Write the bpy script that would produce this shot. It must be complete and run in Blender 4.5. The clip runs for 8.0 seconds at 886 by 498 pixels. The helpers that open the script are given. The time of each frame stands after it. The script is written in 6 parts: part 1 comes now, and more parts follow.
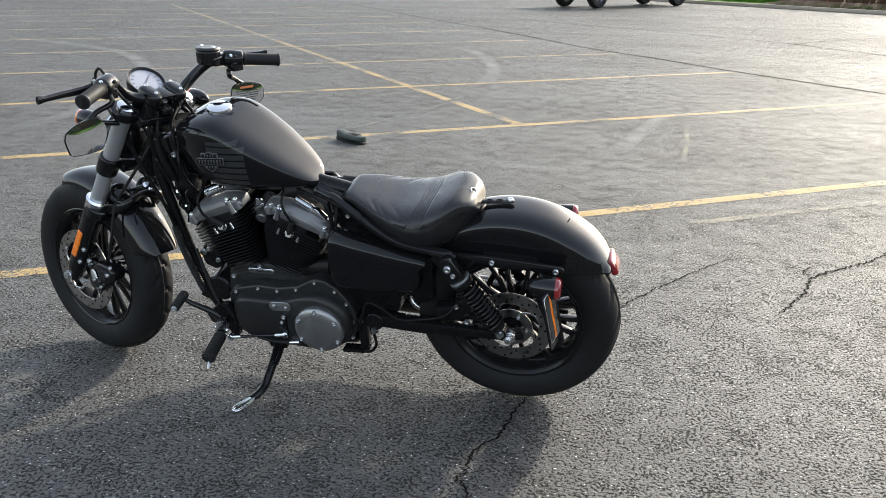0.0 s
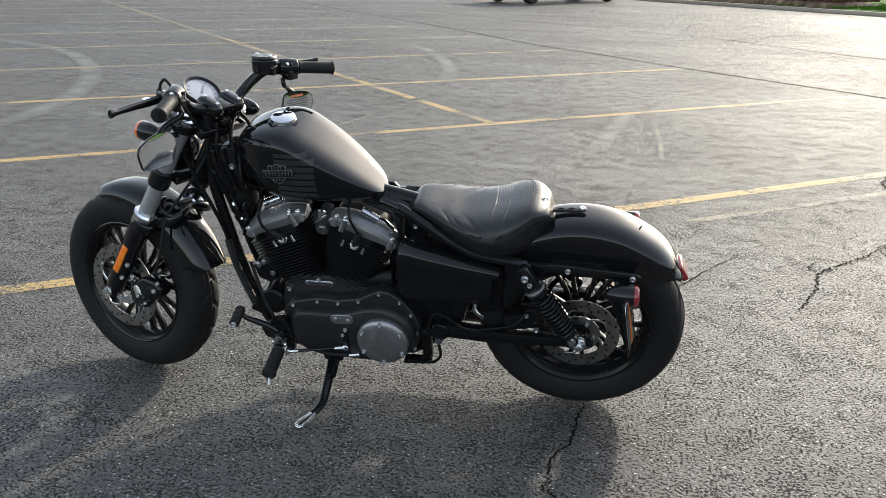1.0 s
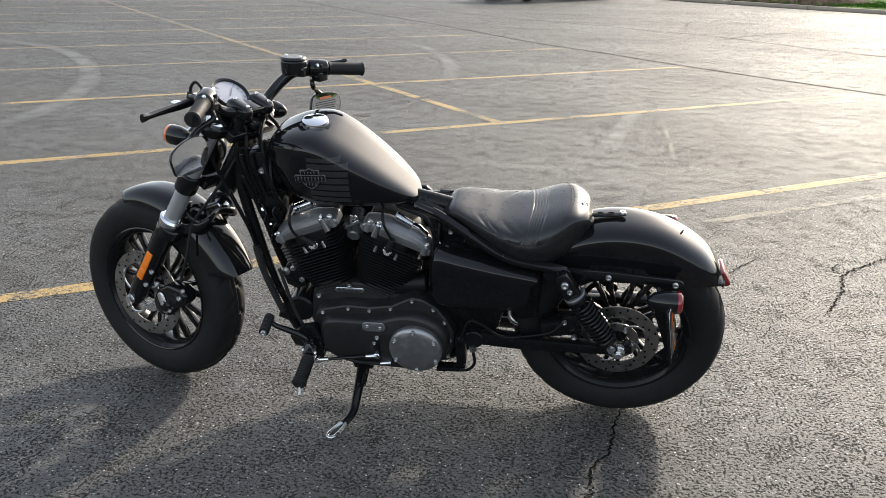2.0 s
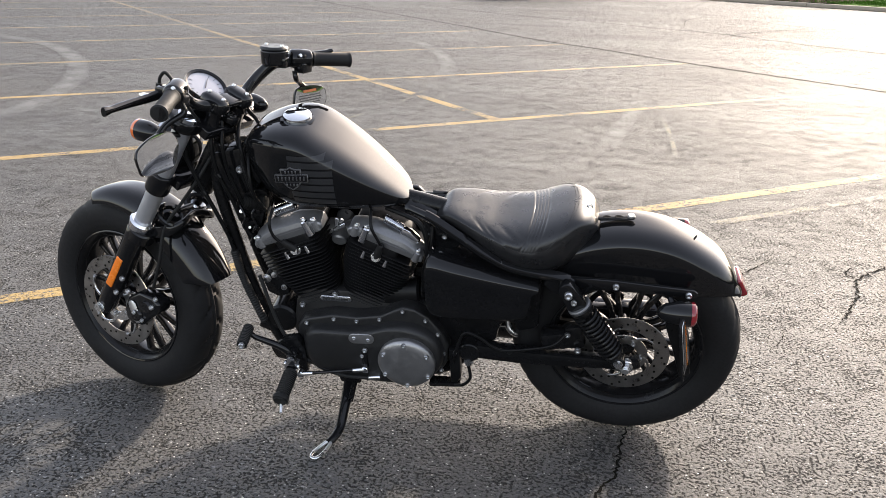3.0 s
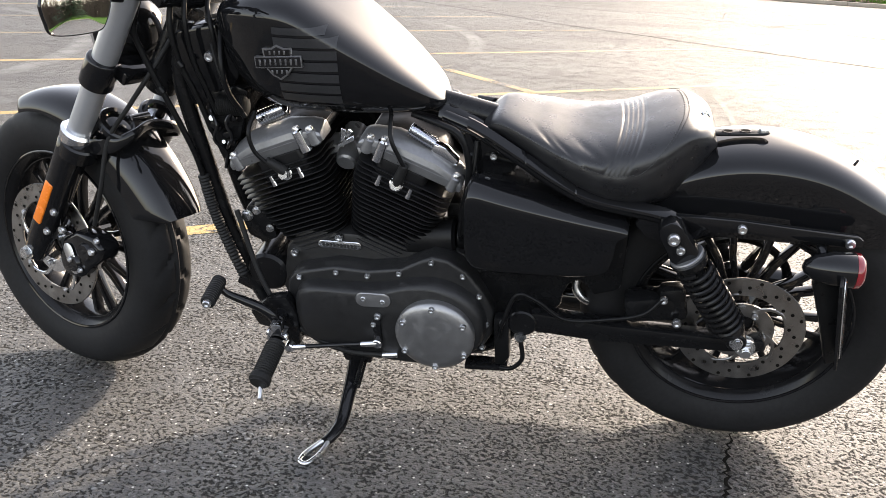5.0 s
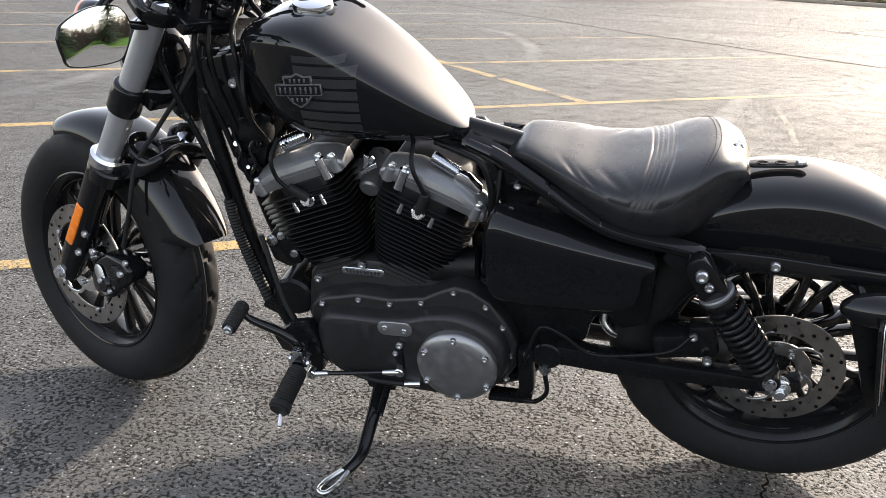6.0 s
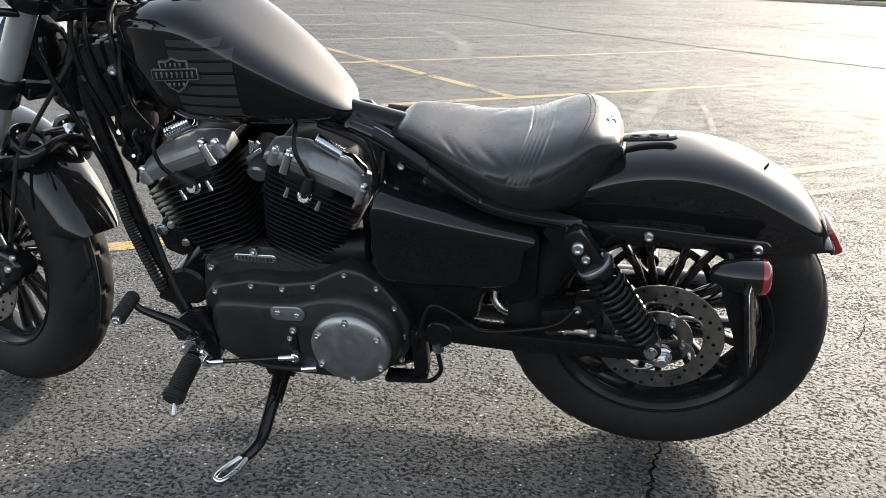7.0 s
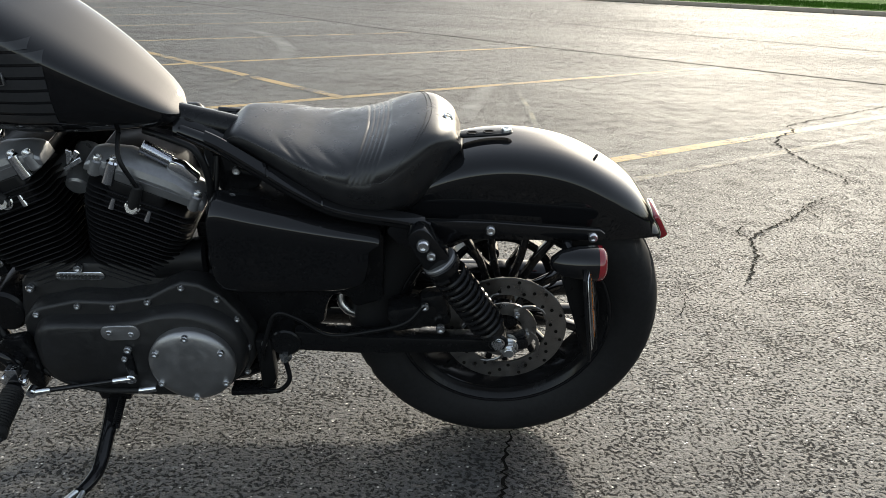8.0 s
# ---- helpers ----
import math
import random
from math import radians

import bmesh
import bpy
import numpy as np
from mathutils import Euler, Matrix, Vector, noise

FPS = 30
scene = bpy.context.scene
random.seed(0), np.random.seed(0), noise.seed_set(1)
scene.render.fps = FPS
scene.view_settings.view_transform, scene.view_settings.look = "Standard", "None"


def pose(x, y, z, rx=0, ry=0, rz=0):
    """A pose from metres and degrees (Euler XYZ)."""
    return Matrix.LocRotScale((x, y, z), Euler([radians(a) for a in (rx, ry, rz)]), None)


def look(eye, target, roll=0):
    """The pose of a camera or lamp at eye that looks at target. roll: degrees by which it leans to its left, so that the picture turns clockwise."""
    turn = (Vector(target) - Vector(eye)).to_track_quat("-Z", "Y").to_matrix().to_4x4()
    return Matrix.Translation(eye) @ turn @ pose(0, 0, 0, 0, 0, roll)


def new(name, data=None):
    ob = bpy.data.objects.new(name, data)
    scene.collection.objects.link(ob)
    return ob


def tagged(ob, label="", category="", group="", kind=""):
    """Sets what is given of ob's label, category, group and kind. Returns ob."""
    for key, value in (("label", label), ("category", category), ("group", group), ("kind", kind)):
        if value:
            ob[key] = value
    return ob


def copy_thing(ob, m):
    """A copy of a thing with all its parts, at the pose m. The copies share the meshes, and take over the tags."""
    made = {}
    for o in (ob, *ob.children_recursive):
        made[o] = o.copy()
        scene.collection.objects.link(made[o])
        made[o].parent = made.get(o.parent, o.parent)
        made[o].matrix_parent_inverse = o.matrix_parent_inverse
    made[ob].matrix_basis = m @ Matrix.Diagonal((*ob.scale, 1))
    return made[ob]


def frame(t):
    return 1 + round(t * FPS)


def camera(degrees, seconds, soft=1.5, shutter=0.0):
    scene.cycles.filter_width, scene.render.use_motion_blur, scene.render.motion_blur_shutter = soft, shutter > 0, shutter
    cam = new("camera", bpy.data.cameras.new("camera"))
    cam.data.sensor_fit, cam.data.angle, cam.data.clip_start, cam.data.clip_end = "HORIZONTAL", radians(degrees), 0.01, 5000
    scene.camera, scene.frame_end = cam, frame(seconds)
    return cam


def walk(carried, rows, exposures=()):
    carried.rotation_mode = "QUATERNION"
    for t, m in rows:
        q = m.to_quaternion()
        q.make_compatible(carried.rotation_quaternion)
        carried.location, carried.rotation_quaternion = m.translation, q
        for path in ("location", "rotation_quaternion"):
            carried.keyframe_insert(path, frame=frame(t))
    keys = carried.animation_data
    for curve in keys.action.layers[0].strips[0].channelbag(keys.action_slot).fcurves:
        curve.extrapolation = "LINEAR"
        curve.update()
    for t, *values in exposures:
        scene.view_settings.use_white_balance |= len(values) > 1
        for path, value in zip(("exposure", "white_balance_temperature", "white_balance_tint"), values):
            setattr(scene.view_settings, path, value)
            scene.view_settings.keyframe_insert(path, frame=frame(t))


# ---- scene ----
cam = camera(55.0, 8.0, soft=0.65)
PATH = [
    (0, (0.517, -2.447, 1.322), (-0.062, -0.64, 0.688), 0.4),
    (0.5, (0.348, -2.534, 1.345), (-0.109, -0.695, 0.706), 0.7),
    (1, (0.107, -2.535, 1.358), (-0.306, -0.687, 0.713), 0.9),
    (1.5, (0.007, -2.529, 1.366), (-0.394, -0.679, 0.719), 0.8),
    (3, (-0.058, -2.313, 1.317), (-0.446, -0.464, 0.663), 1.0),
    (3.5, (-0.1, -2.148, 1.292), (-0.482, -0.297, 0.635), 1.1),
    (4, (-0.197, -1.965, 1.22), (-0.574, -0.114, 0.563), 1.2),
    (4.5, (-0.231, -1.814, 1.096), (-0.608, 0.039, 0.442), 1.4),
    (5, (-0.221, -1.765, 0.962), (-0.655, 0.077, 0.313), 2.0),
    (5.2, (-0.217, -1.74, 0.959), (-0.689, 0.092, 0.309), 2.0),
    (6.3, (-0.133, -1.7, 1.007), (-0.708, 0.105, 0.366), 1.4),
    (6.5, (-0.105, -1.701, 0.992), (-0.672, 0.106, 0.351), 1.3),
    (7, (-0.052, -1.694, 0.968), (-0.502, 0.148, 0.331), 0.9),
    (7.5, (-0.035, -1.687, 0.967), (-0.24, 0.2, 0.335), 1.0),
    (8, (-0.075, -1.682, 0.965), (-0.138, 0.215, 0.334), 1.3),
]
EXPOSURES = [(0.0, 1.25, 6700, 8), (0.5, 1.14, 6720, 8), (1.0, 1.04, 6740, 8), (1.5, 1.0, 6780, 8), (3.0, 1.35, 7120, 15), (3.5, 1.37, 7120, 15), (4.0, 1.45, 7120, 15), (4.5, 1.59, 7120, 15), (5.0, 1.84, 7380, 15), (6.5, 1.41, 7000, 12), (7.0, 1.44, 6950, 10), (7.5, 1.11, 6900, 8), (8.0, 0.8, 6900, 7)]
walk(cam, [(t, look(eye, target, roll)) for t, eye, target, roll in PATH], EXPOSURES)

# ---- light ----
SUN_AZ, SUN_EL = radians(21), radians(25)
world = bpy.data.worlds.new("world")
scene.world = world
world.use_nodes = True
wn = world.node_tree.nodes
sky = wn.new("ShaderNodeTexSky")
sky.sky_type = "NISHITA"
sky.sun_disc = False
sky.sun_elevation = SUN_EL
sky.sun_rotation = SUN_AZ
sky.air_density, sky.dust_density, sky.ozone_density = 1.0, 1.6, 1.2
pale = wn.new("ShaderNodeHueSaturation")
pale.inputs["Saturation"].default_value = 0.62
world.node_tree.links.new(sky.outputs[0], pale.inputs["Color"])
haze = wn.new("ShaderNodeMix")
haze.data_type = "RGBA"
haze.inputs[0].default_value = 0.05
haze.inputs[7].default_value = (6.3, 7.4, 8.8, 1)
world.node_tree.links.new(pale.outputs[0], haze.inputs[6])
wn["Background"].inputs["Strength"].default_value = 0.19
world.node_tree.links.new(haze.outputs[2], wn["Background"].inputs["Color"])
sun_data = bpy.data.lights.new("sun", "SUN")
sun_data.energy, sun_data.angle, sun_data.color = 2.7, radians(3.2), (1.0, 0.93, 0.82)
sun = new("sun", sun_data)
sun_dir = Vector((math.sin(SUN_AZ) * math.cos(SUN_EL), math.cos(SUN_AZ) * math.cos(SUN_EL), math.sin(SUN_EL)))
sun.matrix_world = look(sun_dir * 60, (0, 0, 0))


# ---- materials ----
def nodes_of(name):
    m = bpy.data.materials.new(name)
    m.use_nodes = True
    t = m.node_tree
    return m, t, t.nodes["Principled BSDF"], t.links


def coords(t, scale=1.0, kind="Object"):
    c = t.nodes.new("ShaderNodeTexCoord")
    mp = t.nodes.new("ShaderNodeMapping")
    mp.inputs["Scale"].default_value = (scale, scale, scale)
    t.links.new(c.outputs[kind], mp.inputs["Vector"])
    return mp.outputs["Vector"]


def noise_tex(t, vec, scale, detail=4.0, rough=0.55):
    n = t.nodes.new("ShaderNodeTexNoise")
    n.inputs["Scale"].default_value, n.inputs["Detail"].default_value = scale, detail
    n.inputs["Roughness"].default_value = rough
    t.links.new(vec, n.inputs["Vector"])
    return n.outputs["Fac"]


def ramp(t, fac, stops):
    r = t.nodes.new("ShaderNodeValToRGB")
    e = r.color_ramp.elements
    e[0].position, e[0].color = stops[0][0], (*stops[0][1], 1)
    e[1].position, e[1].color = stops[-1][0], (*stops[-1][1], 1)
    for p, c in stops[1:-1]:
        x = e.new(p)
        x.color = (*c, 1)
    t.links.new(fac, r.inputs["Fac"])
    return r.outputs["Color"]


def grey(v):
    return (v, v, v)


def bump(t, height, strength, distance, bsdf, normal=None):
    b = t.nodes.new("ShaderNodeBump")
    b.inputs["Strength"].default_value, b.inputs["Distance"].default_value = strength, distance
    t.links.new(height, b.inputs["Height"])
    if normal is not None:
        t.links.new(normal, b.inputs["Normal"])
    if bsdf is not None:
        t.links.new(b.outputs["Normal"], bsdf.inputs["Normal"])
    return b.outputs["Normal"]


def mixed(t, fac, a, b):
    m = t.nodes.new("ShaderNodeMix")
    m.data_type = "RGBA"
    for sock, v in ((m.inputs[0], fac), (m.inputs[6], a), (m.inputs[7], b)):
        if isinstance(v, (tuple, list)):
            sock.default_value = (*v, 1)
        elif isinstance(v, (int, float)):
            sock.default_value = v
        else:
            t.links.new(v, sock)
    return m.outputs[2]


def material(name, color, rough=0.5, metal=0.0, coat=0.0, vary=0.15, grain=60.0, relief=0.0, rough_vary=0.1, spec=0.5):
    """A plain surface with a little wear: colour and gloss wander at two scales, with fine relief."""
    m, t, b, l = nodes_of(name)
    vec = coords(t)
    n1, n2 = noise_tex(t, vec, grain), noise_tex(t, vec, grain / 9.0, 3.0)
    lo = tuple(c * (1 - vary) for c in color)
    hi = tuple(min(1, c * (1 + vary)) for c in color)
    both = t.nodes.new("ShaderNodeMath")
    both.operation = "MULTIPLY_ADD"
    l.new(n1, both.inputs[0])
    both.inputs[1].default_value = 0.5
    half = t.nodes.new("ShaderNodeMath")
    half.operation = "MULTIPLY"
    half.inputs[1].default_value = 0.5
    l.new(n2, half.inputs[0])
    l.new(half.outputs[0], both.inputs[2])
    l.new(ramp(t, both.outputs[0], [(0.3, lo), (0.7, hi)]), b.inputs["Base Color"])
    l.new(ramp(t, n2, [(0.3, grey(max(0.02, rough - rough_vary))), (0.7, grey(min(1, rough + rough_vary)))]), b.inputs["Roughness"])
    b.inputs["Metallic"].default_value = metal
    b.inputs["Coat Weight"].default_value = coat
    b.inputs["Coat Roughness"].default_value = 0.03
    b.inputs["Specular IOR Level"].default_value = spec
    if relief:
        bump(t, n1, 0.4, relief, b)
    return m


def asphalt_nodes(t, vec):
    """Colour, roughness and height of worn asphalt: pale stones in dark binder, with open pits whose shade is put into
    the colour.
    """
    l = t.links
    vor = t.nodes.new("ShaderNodeTexVoronoi")
    vor.inputs["Scale"].default_value = 120.0
    l.new(vec, vor.inputs["Vector"])
    cell = t.nodes.new("ShaderNodeSeparateColor")
    l.new(vor.outputs["Color"], cell.inputs["Color"])
    big = noise_tex(t, vec, 0.35, 5.0, 0.6)
    mid = noise_tex(t, vec, 7.0, 5.0, 0.65)
    fine = noise_tex(t, vec, 104.0, 3.4, 0.64)
    clump = noise_tex(t, vec, 26.0, 2.0, 0.5)
    sway = t.nodes.new("ShaderNodeMath")
    sway.operation = "MULTIPLY_ADD"
    sway.inputs[1].default_value = 0.30
    l.new(mid, sway.inputs[0])
    both = t.nodes.new("ShaderNodeMath")
    both.operation = "MULTIPLY_ADD"
    both.inputs[1].default_value = 0.17
    l.new(clump, both.inputs[0])
    l.new(fine, both.inputs[2])
    l.new(both.outputs[0], sway.inputs[2])
    level = t.nodes.new("ShaderNodeMath")
    level.operation = "SUBTRACT"
    level.inputs[1].default_value = 0.235
    l.new(sway.outputs[0], level.inputs[0])
    pit = level.outputs[0]
    stone = ramp(t, cell.outputs[0], [(0.0, grey(0.070)), (0.35, (0.081, 0.080, 0.078)), (0.6, (0.094, 0.091, 0.086)), (0.97, grey(0.112)), (0.99, grey(0.20))])
    # the shade that a low sun leaves in the pits, mixed into the colour
    hole_shade = ramp(t, pit, [(0.415, grey(0.46)), (0.472, grey(0.0))])
    c = mixed(t, hole_shade, stone, (0.014, 0.014, 0.015))
    c = mixed(t, ramp(t, big, [(0.42, grey(0.0)), (0.68, grey(0.3))]), c, (0.100, 0.094, 0.084))
    c = mixed(t, ramp(t, mid, [(0.50, grey(0.0)), (0.70, grey(0.45))]), c, (0.046, 0.046, 0.049))
    smear = t.nodes.new("ShaderNodeMapping")
    smear.inputs["Rotation"].default_value = (0, 0, radians(-30))
    smear.inputs["Scale"].default_value = (0.35, 1.3, 1.0)
    l.new(vec, smear.inputs["Vector"])
    c = mixed(t, ramp(t, noise_tex(t, smear.outputs["Vector"], 1.1, 6.0, 0.68), [(0.46, grey(0.0)), (0.66, grey(0.6))]), c, (0.044, 0.043, 0.043))
    dots = t.nodes.new("ShaderNodeTexVoronoi")
    dots.inputs["Scale"].default_value = 62.0
    l.new(vec, dots.inputs["Vector"])
    pick = t.nodes.new("ShaderNodeSeparateColor")
    l.new(dots.outputs["Color"], pick.inputs["Color"])
    gather = t.nodes.new("ShaderNodeMath")
    gather.operation = "MULTIPLY_ADD"
    gather.inputs[1].default_value = 0.45
    l.new(mid, gather.inputs[0])
    l.new(pick.outputs[1], gather.inputs[2])
    some = ramp(t, gather.outputs[0], [(0.80, grey(0.0)), (0.95, grey(1.0))])
    spot = mixed(t, some, (0, 0, 0), ramp(t, dots.outputs["Distance"], [(0.06, grey(1.0)), (0.20, grey(0.0))]))
    c = mixed(t, spot, c, (0.60, 0.585, 0.55))
    rise = ramp(t, pit, [(0.34, grey(0.0)), (0.45, grey(0.92)), (0.72, grey(1.0))])
    sub = t.nodes.new("ShaderNodeMath")
    sub.operation = "MULTIPLY_ADD"
    sub.inputs[1].default_value = -0.07
    l.new(vor.outputs["Distance"], sub.inputs[0])
    l.new(rise, sub.inputs[2])
    rough = ramp(t, big, [(0.3, grey(0.575)), (0.7, grey(0.73))])
    shine = ramp(t, cell.outputs[2], [(0.1, grey(0.285)), (0.9, grey(0.425))])
    lane = t.nodes.new("ShaderNodeMapping")
    lane.inputs["Rotation"].default_value = (0, 0, radians(-38.6))
    lane.inputs["Scale"].default_value = (0.16, 0.75, 1.0)
    l.new(vec, lane.inputs["Vector"])
    shine = mixed(t, ramp(t, noise_tex(t, lane.outputs["Vector"], 1.0, 5.0, 0.62), [(0.36, grey(0.0)), (0.66, grey(1.0))]), mixed(t, 0.40, shine, (0.05, 0.05, 0.05)), shine)
    # pits also lose nearly all gloss, so that they look shaded
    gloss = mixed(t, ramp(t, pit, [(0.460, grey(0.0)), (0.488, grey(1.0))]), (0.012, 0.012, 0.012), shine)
    return c, rough, sub.outputs[0], gloss


def asphalt_material():
    m, t, b, l = nodes_of("asphalt")
    vec = coords(t)
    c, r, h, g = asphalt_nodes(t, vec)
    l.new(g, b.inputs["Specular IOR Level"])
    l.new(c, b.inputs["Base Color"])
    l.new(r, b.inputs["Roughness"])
    bump(t, h, 1.0, 0.0185, b)
    return m


def line_material(name, color, cover):
    """Road paint that has worn down to the asphalt in places."""
    m, t, b, l = nodes_of(name)
    vec = coords(t)
    c, r, h, g = asphalt_nodes(t, vec)
    wear = noise_tex(t, vec, 38.0, 5.0, 0.7)
    patch = noise_tex(t, vec, 2.6, 3.0, 0.6)
    add = t.nodes.new("ShaderNodeMath")
    add.operation = "MULTIPLY_ADD"
    add.inputs[1].default_value = 0.8
    l.new(patch, add.inputs[0])
    l.new(wear, add.inputs[2])
    edge = t.nodes.new("ShaderNodeAttribute")
    edge.attribute_name = "cover"
    part_of = t.nodes.new("ShaderNodeMath")
    part_of.operation = "MULTIPLY"
    l.new(ramp(t, add.outputs[0], [(cover - 0.12, grey(0.92)), (cover + 0.18, grey(0.0))]), part_of.inputs[0])
    l.new(edge.outputs["Fac"], part_of.inputs[1])
    fac = part_of.outputs[0]
    l.new(mixed(t, fac, g, grey(0.16)), b.inputs["Specular IOR Level"])
    paint = mixed(t, wear, tuple(v * 0.75 for v in color), color)
    l.new(mixed(t, fac, c, paint), b.inputs["Base Color"])
    l.new(r, b.inputs["Roughness"])
    bump(t, h, 1.0, 0.0060, b)
    return m


ASPHALT = asphalt_material()
YELLOW = line_material("yellow_paint", (0.47, 0.325, 0.13), 1.00)
FAINT = line_material("faded_paint", (0.21, 0.185, 0.13), 0.82)
WHITE = line_material("scuffed_white", (0.18, 0.178, 0.172), 0.90)
# dirt in cracks and seams; on small discs, painted shade inside holes
CRACK = material("crack_dirt_hole_shade", (0.010, 0.009, 0.008), 0.95, grain=90, vary=0.4, spec=0.03)
CONCRETE = material("kerb_concrete", (0.33, 0.28, 0.22), 0.9, grain=24, vary=0.25, relief=0.006)
GRASS = material("grass", (0.045, 0.105, 0.014), 0.95, grain=3.0, vary=0.5, spec=0.02)
MULCH = material("bark_mulch", (0.075, 0.045, 0.028), 0.95, grain=18, vary=0.5, relief=0.03, spec=0.2)
NEEDLES = material("fir_needles", (0.025, 0.06, 0.025), 0.8, grain=4, vary=0.4, spec=0.25)
BARK = material("bark", (0.07, 0.05, 0.035), 0.95, grain=12, vary=0.4, relief=0.02)
BLACK = material("gloss_black_paint", (0.0062, 0.0063, 0.0070), 0.028, grain=240, vary=0.05, rough_vary=0.006, spec=0.36)
PANEL = material("grey_stripe_paint", (0.027, 0.0274, 0.029), 0.18, grain=200, vary=0.15, rough_vary=0.03, spec=0.36)
CHASSIS = material("black_powder_coat", (0.0070, 0.0071, 0.0077), 0.24, grain=300, vary=0.25, relief=0.0004, spec=0.20)
CRINKLE = material("wrinkle_black", (0.0125, 0.0125, 0.013), 0.40, grain=900, vary=0.3, relief=0.0012, spec=0.4)
FINS = material("black_cylinder_finish", (0.0055, 0.0055, 0.006), 0.42, grain=300, vary=0.3, spec=0.2)
RUBBER = material("tyre_rubber", (0.0118, 0.0118, 0.0124), 0.62, grain=120, vary=0.3, relief=0.0006, spec=0.14)
GRIP = material("grip_rubber", (0.013, 0.013, 0.013), 0.6, grain=200, vary=0.25, spec=0.22)
LEATHER = material("seat_vinyl", (0.0100, 0.0102, 0.0112), 0.33, grain=300, vary=0.2, relief=0.0006, spec=0.46)
THREAD = material("seat_thread", (0.035, 0.035, 0.037), 0.7, grain=600)
GREYCOVER = material("satin_grey_cast", (0.20, 0.202, 0.208), 0.36, metal=0.6, grain=160, vary=0.12)
PEWTER = material("badge_pewter", (0.16, 0.16, 0.165), 0.30, metal=0.8, grain=300, vary=0.12)
DERBY = material("charcoal_metal", (0.27, 0.27, 0.275), 0.40, metal=0.85, grain=500, vary=0.12)
TUBE = material("grey_fork_tube", (0.46, 0.47, 0.49), 0.32, metal=0.7, grain=900, vary=0.04, rough_vary=0.03)
CHROME = material("chrome", (0.72, 0.73, 0.75), 0.07, metal=1.0, grain=60, vary=0.04, rough_vary=0.03)
STEEL = material("zinc_steel", (0.68, 0.69, 0.70), 0.26, metal=1.0, grain=120, vary=0.1)
DISC = material("brushed_disc_steel", (0.30, 0.29, 0.28), 0.34, metal=1.0, grain=400, vary=0.15)
ORANGE = material("amber_reflector", (0.85, 0.20, 0.015), 0.22, coat=0.6, grain=500, vary=0.1)
RED = material("red_lens", (0.20, 0.006, 0.012), 0.12, coat=0.8, grain=100, vary=0.15)
RIM = material("black_rim", (0.0080, 0.0080, 0.0086), 0.20, grain=300, vary=0.25, spec=0.18)
CABLE = material("black_cable_sleeve", (0.0065, 0.0066, 0.0070), 0.34, grain=300, vary=0.25, spec=0.14)
MIRROR = material("mirror_silver", (0.82, 0.82, 0.82), 0.015, metal=1.0, grain=30, vary=0.01, rough_vary=0.01)
MARK = material("dial_print", (0.10, 0.10, 0.11), 0.5, grain=200, vary=0.05)
# pale bluish base colour stands in for sky reflected on the dial
DIAL = material("dial_sky_sheen", (0.38, 0.38, 0.42), 0.12, coat=0.6, grain=200, vary=0.05)
INK = material("dial_ink", (0.02, 0.02, 0.02), 0.6, grain=200)
STICKER = material("sticker_print", (0.55, 0.16, 0.05), 0.5, grain=200)
SHOE = material("dark_canvas", (0.020, 0.030, 0.026), 0.6, grain=300, vary=0.3, relief=0.001)


# ---- mesh helpers ----
def spline(pts, n=6):
    """A smooth run through points of any width."""
    p = [np.array(q, float) for q in pts]
    p = [2 * p[0] - p[1]] + p + [2 * p[-1] - p[-2]]
    out = []
    for i in range(1, len(p) - 2):
        a, b, c, d = p[i - 1 : i + 3]
        for k in range(n):
            u = k / n
            out.append(0.5 * (2 * b + (c - a) * u + (2 * a - 5 * b + 4 * c - d) * u * u + (3 * b - a - 3 * c + d) * u ** 3))
    out.append(p[-2])
    return out


def along(table, x):
    """Smooth value of a table of (x, value) at x."""
    xs, vs = zip(*table)
    if x <= xs[0]:
        return vs[0]
    if x >= xs[-1]:
        return vs[-1]
    i = max(j for j in range(len(xs)) if xs[j] <= x)
    i = min(i, len(xs) - 2)

    def slope(j):
        if j == 0 or j == len(xs) - 1:
            k = 1 if j == 0 else j
            return (vs[k] - vs[k - 1]) / (xs[k] - xs[k - 1])
        return (vs[j + 1] - vs[j - 1]) / (xs[j + 1] - xs[j - 1])

    h = xs[i + 1] - xs[i]
    u = (x - xs[i]) / h
    return (vs[i] * (2 * u ** 3 - 3 * u * u + 1) + slope(i) * h * (u ** 3 - 2 * u * u + u)
            + vs[i + 1] * (3 * u * u - 2 * u ** 3) + slope(i + 1) * h * (u ** 3 - u * u))


def loft(bm, rings, closed=True, cap=True):
    rows = [[bm.verts.new(Vector(p)) for p in ring] for ring in rings]
    n = len(rows[0])
    for a, b in zip(rows, rows[1:]):
        for i in range(n if closed else n - 1):
            j = (i + 1) % n
            bm.faces.new((a[i], a[j], b[j], b[i]))
    if cap and closed:
        bm.faces.new(rows[0])
        bm.faces.new(list(reversed(rows[-1])))
    return bm


def basis(direction):
    d = Vector(direction).normalized()
    u = d.cross(Vector((0, 0, 1)) if abs(d.z) < 0.9 else Vector((1, 0, 0))).normalized()
    return d, u, d.cross(u)


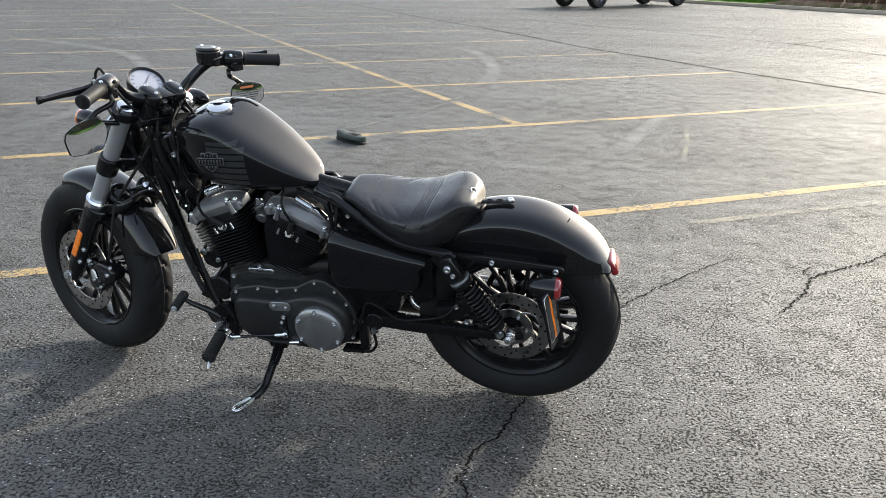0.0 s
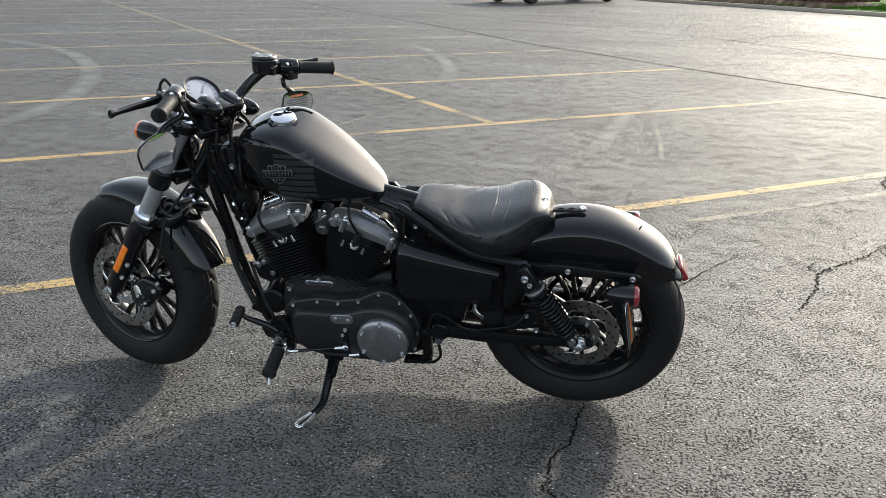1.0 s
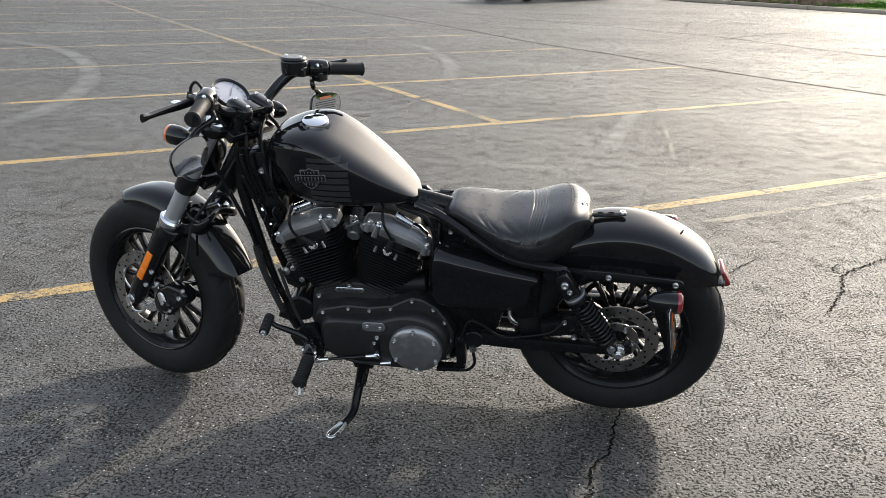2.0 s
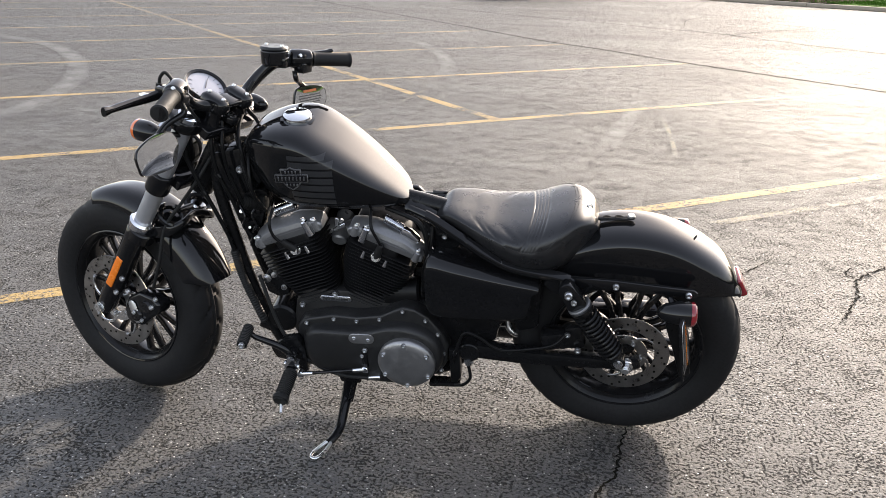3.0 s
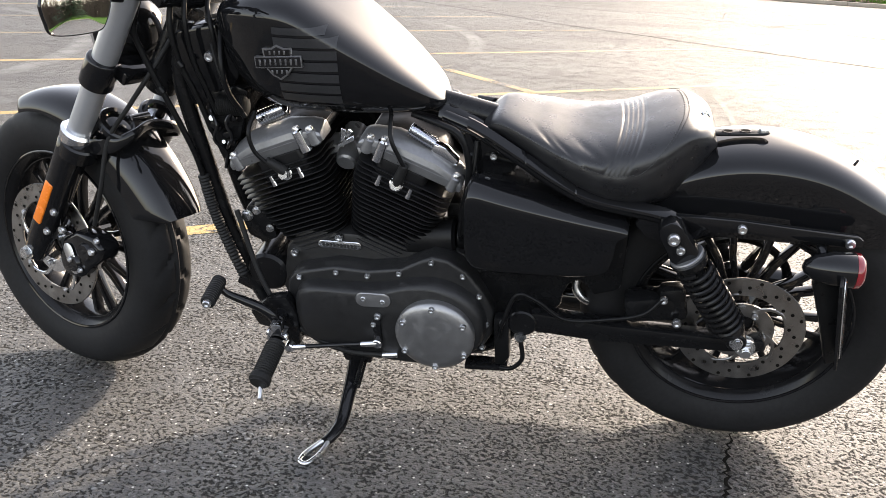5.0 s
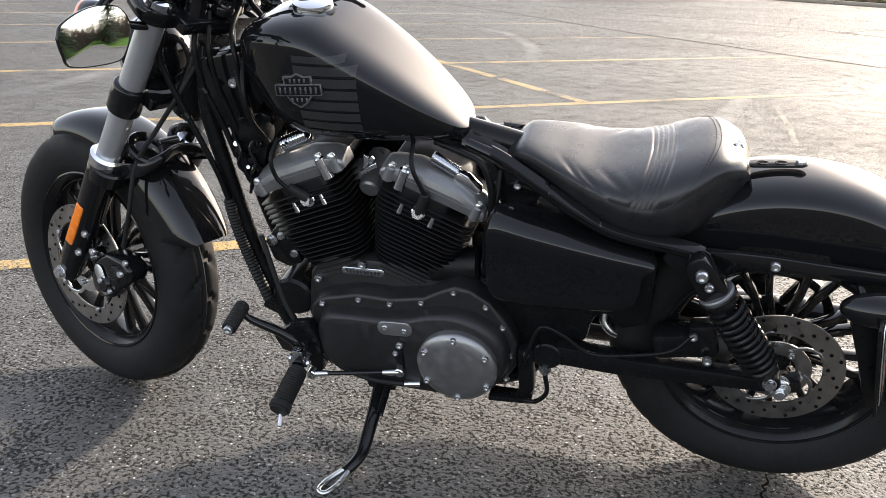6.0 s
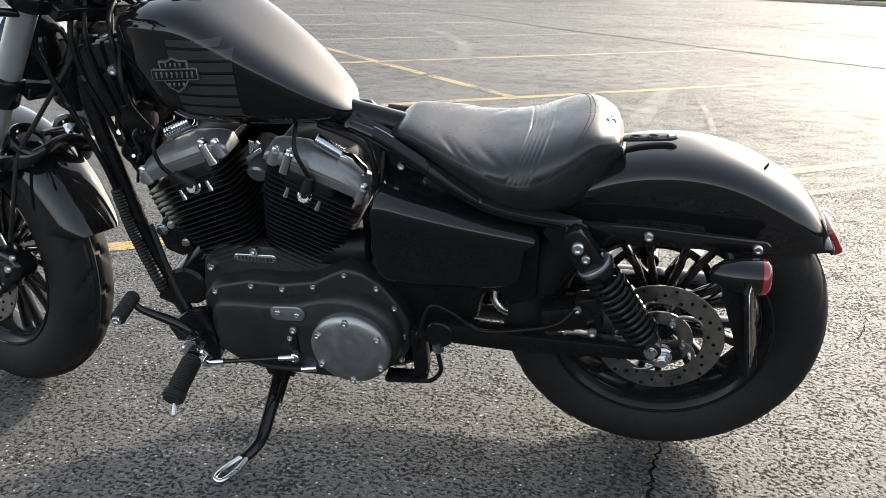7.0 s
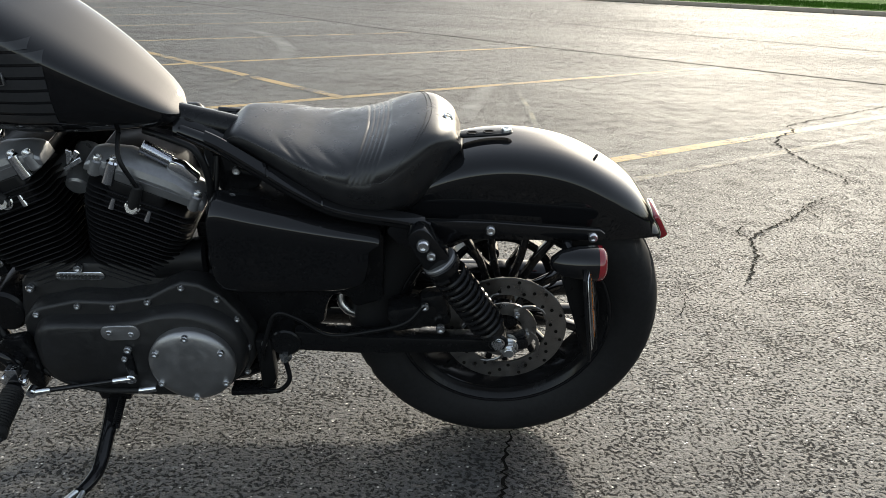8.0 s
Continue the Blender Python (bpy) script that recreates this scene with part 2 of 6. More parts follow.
def sweep(bm, pts, r, seg=10, cap=True):
    """A round bar along points; r is one radius or one for each point."""
    pts = [Vector(p) for p in pts]
    rr = r if isinstance(r, (list, tuple)) else [r] * len(pts)
    rings, u = [], None
    for i, p in enumerate(pts):
        d = (pts[min(i + 1, len(pts) - 1)] - pts[max(i - 1, 0)]).normalized()
        if u is None:
            u = basis(d)[1]
        u = (u - d * u.dot(d)).normalized()
        v = d.cross(u)
        rings.append([p + (u * math.cos(a) + v * math.sin(a)) * rr[i] for a in [2 * math.pi * k / seg for k in range(seg)]])
    return loft(bm, rings, True, cap)


def rod(bm, p0, p1, r0, r1=None, seg=20, edge=0.0):
    """A round bar or cone with eased ends."""
    p0, p1 = Vector(p0), Vector(p1)
    r1 = r0 if r1 is None else r1
    d = (p1 - p0).normalized()
    if edge:
        return sweep(bm, [p0, p0 + d * edge, p1 - d * edge, p1], [r0 - edge, r0, r1, r1 - edge], seg)
    return sweep(bm, [p0, p1], [r0, r1], seg)


def lathe(bm, profile, seg=64, loop=False):
    """Profile of (radius, offset along the axis), turned round it."""
    rings = []
    for k in range(seg):
        a = 2 * math.pi * k / seg
        rings.append([(r * math.cos(a), y, r * math.sin(a)) for r, y in profile])
    rows = [[bm.verts.new(p) for p in ring] for ring in rings]
    n = len(profile)
    for k in range(seg):
        a, b = rows[k], rows[(k + 1) % seg]
        for i in range(n if loop else n - 1):
            j = (i + 1) % n
            bm.faces.new((a[i], b[i], b[j], a[j]))
    bmesh.ops.remove_doubles(bm, verts=bm.verts, dist=1e-5)
    return bm


def block(bm, center, size, turn=None):
    m = Matrix.Translation(center) @ (turn or Matrix()) @ Matrix.Diagonal((*size, 1))
    bmesh.ops.create_cube(bm, size=1.0, matrix=m)
    return bm


def prism(bm, pts, y0, y1):
    """An outline in x and z, given thickness from y0 to y1."""
    a = [bm.verts.new((x, y0, z)) for x, z in pts]
    b = [bm.verts.new((x, y1, z)) for x, z in pts]
    bm.faces.new(a)
    bm.faces.new(list(reversed(b)))
    for i in range(len(pts)):
        j = (i + 1) % len(pts)
        bm.faces.new((a[j], a[i], b[i], b[j]))
    return bm


def ease(bm, width, steps=2, angle=35):
    bmesh.ops.recalc_face_normals(bm, faces=bm.faces)
    sharp = [e for e in bm.edges if len(e.link_faces) == 2 and e.calc_face_angle(0) > radians(angle)]
    if sharp:
        bmesh.ops.bevel(bm, geom=sharp, offset=width, segments=steps, profile=0.5, affect="EDGES", clamp_overlap=True)
    return bm


def mesh_of(name, bm, mat, angle=38):
    bmesh.ops.recalc_face_normals(bm, faces=bm.faces)
    me = bpy.data.meshes.new(name)
    bm.to_mesh(me)
    bm.free()
    me.materials.append(mat)
    for p in me.polygons:
        p.use_smooth = True
    me.set_sharp_from_angle(angle=radians(angle))
    return me


def part(name, bm, mat, parent, label="", m=None, angle=38):
    ob = new(name, mesh_of(name, bm, mat, angle))
    ob.parent = parent
    if m is not None:
        ob.matrix_local = m
    return tagged(ob, label)


def shared(name, me, parent, m, label=""):
    ob = new(name, me)
    ob.parent = parent
    ob.matrix_local = m
    return tagged(ob, label)


def thing(name, bm, mat, label, category, group="", kind="", angle=38):
    return tagged(new(name, mesh_of(name, bm, mat, angle)), label, category, group, kind)


def BM():
    return bmesh.new()


def facing(p, direction, spin=0.0):
    """A pose at p whose z axis points along direction."""
    d, u, v = basis(direction)
    m = Matrix((u, v, d)).transposed().to_4x4()
    return Matrix.Translation(p) @ m @ Matrix.Rotation(spin, 4, "Z")


# ---- ground and surroundings ----
ground_bm = BM()
for a0, a1 in ((-900, -12), (-12, 12), (12, 900)):
    for b0, b1 in ((-900, -12), (-12, 24), (24, 900)):
        ground_bm.faces.new([ground_bm.verts.new((x, y, 0)) for x, y in ((a0, b0), (a1, b0), (a1, b1), (a0, b1))])
bmesh.ops.remove_doubles(ground_bm, verts=ground_bm.verts, dist=1e-4)
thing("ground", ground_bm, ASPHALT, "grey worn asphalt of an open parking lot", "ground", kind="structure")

ROW_DIR = Vector((math.cos(radians(38.6)), math.sin(radians(38.6)), 0))
SPINE_DIR = Vector((math.cos(radians(131.6)), math.sin(radians(131.6)), 0))
JUNCTION = Vector((-1.094, 4.788, 0))
STALL = 2.65


def strip(name, a, b, width, mat, label, z=0.0015, pieces=64, fade=1.0, near=1.0, far=1.0):
    """A painted stripe with a slightly wavering edge."""
    bm = BM()
    lay = bm.verts.layers.float.new("cover")
    a, b = Vector(a), Vector(b)
    d = (b - a).normalized()
    side = Vector((-d.y, d.x, 0))
    rows = []
    for k in range(pieces + 1):
        p = a.lerp(b, k / pieces)
        w0 = width / 2 * (1 + 0.12 * noise.noise(p * 2.3))
        w1 = width / 2 * (1 + 0.12 * noise.noise(p * 2.3 + Vector((9, 4, 2))))
        rows.append((bm.verts.new(p + side * w0 + Vector((0, 0, z))), bm.verts.new(p - side * w1 + Vector((0, 0, z)))))
    for r0, r1 in zip(rows, rows[1:]):
        bm.faces.new((r0[0], r0[1], r1[1], r1[0]))
    for k, row in enumerate(rows):
        for v in row:
            v[lay] = min(1.0, (k + 0.8) / 1.5, (pieces - k + 0.3) / 2.5 * fade) * (near + (far - near) * min(1.0, 2.5 * k / pieces))
    return thing(name, bm, mat, label, "road marking", group="parking lot stripes", kind="structure")


for k in range(-1, 9):
    c = JUNCTION + SPINE_DIR * STALL * k
    strip("trim_stall_stripe", c - ROW_DIR * 5.6, c + ROW_DIR * 4.6, 0.10, YELLOW, "worn yellow stall stripe painted on asphalt", near=1.0 if k < 2 else 0.7, far=1.0 if k < 0 else 0.85 if k < 2 else 0.6)
strip("trim_spine_stripe", JUNCTION, JUNCTION + SPINE_DIR * 25, 0.10, YELLOW, "worn yellow stripe dividing two rows of stalls", z=0.0025, far=0.35)
c = JUNCTION - SPINE_DIR * (STALL + 0.36)
strip("trim_old_stripe", c - ROW_DIR * 0.6, c + ROW_DIR * 2.6, 0.07, FAINT, "faded older stripe beside the yellow one", z=0.0015)


def ribbon(name, pts, width, mat, label, z, wobble=0.0, taper=True, category="crack", n=8, seed=0):
    """A narrow ragged band on the ground: a crack or a scuff."""
    bm = BM()
    lay = bm.verts.layers.float.new("cover")
    rnd = random.Random(seed)
    run = spline([(x, y, 0) for x, y in pts], n)
    rows = []
    for i, p in enumerate(run):
        q = run[min(i + 1, len(run) - 1)] - run[max(i - 1, 0)]
        q = q / (np.linalg.norm(q) + 1e-9)
        s = Vector((-q[1], q[0], 0))
        off = rnd.uniform(-1, 1) * wobble
        u = i / (len(run) - 1)
        near_end = min(1, 5 * u + 0.15, 5 * (1 - u) + 0.15)
        w = width * (near_end if taper else 1) * (rnd.uniform(0.65, 1.25) if taper else 1.0) / 2
        p = Vector(p) + s * off + Vector((0, 0, z))
        row = []
        for f, c in ((-1, 0.0), (-0.4, 0.85), (0, 1.0), (0.4, 0.85), (1, 0.0)):
            v = bm.verts.new(p + s * w * f)
            v[lay] = c * (1 if taper else min(1, 4 * u, 4 * (1 - u)))
            row.append(v)
        rows.append(row)
    for a, b in zip(rows, rows[1:]):
        for k in range(4):
            bm.faces.new((a[k], a[k + 1], b[k + 1], b[k]))
    return thing(name, bm, mat, label, category, kind="structure")


CRACKS = [
    ([(0.04, 0.03), (0.012, -0.13), (0.004, -0.28), (-0.049, -0.396), (-0.036, -0.497), (-0.047, -0.543), (-0.003, -0.61), (0.03, -0.9)], 0.014, 0.008, 9),
    ([(1.50, 2.08), (1.340, 1.88), (1.195, 1.70), (0.998, 1.466), (0.966, 1.295), (0.875, 1.042), (0.82, 0.93)], 0.017, 0.012, 9),
    ([(0.998, 1.466), (0.97, 1.55), (1.03, 1.64)], 0.012, 0.006, 6),
    ([(0.68, 1.66), (0.579, 1.515), (0.41, 1.225), (0.284, 0.972), (0.19, 0.74)], 0.012, 0.01, 9),
    ([(3.9, 5.9), (3.143, 5.129), (2.649, 4.64), (2.055, 4.099), (1.999, 3.883), (1.756, 3.506), (1.72, 3.169), (1.728, 2.85), (1.778, 2.525), (1.70, 2.35)], 0.022, 0.016, 9),
    ([(1.60, 2.20), (1.482, 2.08), (1.368, 1.944), (1.376, 1.847), (1.375, 1.721)], 0.013, 0.008, 7),
    ([(1.44, 2.02), (1.53, 2.05), (1.62, 2.00)], 0.009, 0.008, 6),
    ([(0.52, 0.62), (0.60, 0.80), (0.58, 0.95)], 0.006, 0.008, 6),
]
for k, (pts, w, wob, n) in enumerate(CRACKS):
    ribbon("trim_crack", pts, w * 0.55, CRACK, "dark jagged crack in the asphalt", 0.0035, wob * 0.9, n=n + 5, seed=k)
SEAMS = [
    [(8.0, 2.2), (5.6, 4.6), (3.754, 6.496), (2.70, 7.60), (1.46, 8.85), (0.352, 10.039), (-0.45, 10.99), (-1.516, 12.13), (-2.398, 13.301), (-4.285, 15.855), (-7.62, 20.061), (-12.2, 26.075), (-20, 35)],
    [(9.5, 6.2), (7.2, 8.3), (5.385, 10.149), (4.493, 11.197), (3.10, 12.66), (1.552, 14.705), (0.63, 15.46), (-0.91, 16.84), (-3.348, 18.684), (-5.658, 21.287), (-12, 29)],
    [(8.6, 15.2), (6.2, 16.3), (4.595, 16.612), (3.972, 16.75), (3.044, 17.866), (1.976, 19.491), (1.23, 18.569), (0.975, 16.045)],
    [(1.617, 14.127), (2.21, 15.25), (3.176, 16.335), (3.972, 16.70)],
    [(0.847, 4.557), (1.0, 4.36), (1.151, 4.142)],
]
for k, pts in enumerate(SEAMS):
    ribbon("trim_seam", pts, 0.05 if k < 2 else 0.030 if k < 4 else 0.006, CRACK, "long dark open seam between asphalt strips", 0.003, 0.012, n=26, seed=40 + k)
SCUFFS = [
    ([(-5.05, 3.2), (-5.093, 3.54), (-5.168, 4.143), (-5.479, 5.084), (-6.055, 6.227), (-7.084, 7.635), (-8.389, 8.862), (-10.074, 9.763), (-12.0, 10.4)], 0.24),
    ([(-3.80, 11.55), (-3.271, 10.954), (-2.813, 10.032), (-2.305, 8.507), (-2.101, 7.241)], 0.20),
    ([(0.04, 5.80), (0.012, 5.535), (-0.07, 4.75), (-0.16, 3.95)], 0.16),
    ([(-4.4, 8.3), (-5.3, 8.1), (-6.2, 8.3)], 0.10),
    ([(-4.62, 4.16), (-4.51, 4.22), (-4.42, 4.29)], 0.12),
]
for k, (pts, w) in enumerate(SCUFFS):
    ribbon("trim_scuff", pts, w, WHITE, "pale tyre scuff on the asphalt", 0.0007 + 0.0001 * k, 0.0, False, category="scuff mark", n=10, seed=60 + k)
ribbon("trim_scuff", [(0.271, 5.46), (0.318, 4.44), (0.323, 3.75)], 0.045, FAINT, "faded yellow drip of paint on asphalt", 0.0024, 0.0, False, category="scuff mark", n=10, seed=71)
for k, pts in enumerate(([(-2.12, 5.35), (-2.09, 5.80), (-2.07, 6.35)], [(-2.43, 4.05), (-2.32, 4.5), (-2.22, 4.92)])):
    ribbon("trim_scuff", pts, 0.045, FAINT, "thin faded stroke of old paint on asphalt", 0.0026, 0.0, False, category="scuff mark", n=10, seed=72 + k)

# kerb and the green behind it
KERB_A, KERB_B = Vector((-22.0, 54.2, 0)), Vector((58.0, -28.8, 0))
kd = (KERB_B - KERB_A).normalized()
kn = Vector((-kd.y, kd.x, 0))
length = (KERB_B - KERB_A).length
kerb_me = None
for k in range(int(length // 3.0)):
    if kerb_me is None:
        bm = BM()
        prism(bm, [(0, 0), (2.985, 0), (2.985, 0.115), (0, 0.115)], 0.0, 0.17)
        ease(bm, 0.02)
        kerb_me = mesh_of("kerb", bm, CONCRETE)
    m = Matrix((kd, kn, Vector((0, 0, 1)))).transposed().to_4x4()
    ob = new("kerb", kerb_me)
    ob.matrix_world = Matrix.Translation(KERB_A + kd * 3.0 * k) @ m
    tagged(ob, "pale concrete kerb stone edging the lot", "kerb", "kerb stones", "structure")


def lawn(name, origin, d, n, length, depth, z, label, step=1.2, hump=0.12):
    bm = BM()
    nx, ny = int(length / step), max(2, int(depth / step))
    rows = []
    for i in range(nx + 1):
        row = []
        for j in range(ny + 1):
            p = origin + d * (length * i / nx) + n * (depth * j / ny)
            h = z + (0.25 * j / ny + hump * (noise.noise(p * 0.3) + 0.3 * noise.noise(p * 1.7)) if j else 0)
            row.append(bm.verts.new((p.x, p.y, h)))
        rows.append(row)
    for a, b in zip(rows, rows[1:]):
        for j in range(ny):
            bm.faces.new((a[j], a[j + 1], b[j + 1], b[j]))
    return thing(name, bm, GRASS, label, "lawn", kind="structure")


lawn("lawn_far", KERB_A + kn * 0.17, kd, kn, length, 30, 0.10, "bright green mown lawn behind the kerb")


def tufts(name, spots, height, mat, label, category, seed, blades=5, wide=0.05):
    rnd = random.Random(seed)
    verts, faces = [], []
    for x, y, z in spots:
        for _ in range(blades):
            a = rnd.uniform(0, 6.283)
            h, w, lean = height * rnd.uniform(0.5, 1.2), wide * rnd.uniform(0.5, 1.2), rnd.uniform(-0.5, 0.5) * height
            ox, oy = rnd.uniform(-0.12, 0.12), rnd.uniform(-0.12, 0.12)
            i = len(verts)
            verts += [(x + ox - w * math.cos(a), y + oy - w * math.sin(a), z - 0.02), (x + ox + w * math.cos(a), y + oy + w * math.sin(a), z - 0.02),
                      (x + ox + lean * math.sin(a), y + oy - lean * math.cos(a), z + h)]
            faces.append((i, i + 1, i + 2))
    me = bpy.data.meshes.new(name)
    me.from_pydata(verts, [], faces)
    me.materials.append(mat)
    return tagged(new(name, me), label, category, kind="stuff")


rnd = random.Random(5)
spots = []
for _ in range(7000):
    p = KERB_A + kd * rnd.uniform(14, 52) + kn * rnd.uniform(0.2, 4)
    spots.append((p.x, p.y, 0.16))
tufts("grass_blades", spots, 0.06, GRASS, "short green grass blades along the kerb", "grass", 6, 7, 0.012)
BED = KERB_A + kd * 33.7
bm = BM()
rows = []
for i in range(25):
    rows.append([])
    for j in range(7):
        p = BED + kd * (i * 0.245) + kn * (0.2 + j * 0.5)
        edge = min(1, i / 3, (24 - i) / 3) * min(1, j / 1.5, (6 - j) / 1.5)
        rows[-1].append(bm.verts.new((p.x, p.y, 0.13 + edge * (0.22 + 0.08 * noise.noise(p * 2.0)))))
for a, b in zip(rows, rows[1:]):
    for j in range(6):
        bm.faces.new((a[j], a[j + 1], b[j + 1], b[j]))
thing("mulch_bed", bm, MULCH, "low mound of brown bark mulch behind the kerb", "mulch bed", kind="structure")
spots = []
for _ in range(900):
    p = BED + kd * rnd.uniform(0.2, 5.7) + kn * rnd.uniform(0.4, 3.0)
    spots.append((p.x, p.y, 0.3))
tufts("dry_stems", spots, 0.22, MULCH, "dry brown stems and bark chips on the mulch bed", "plants", 8, 4, 0.02)

# ---- the motorcycle: x to its rear, y to its right, z up, leaning on its stand ----
bike = new("motorcycle")
tagged(bike, "gloss black cruiser motorcycle leaning on its side stand on asphalt", "motorcycle")
BIKE = pose(0, 0.02, -0.006, 0, 0, 2.5) @ pose(0, 0, 0, 14, 0, 0)
bike.matrix_world = BIKE
RAKE = radians(31)
STEER_UP = Vector((math.sin(RAKE), 0, math.cos(RAKE)))
STEER_AT = Vector((-1.263, 0, 0.617))
STEER = Matrix.Translation((-0.007, -0.008, 0)) @ Matrix.Translation(STEER_AT) @ Matrix.Rotation(radians(-22), 4, STEER_UP) @ Matrix.Translation(-STEER_AT)
FRONT, REAR = Vector((-1.479, 0, 0.333)), Vector((-0.01, 0, 0.328))
STEER_BAR = STEER @ Matrix.Translation((0, 0, 0.0095))
LEFT = Vector((0, -1, 0))

# small fixings that many parts share
bm = BM()
lathe(bm, [(0, 0), (1.0, 0), (1.0, 0.75), (0.85, 1.0), (0.5, 1.02), (0.46, 0.7), (0, 0.7)], 18)
bmesh.ops.rotate(bm, verts=bm.verts, matrix=Matrix.Rotation(radians(90), 3, "X"))
BOLT_ME = mesh_of("bolt", bm, STEEL)
bm = BM()
lathe(bm, [(0, 0), (1.25, 0), (1.25, 0.15), (1.0, 0.2)], 20)
hexa = [(math.cos(math.pi * k / 3), math.sin(math.pi * k / 3)) for k in range(6)]
prism(bm, hexa, 0.18, 0.95)
bmesh.ops.rotate(bm, verts=bm.verts, matrix=Matrix.Rotation(radians(90), 3, "X"))
HEX_ME = mesh_of("nut", bm, STEEL)


def bolt(parent, p, direction=LEFT, r=0.006, m=None, name="bolt", me=None, tall=1.0):
    """A small cap screw or hex nut standing on a surface."""
    base = facing(p, direction) @ Matrix.Diagonal((r, r, r * tall, 1))
    return shared(name, me or BOLT_ME, parent, (m or Matrix()) @ base)


def tyre_mesh(hw):
    """A tyre with bulged walls and slanting tread grooves."""
    half = [(0.204, 0.62), (0.209, 0.70), (0.218, 0.84), (0.235, 0.955), (0.252, 1.0), (0.268, 0.99), (0.281, 0.94), (0.2905, 0.865), (0.297, 0.77),
            (0.3025, 0.65), (0.307, 0.5), (0.310, 0.36), (0.3125, 0.21), (0.314, 0.09), (0.3145, 0.0)]
    prof = [(r, -y) for r, y in half] + [(r, y) for r, y in reversed(half[:-1])]
    prof += [(0.20, 0.5), (0.20, -0.5)]
    seg = 336
    bm = BM()
    rows = []
    for k in range(seg):
        a = 2 * math.pi * k / seg
        row = []
        for r, y in prof:
            side = 1 if y > 0 else -1
            q = abs(y)
            cut = 0.0
            if r > 0.289 and q < 0.9:
                f = (k / seg * 21 + side * 0.25 + q * 0.9) % 1.0
                if q > 0.12 and f < 0.15:
                    cut = 0.0075 * min(1.0, 1.3 * (0.95 - q))
                if 0.02 < q < 0.14:
                    cut = 0.004
            elif 0.236 < r < 0.262:
                cut = 0.0008 * math.sin(a * 60)
            row.append(bm.verts.new(((r - cut) * math.cos(a), y * hw, (r - cut) * math.sin(a))))
        rows.append(row)
    n = len(prof)
    for k in range(seg):
        a, b = rows[k], rows[(k + 1) % seg]
        for i in range(n):
            j = (i + 1) % n
            bm.faces.new((a[i], b[i], b[j], a[j]))
    return bm


bm = BM()
prism(bm, [(0.040, 0.003), (0.12, 0.007), (0.196, 0.023), (0.196, 0.037), (0.12, 0.021), (0.040, 0.016)], -0.011, 0.011)
ease(bm, 0.003)
SPOKE_ME = mesh_of("spoke", bm, BLACK)
bm = BM()
prism(bm, [(0.040, -0.003), (0.12, -0.007), (0.196, -0.023), (0.196, -0.037), (0.12, -0.021), (0.040, -0.016)], -0.011, 0.011)
ease(bm, 0.003)
SPOKE_ME2 = mesh_of("spoke", bm, BLACK)


# flat dark disc that stands for the shaded inside of a drilled hole
HOLE_ME = mesh_of("drilled_hole_shade", rod(BM(), (0, 0, 0), (0, -0.0012, 0), 0.0035, 0.0035, 10), CRACK)


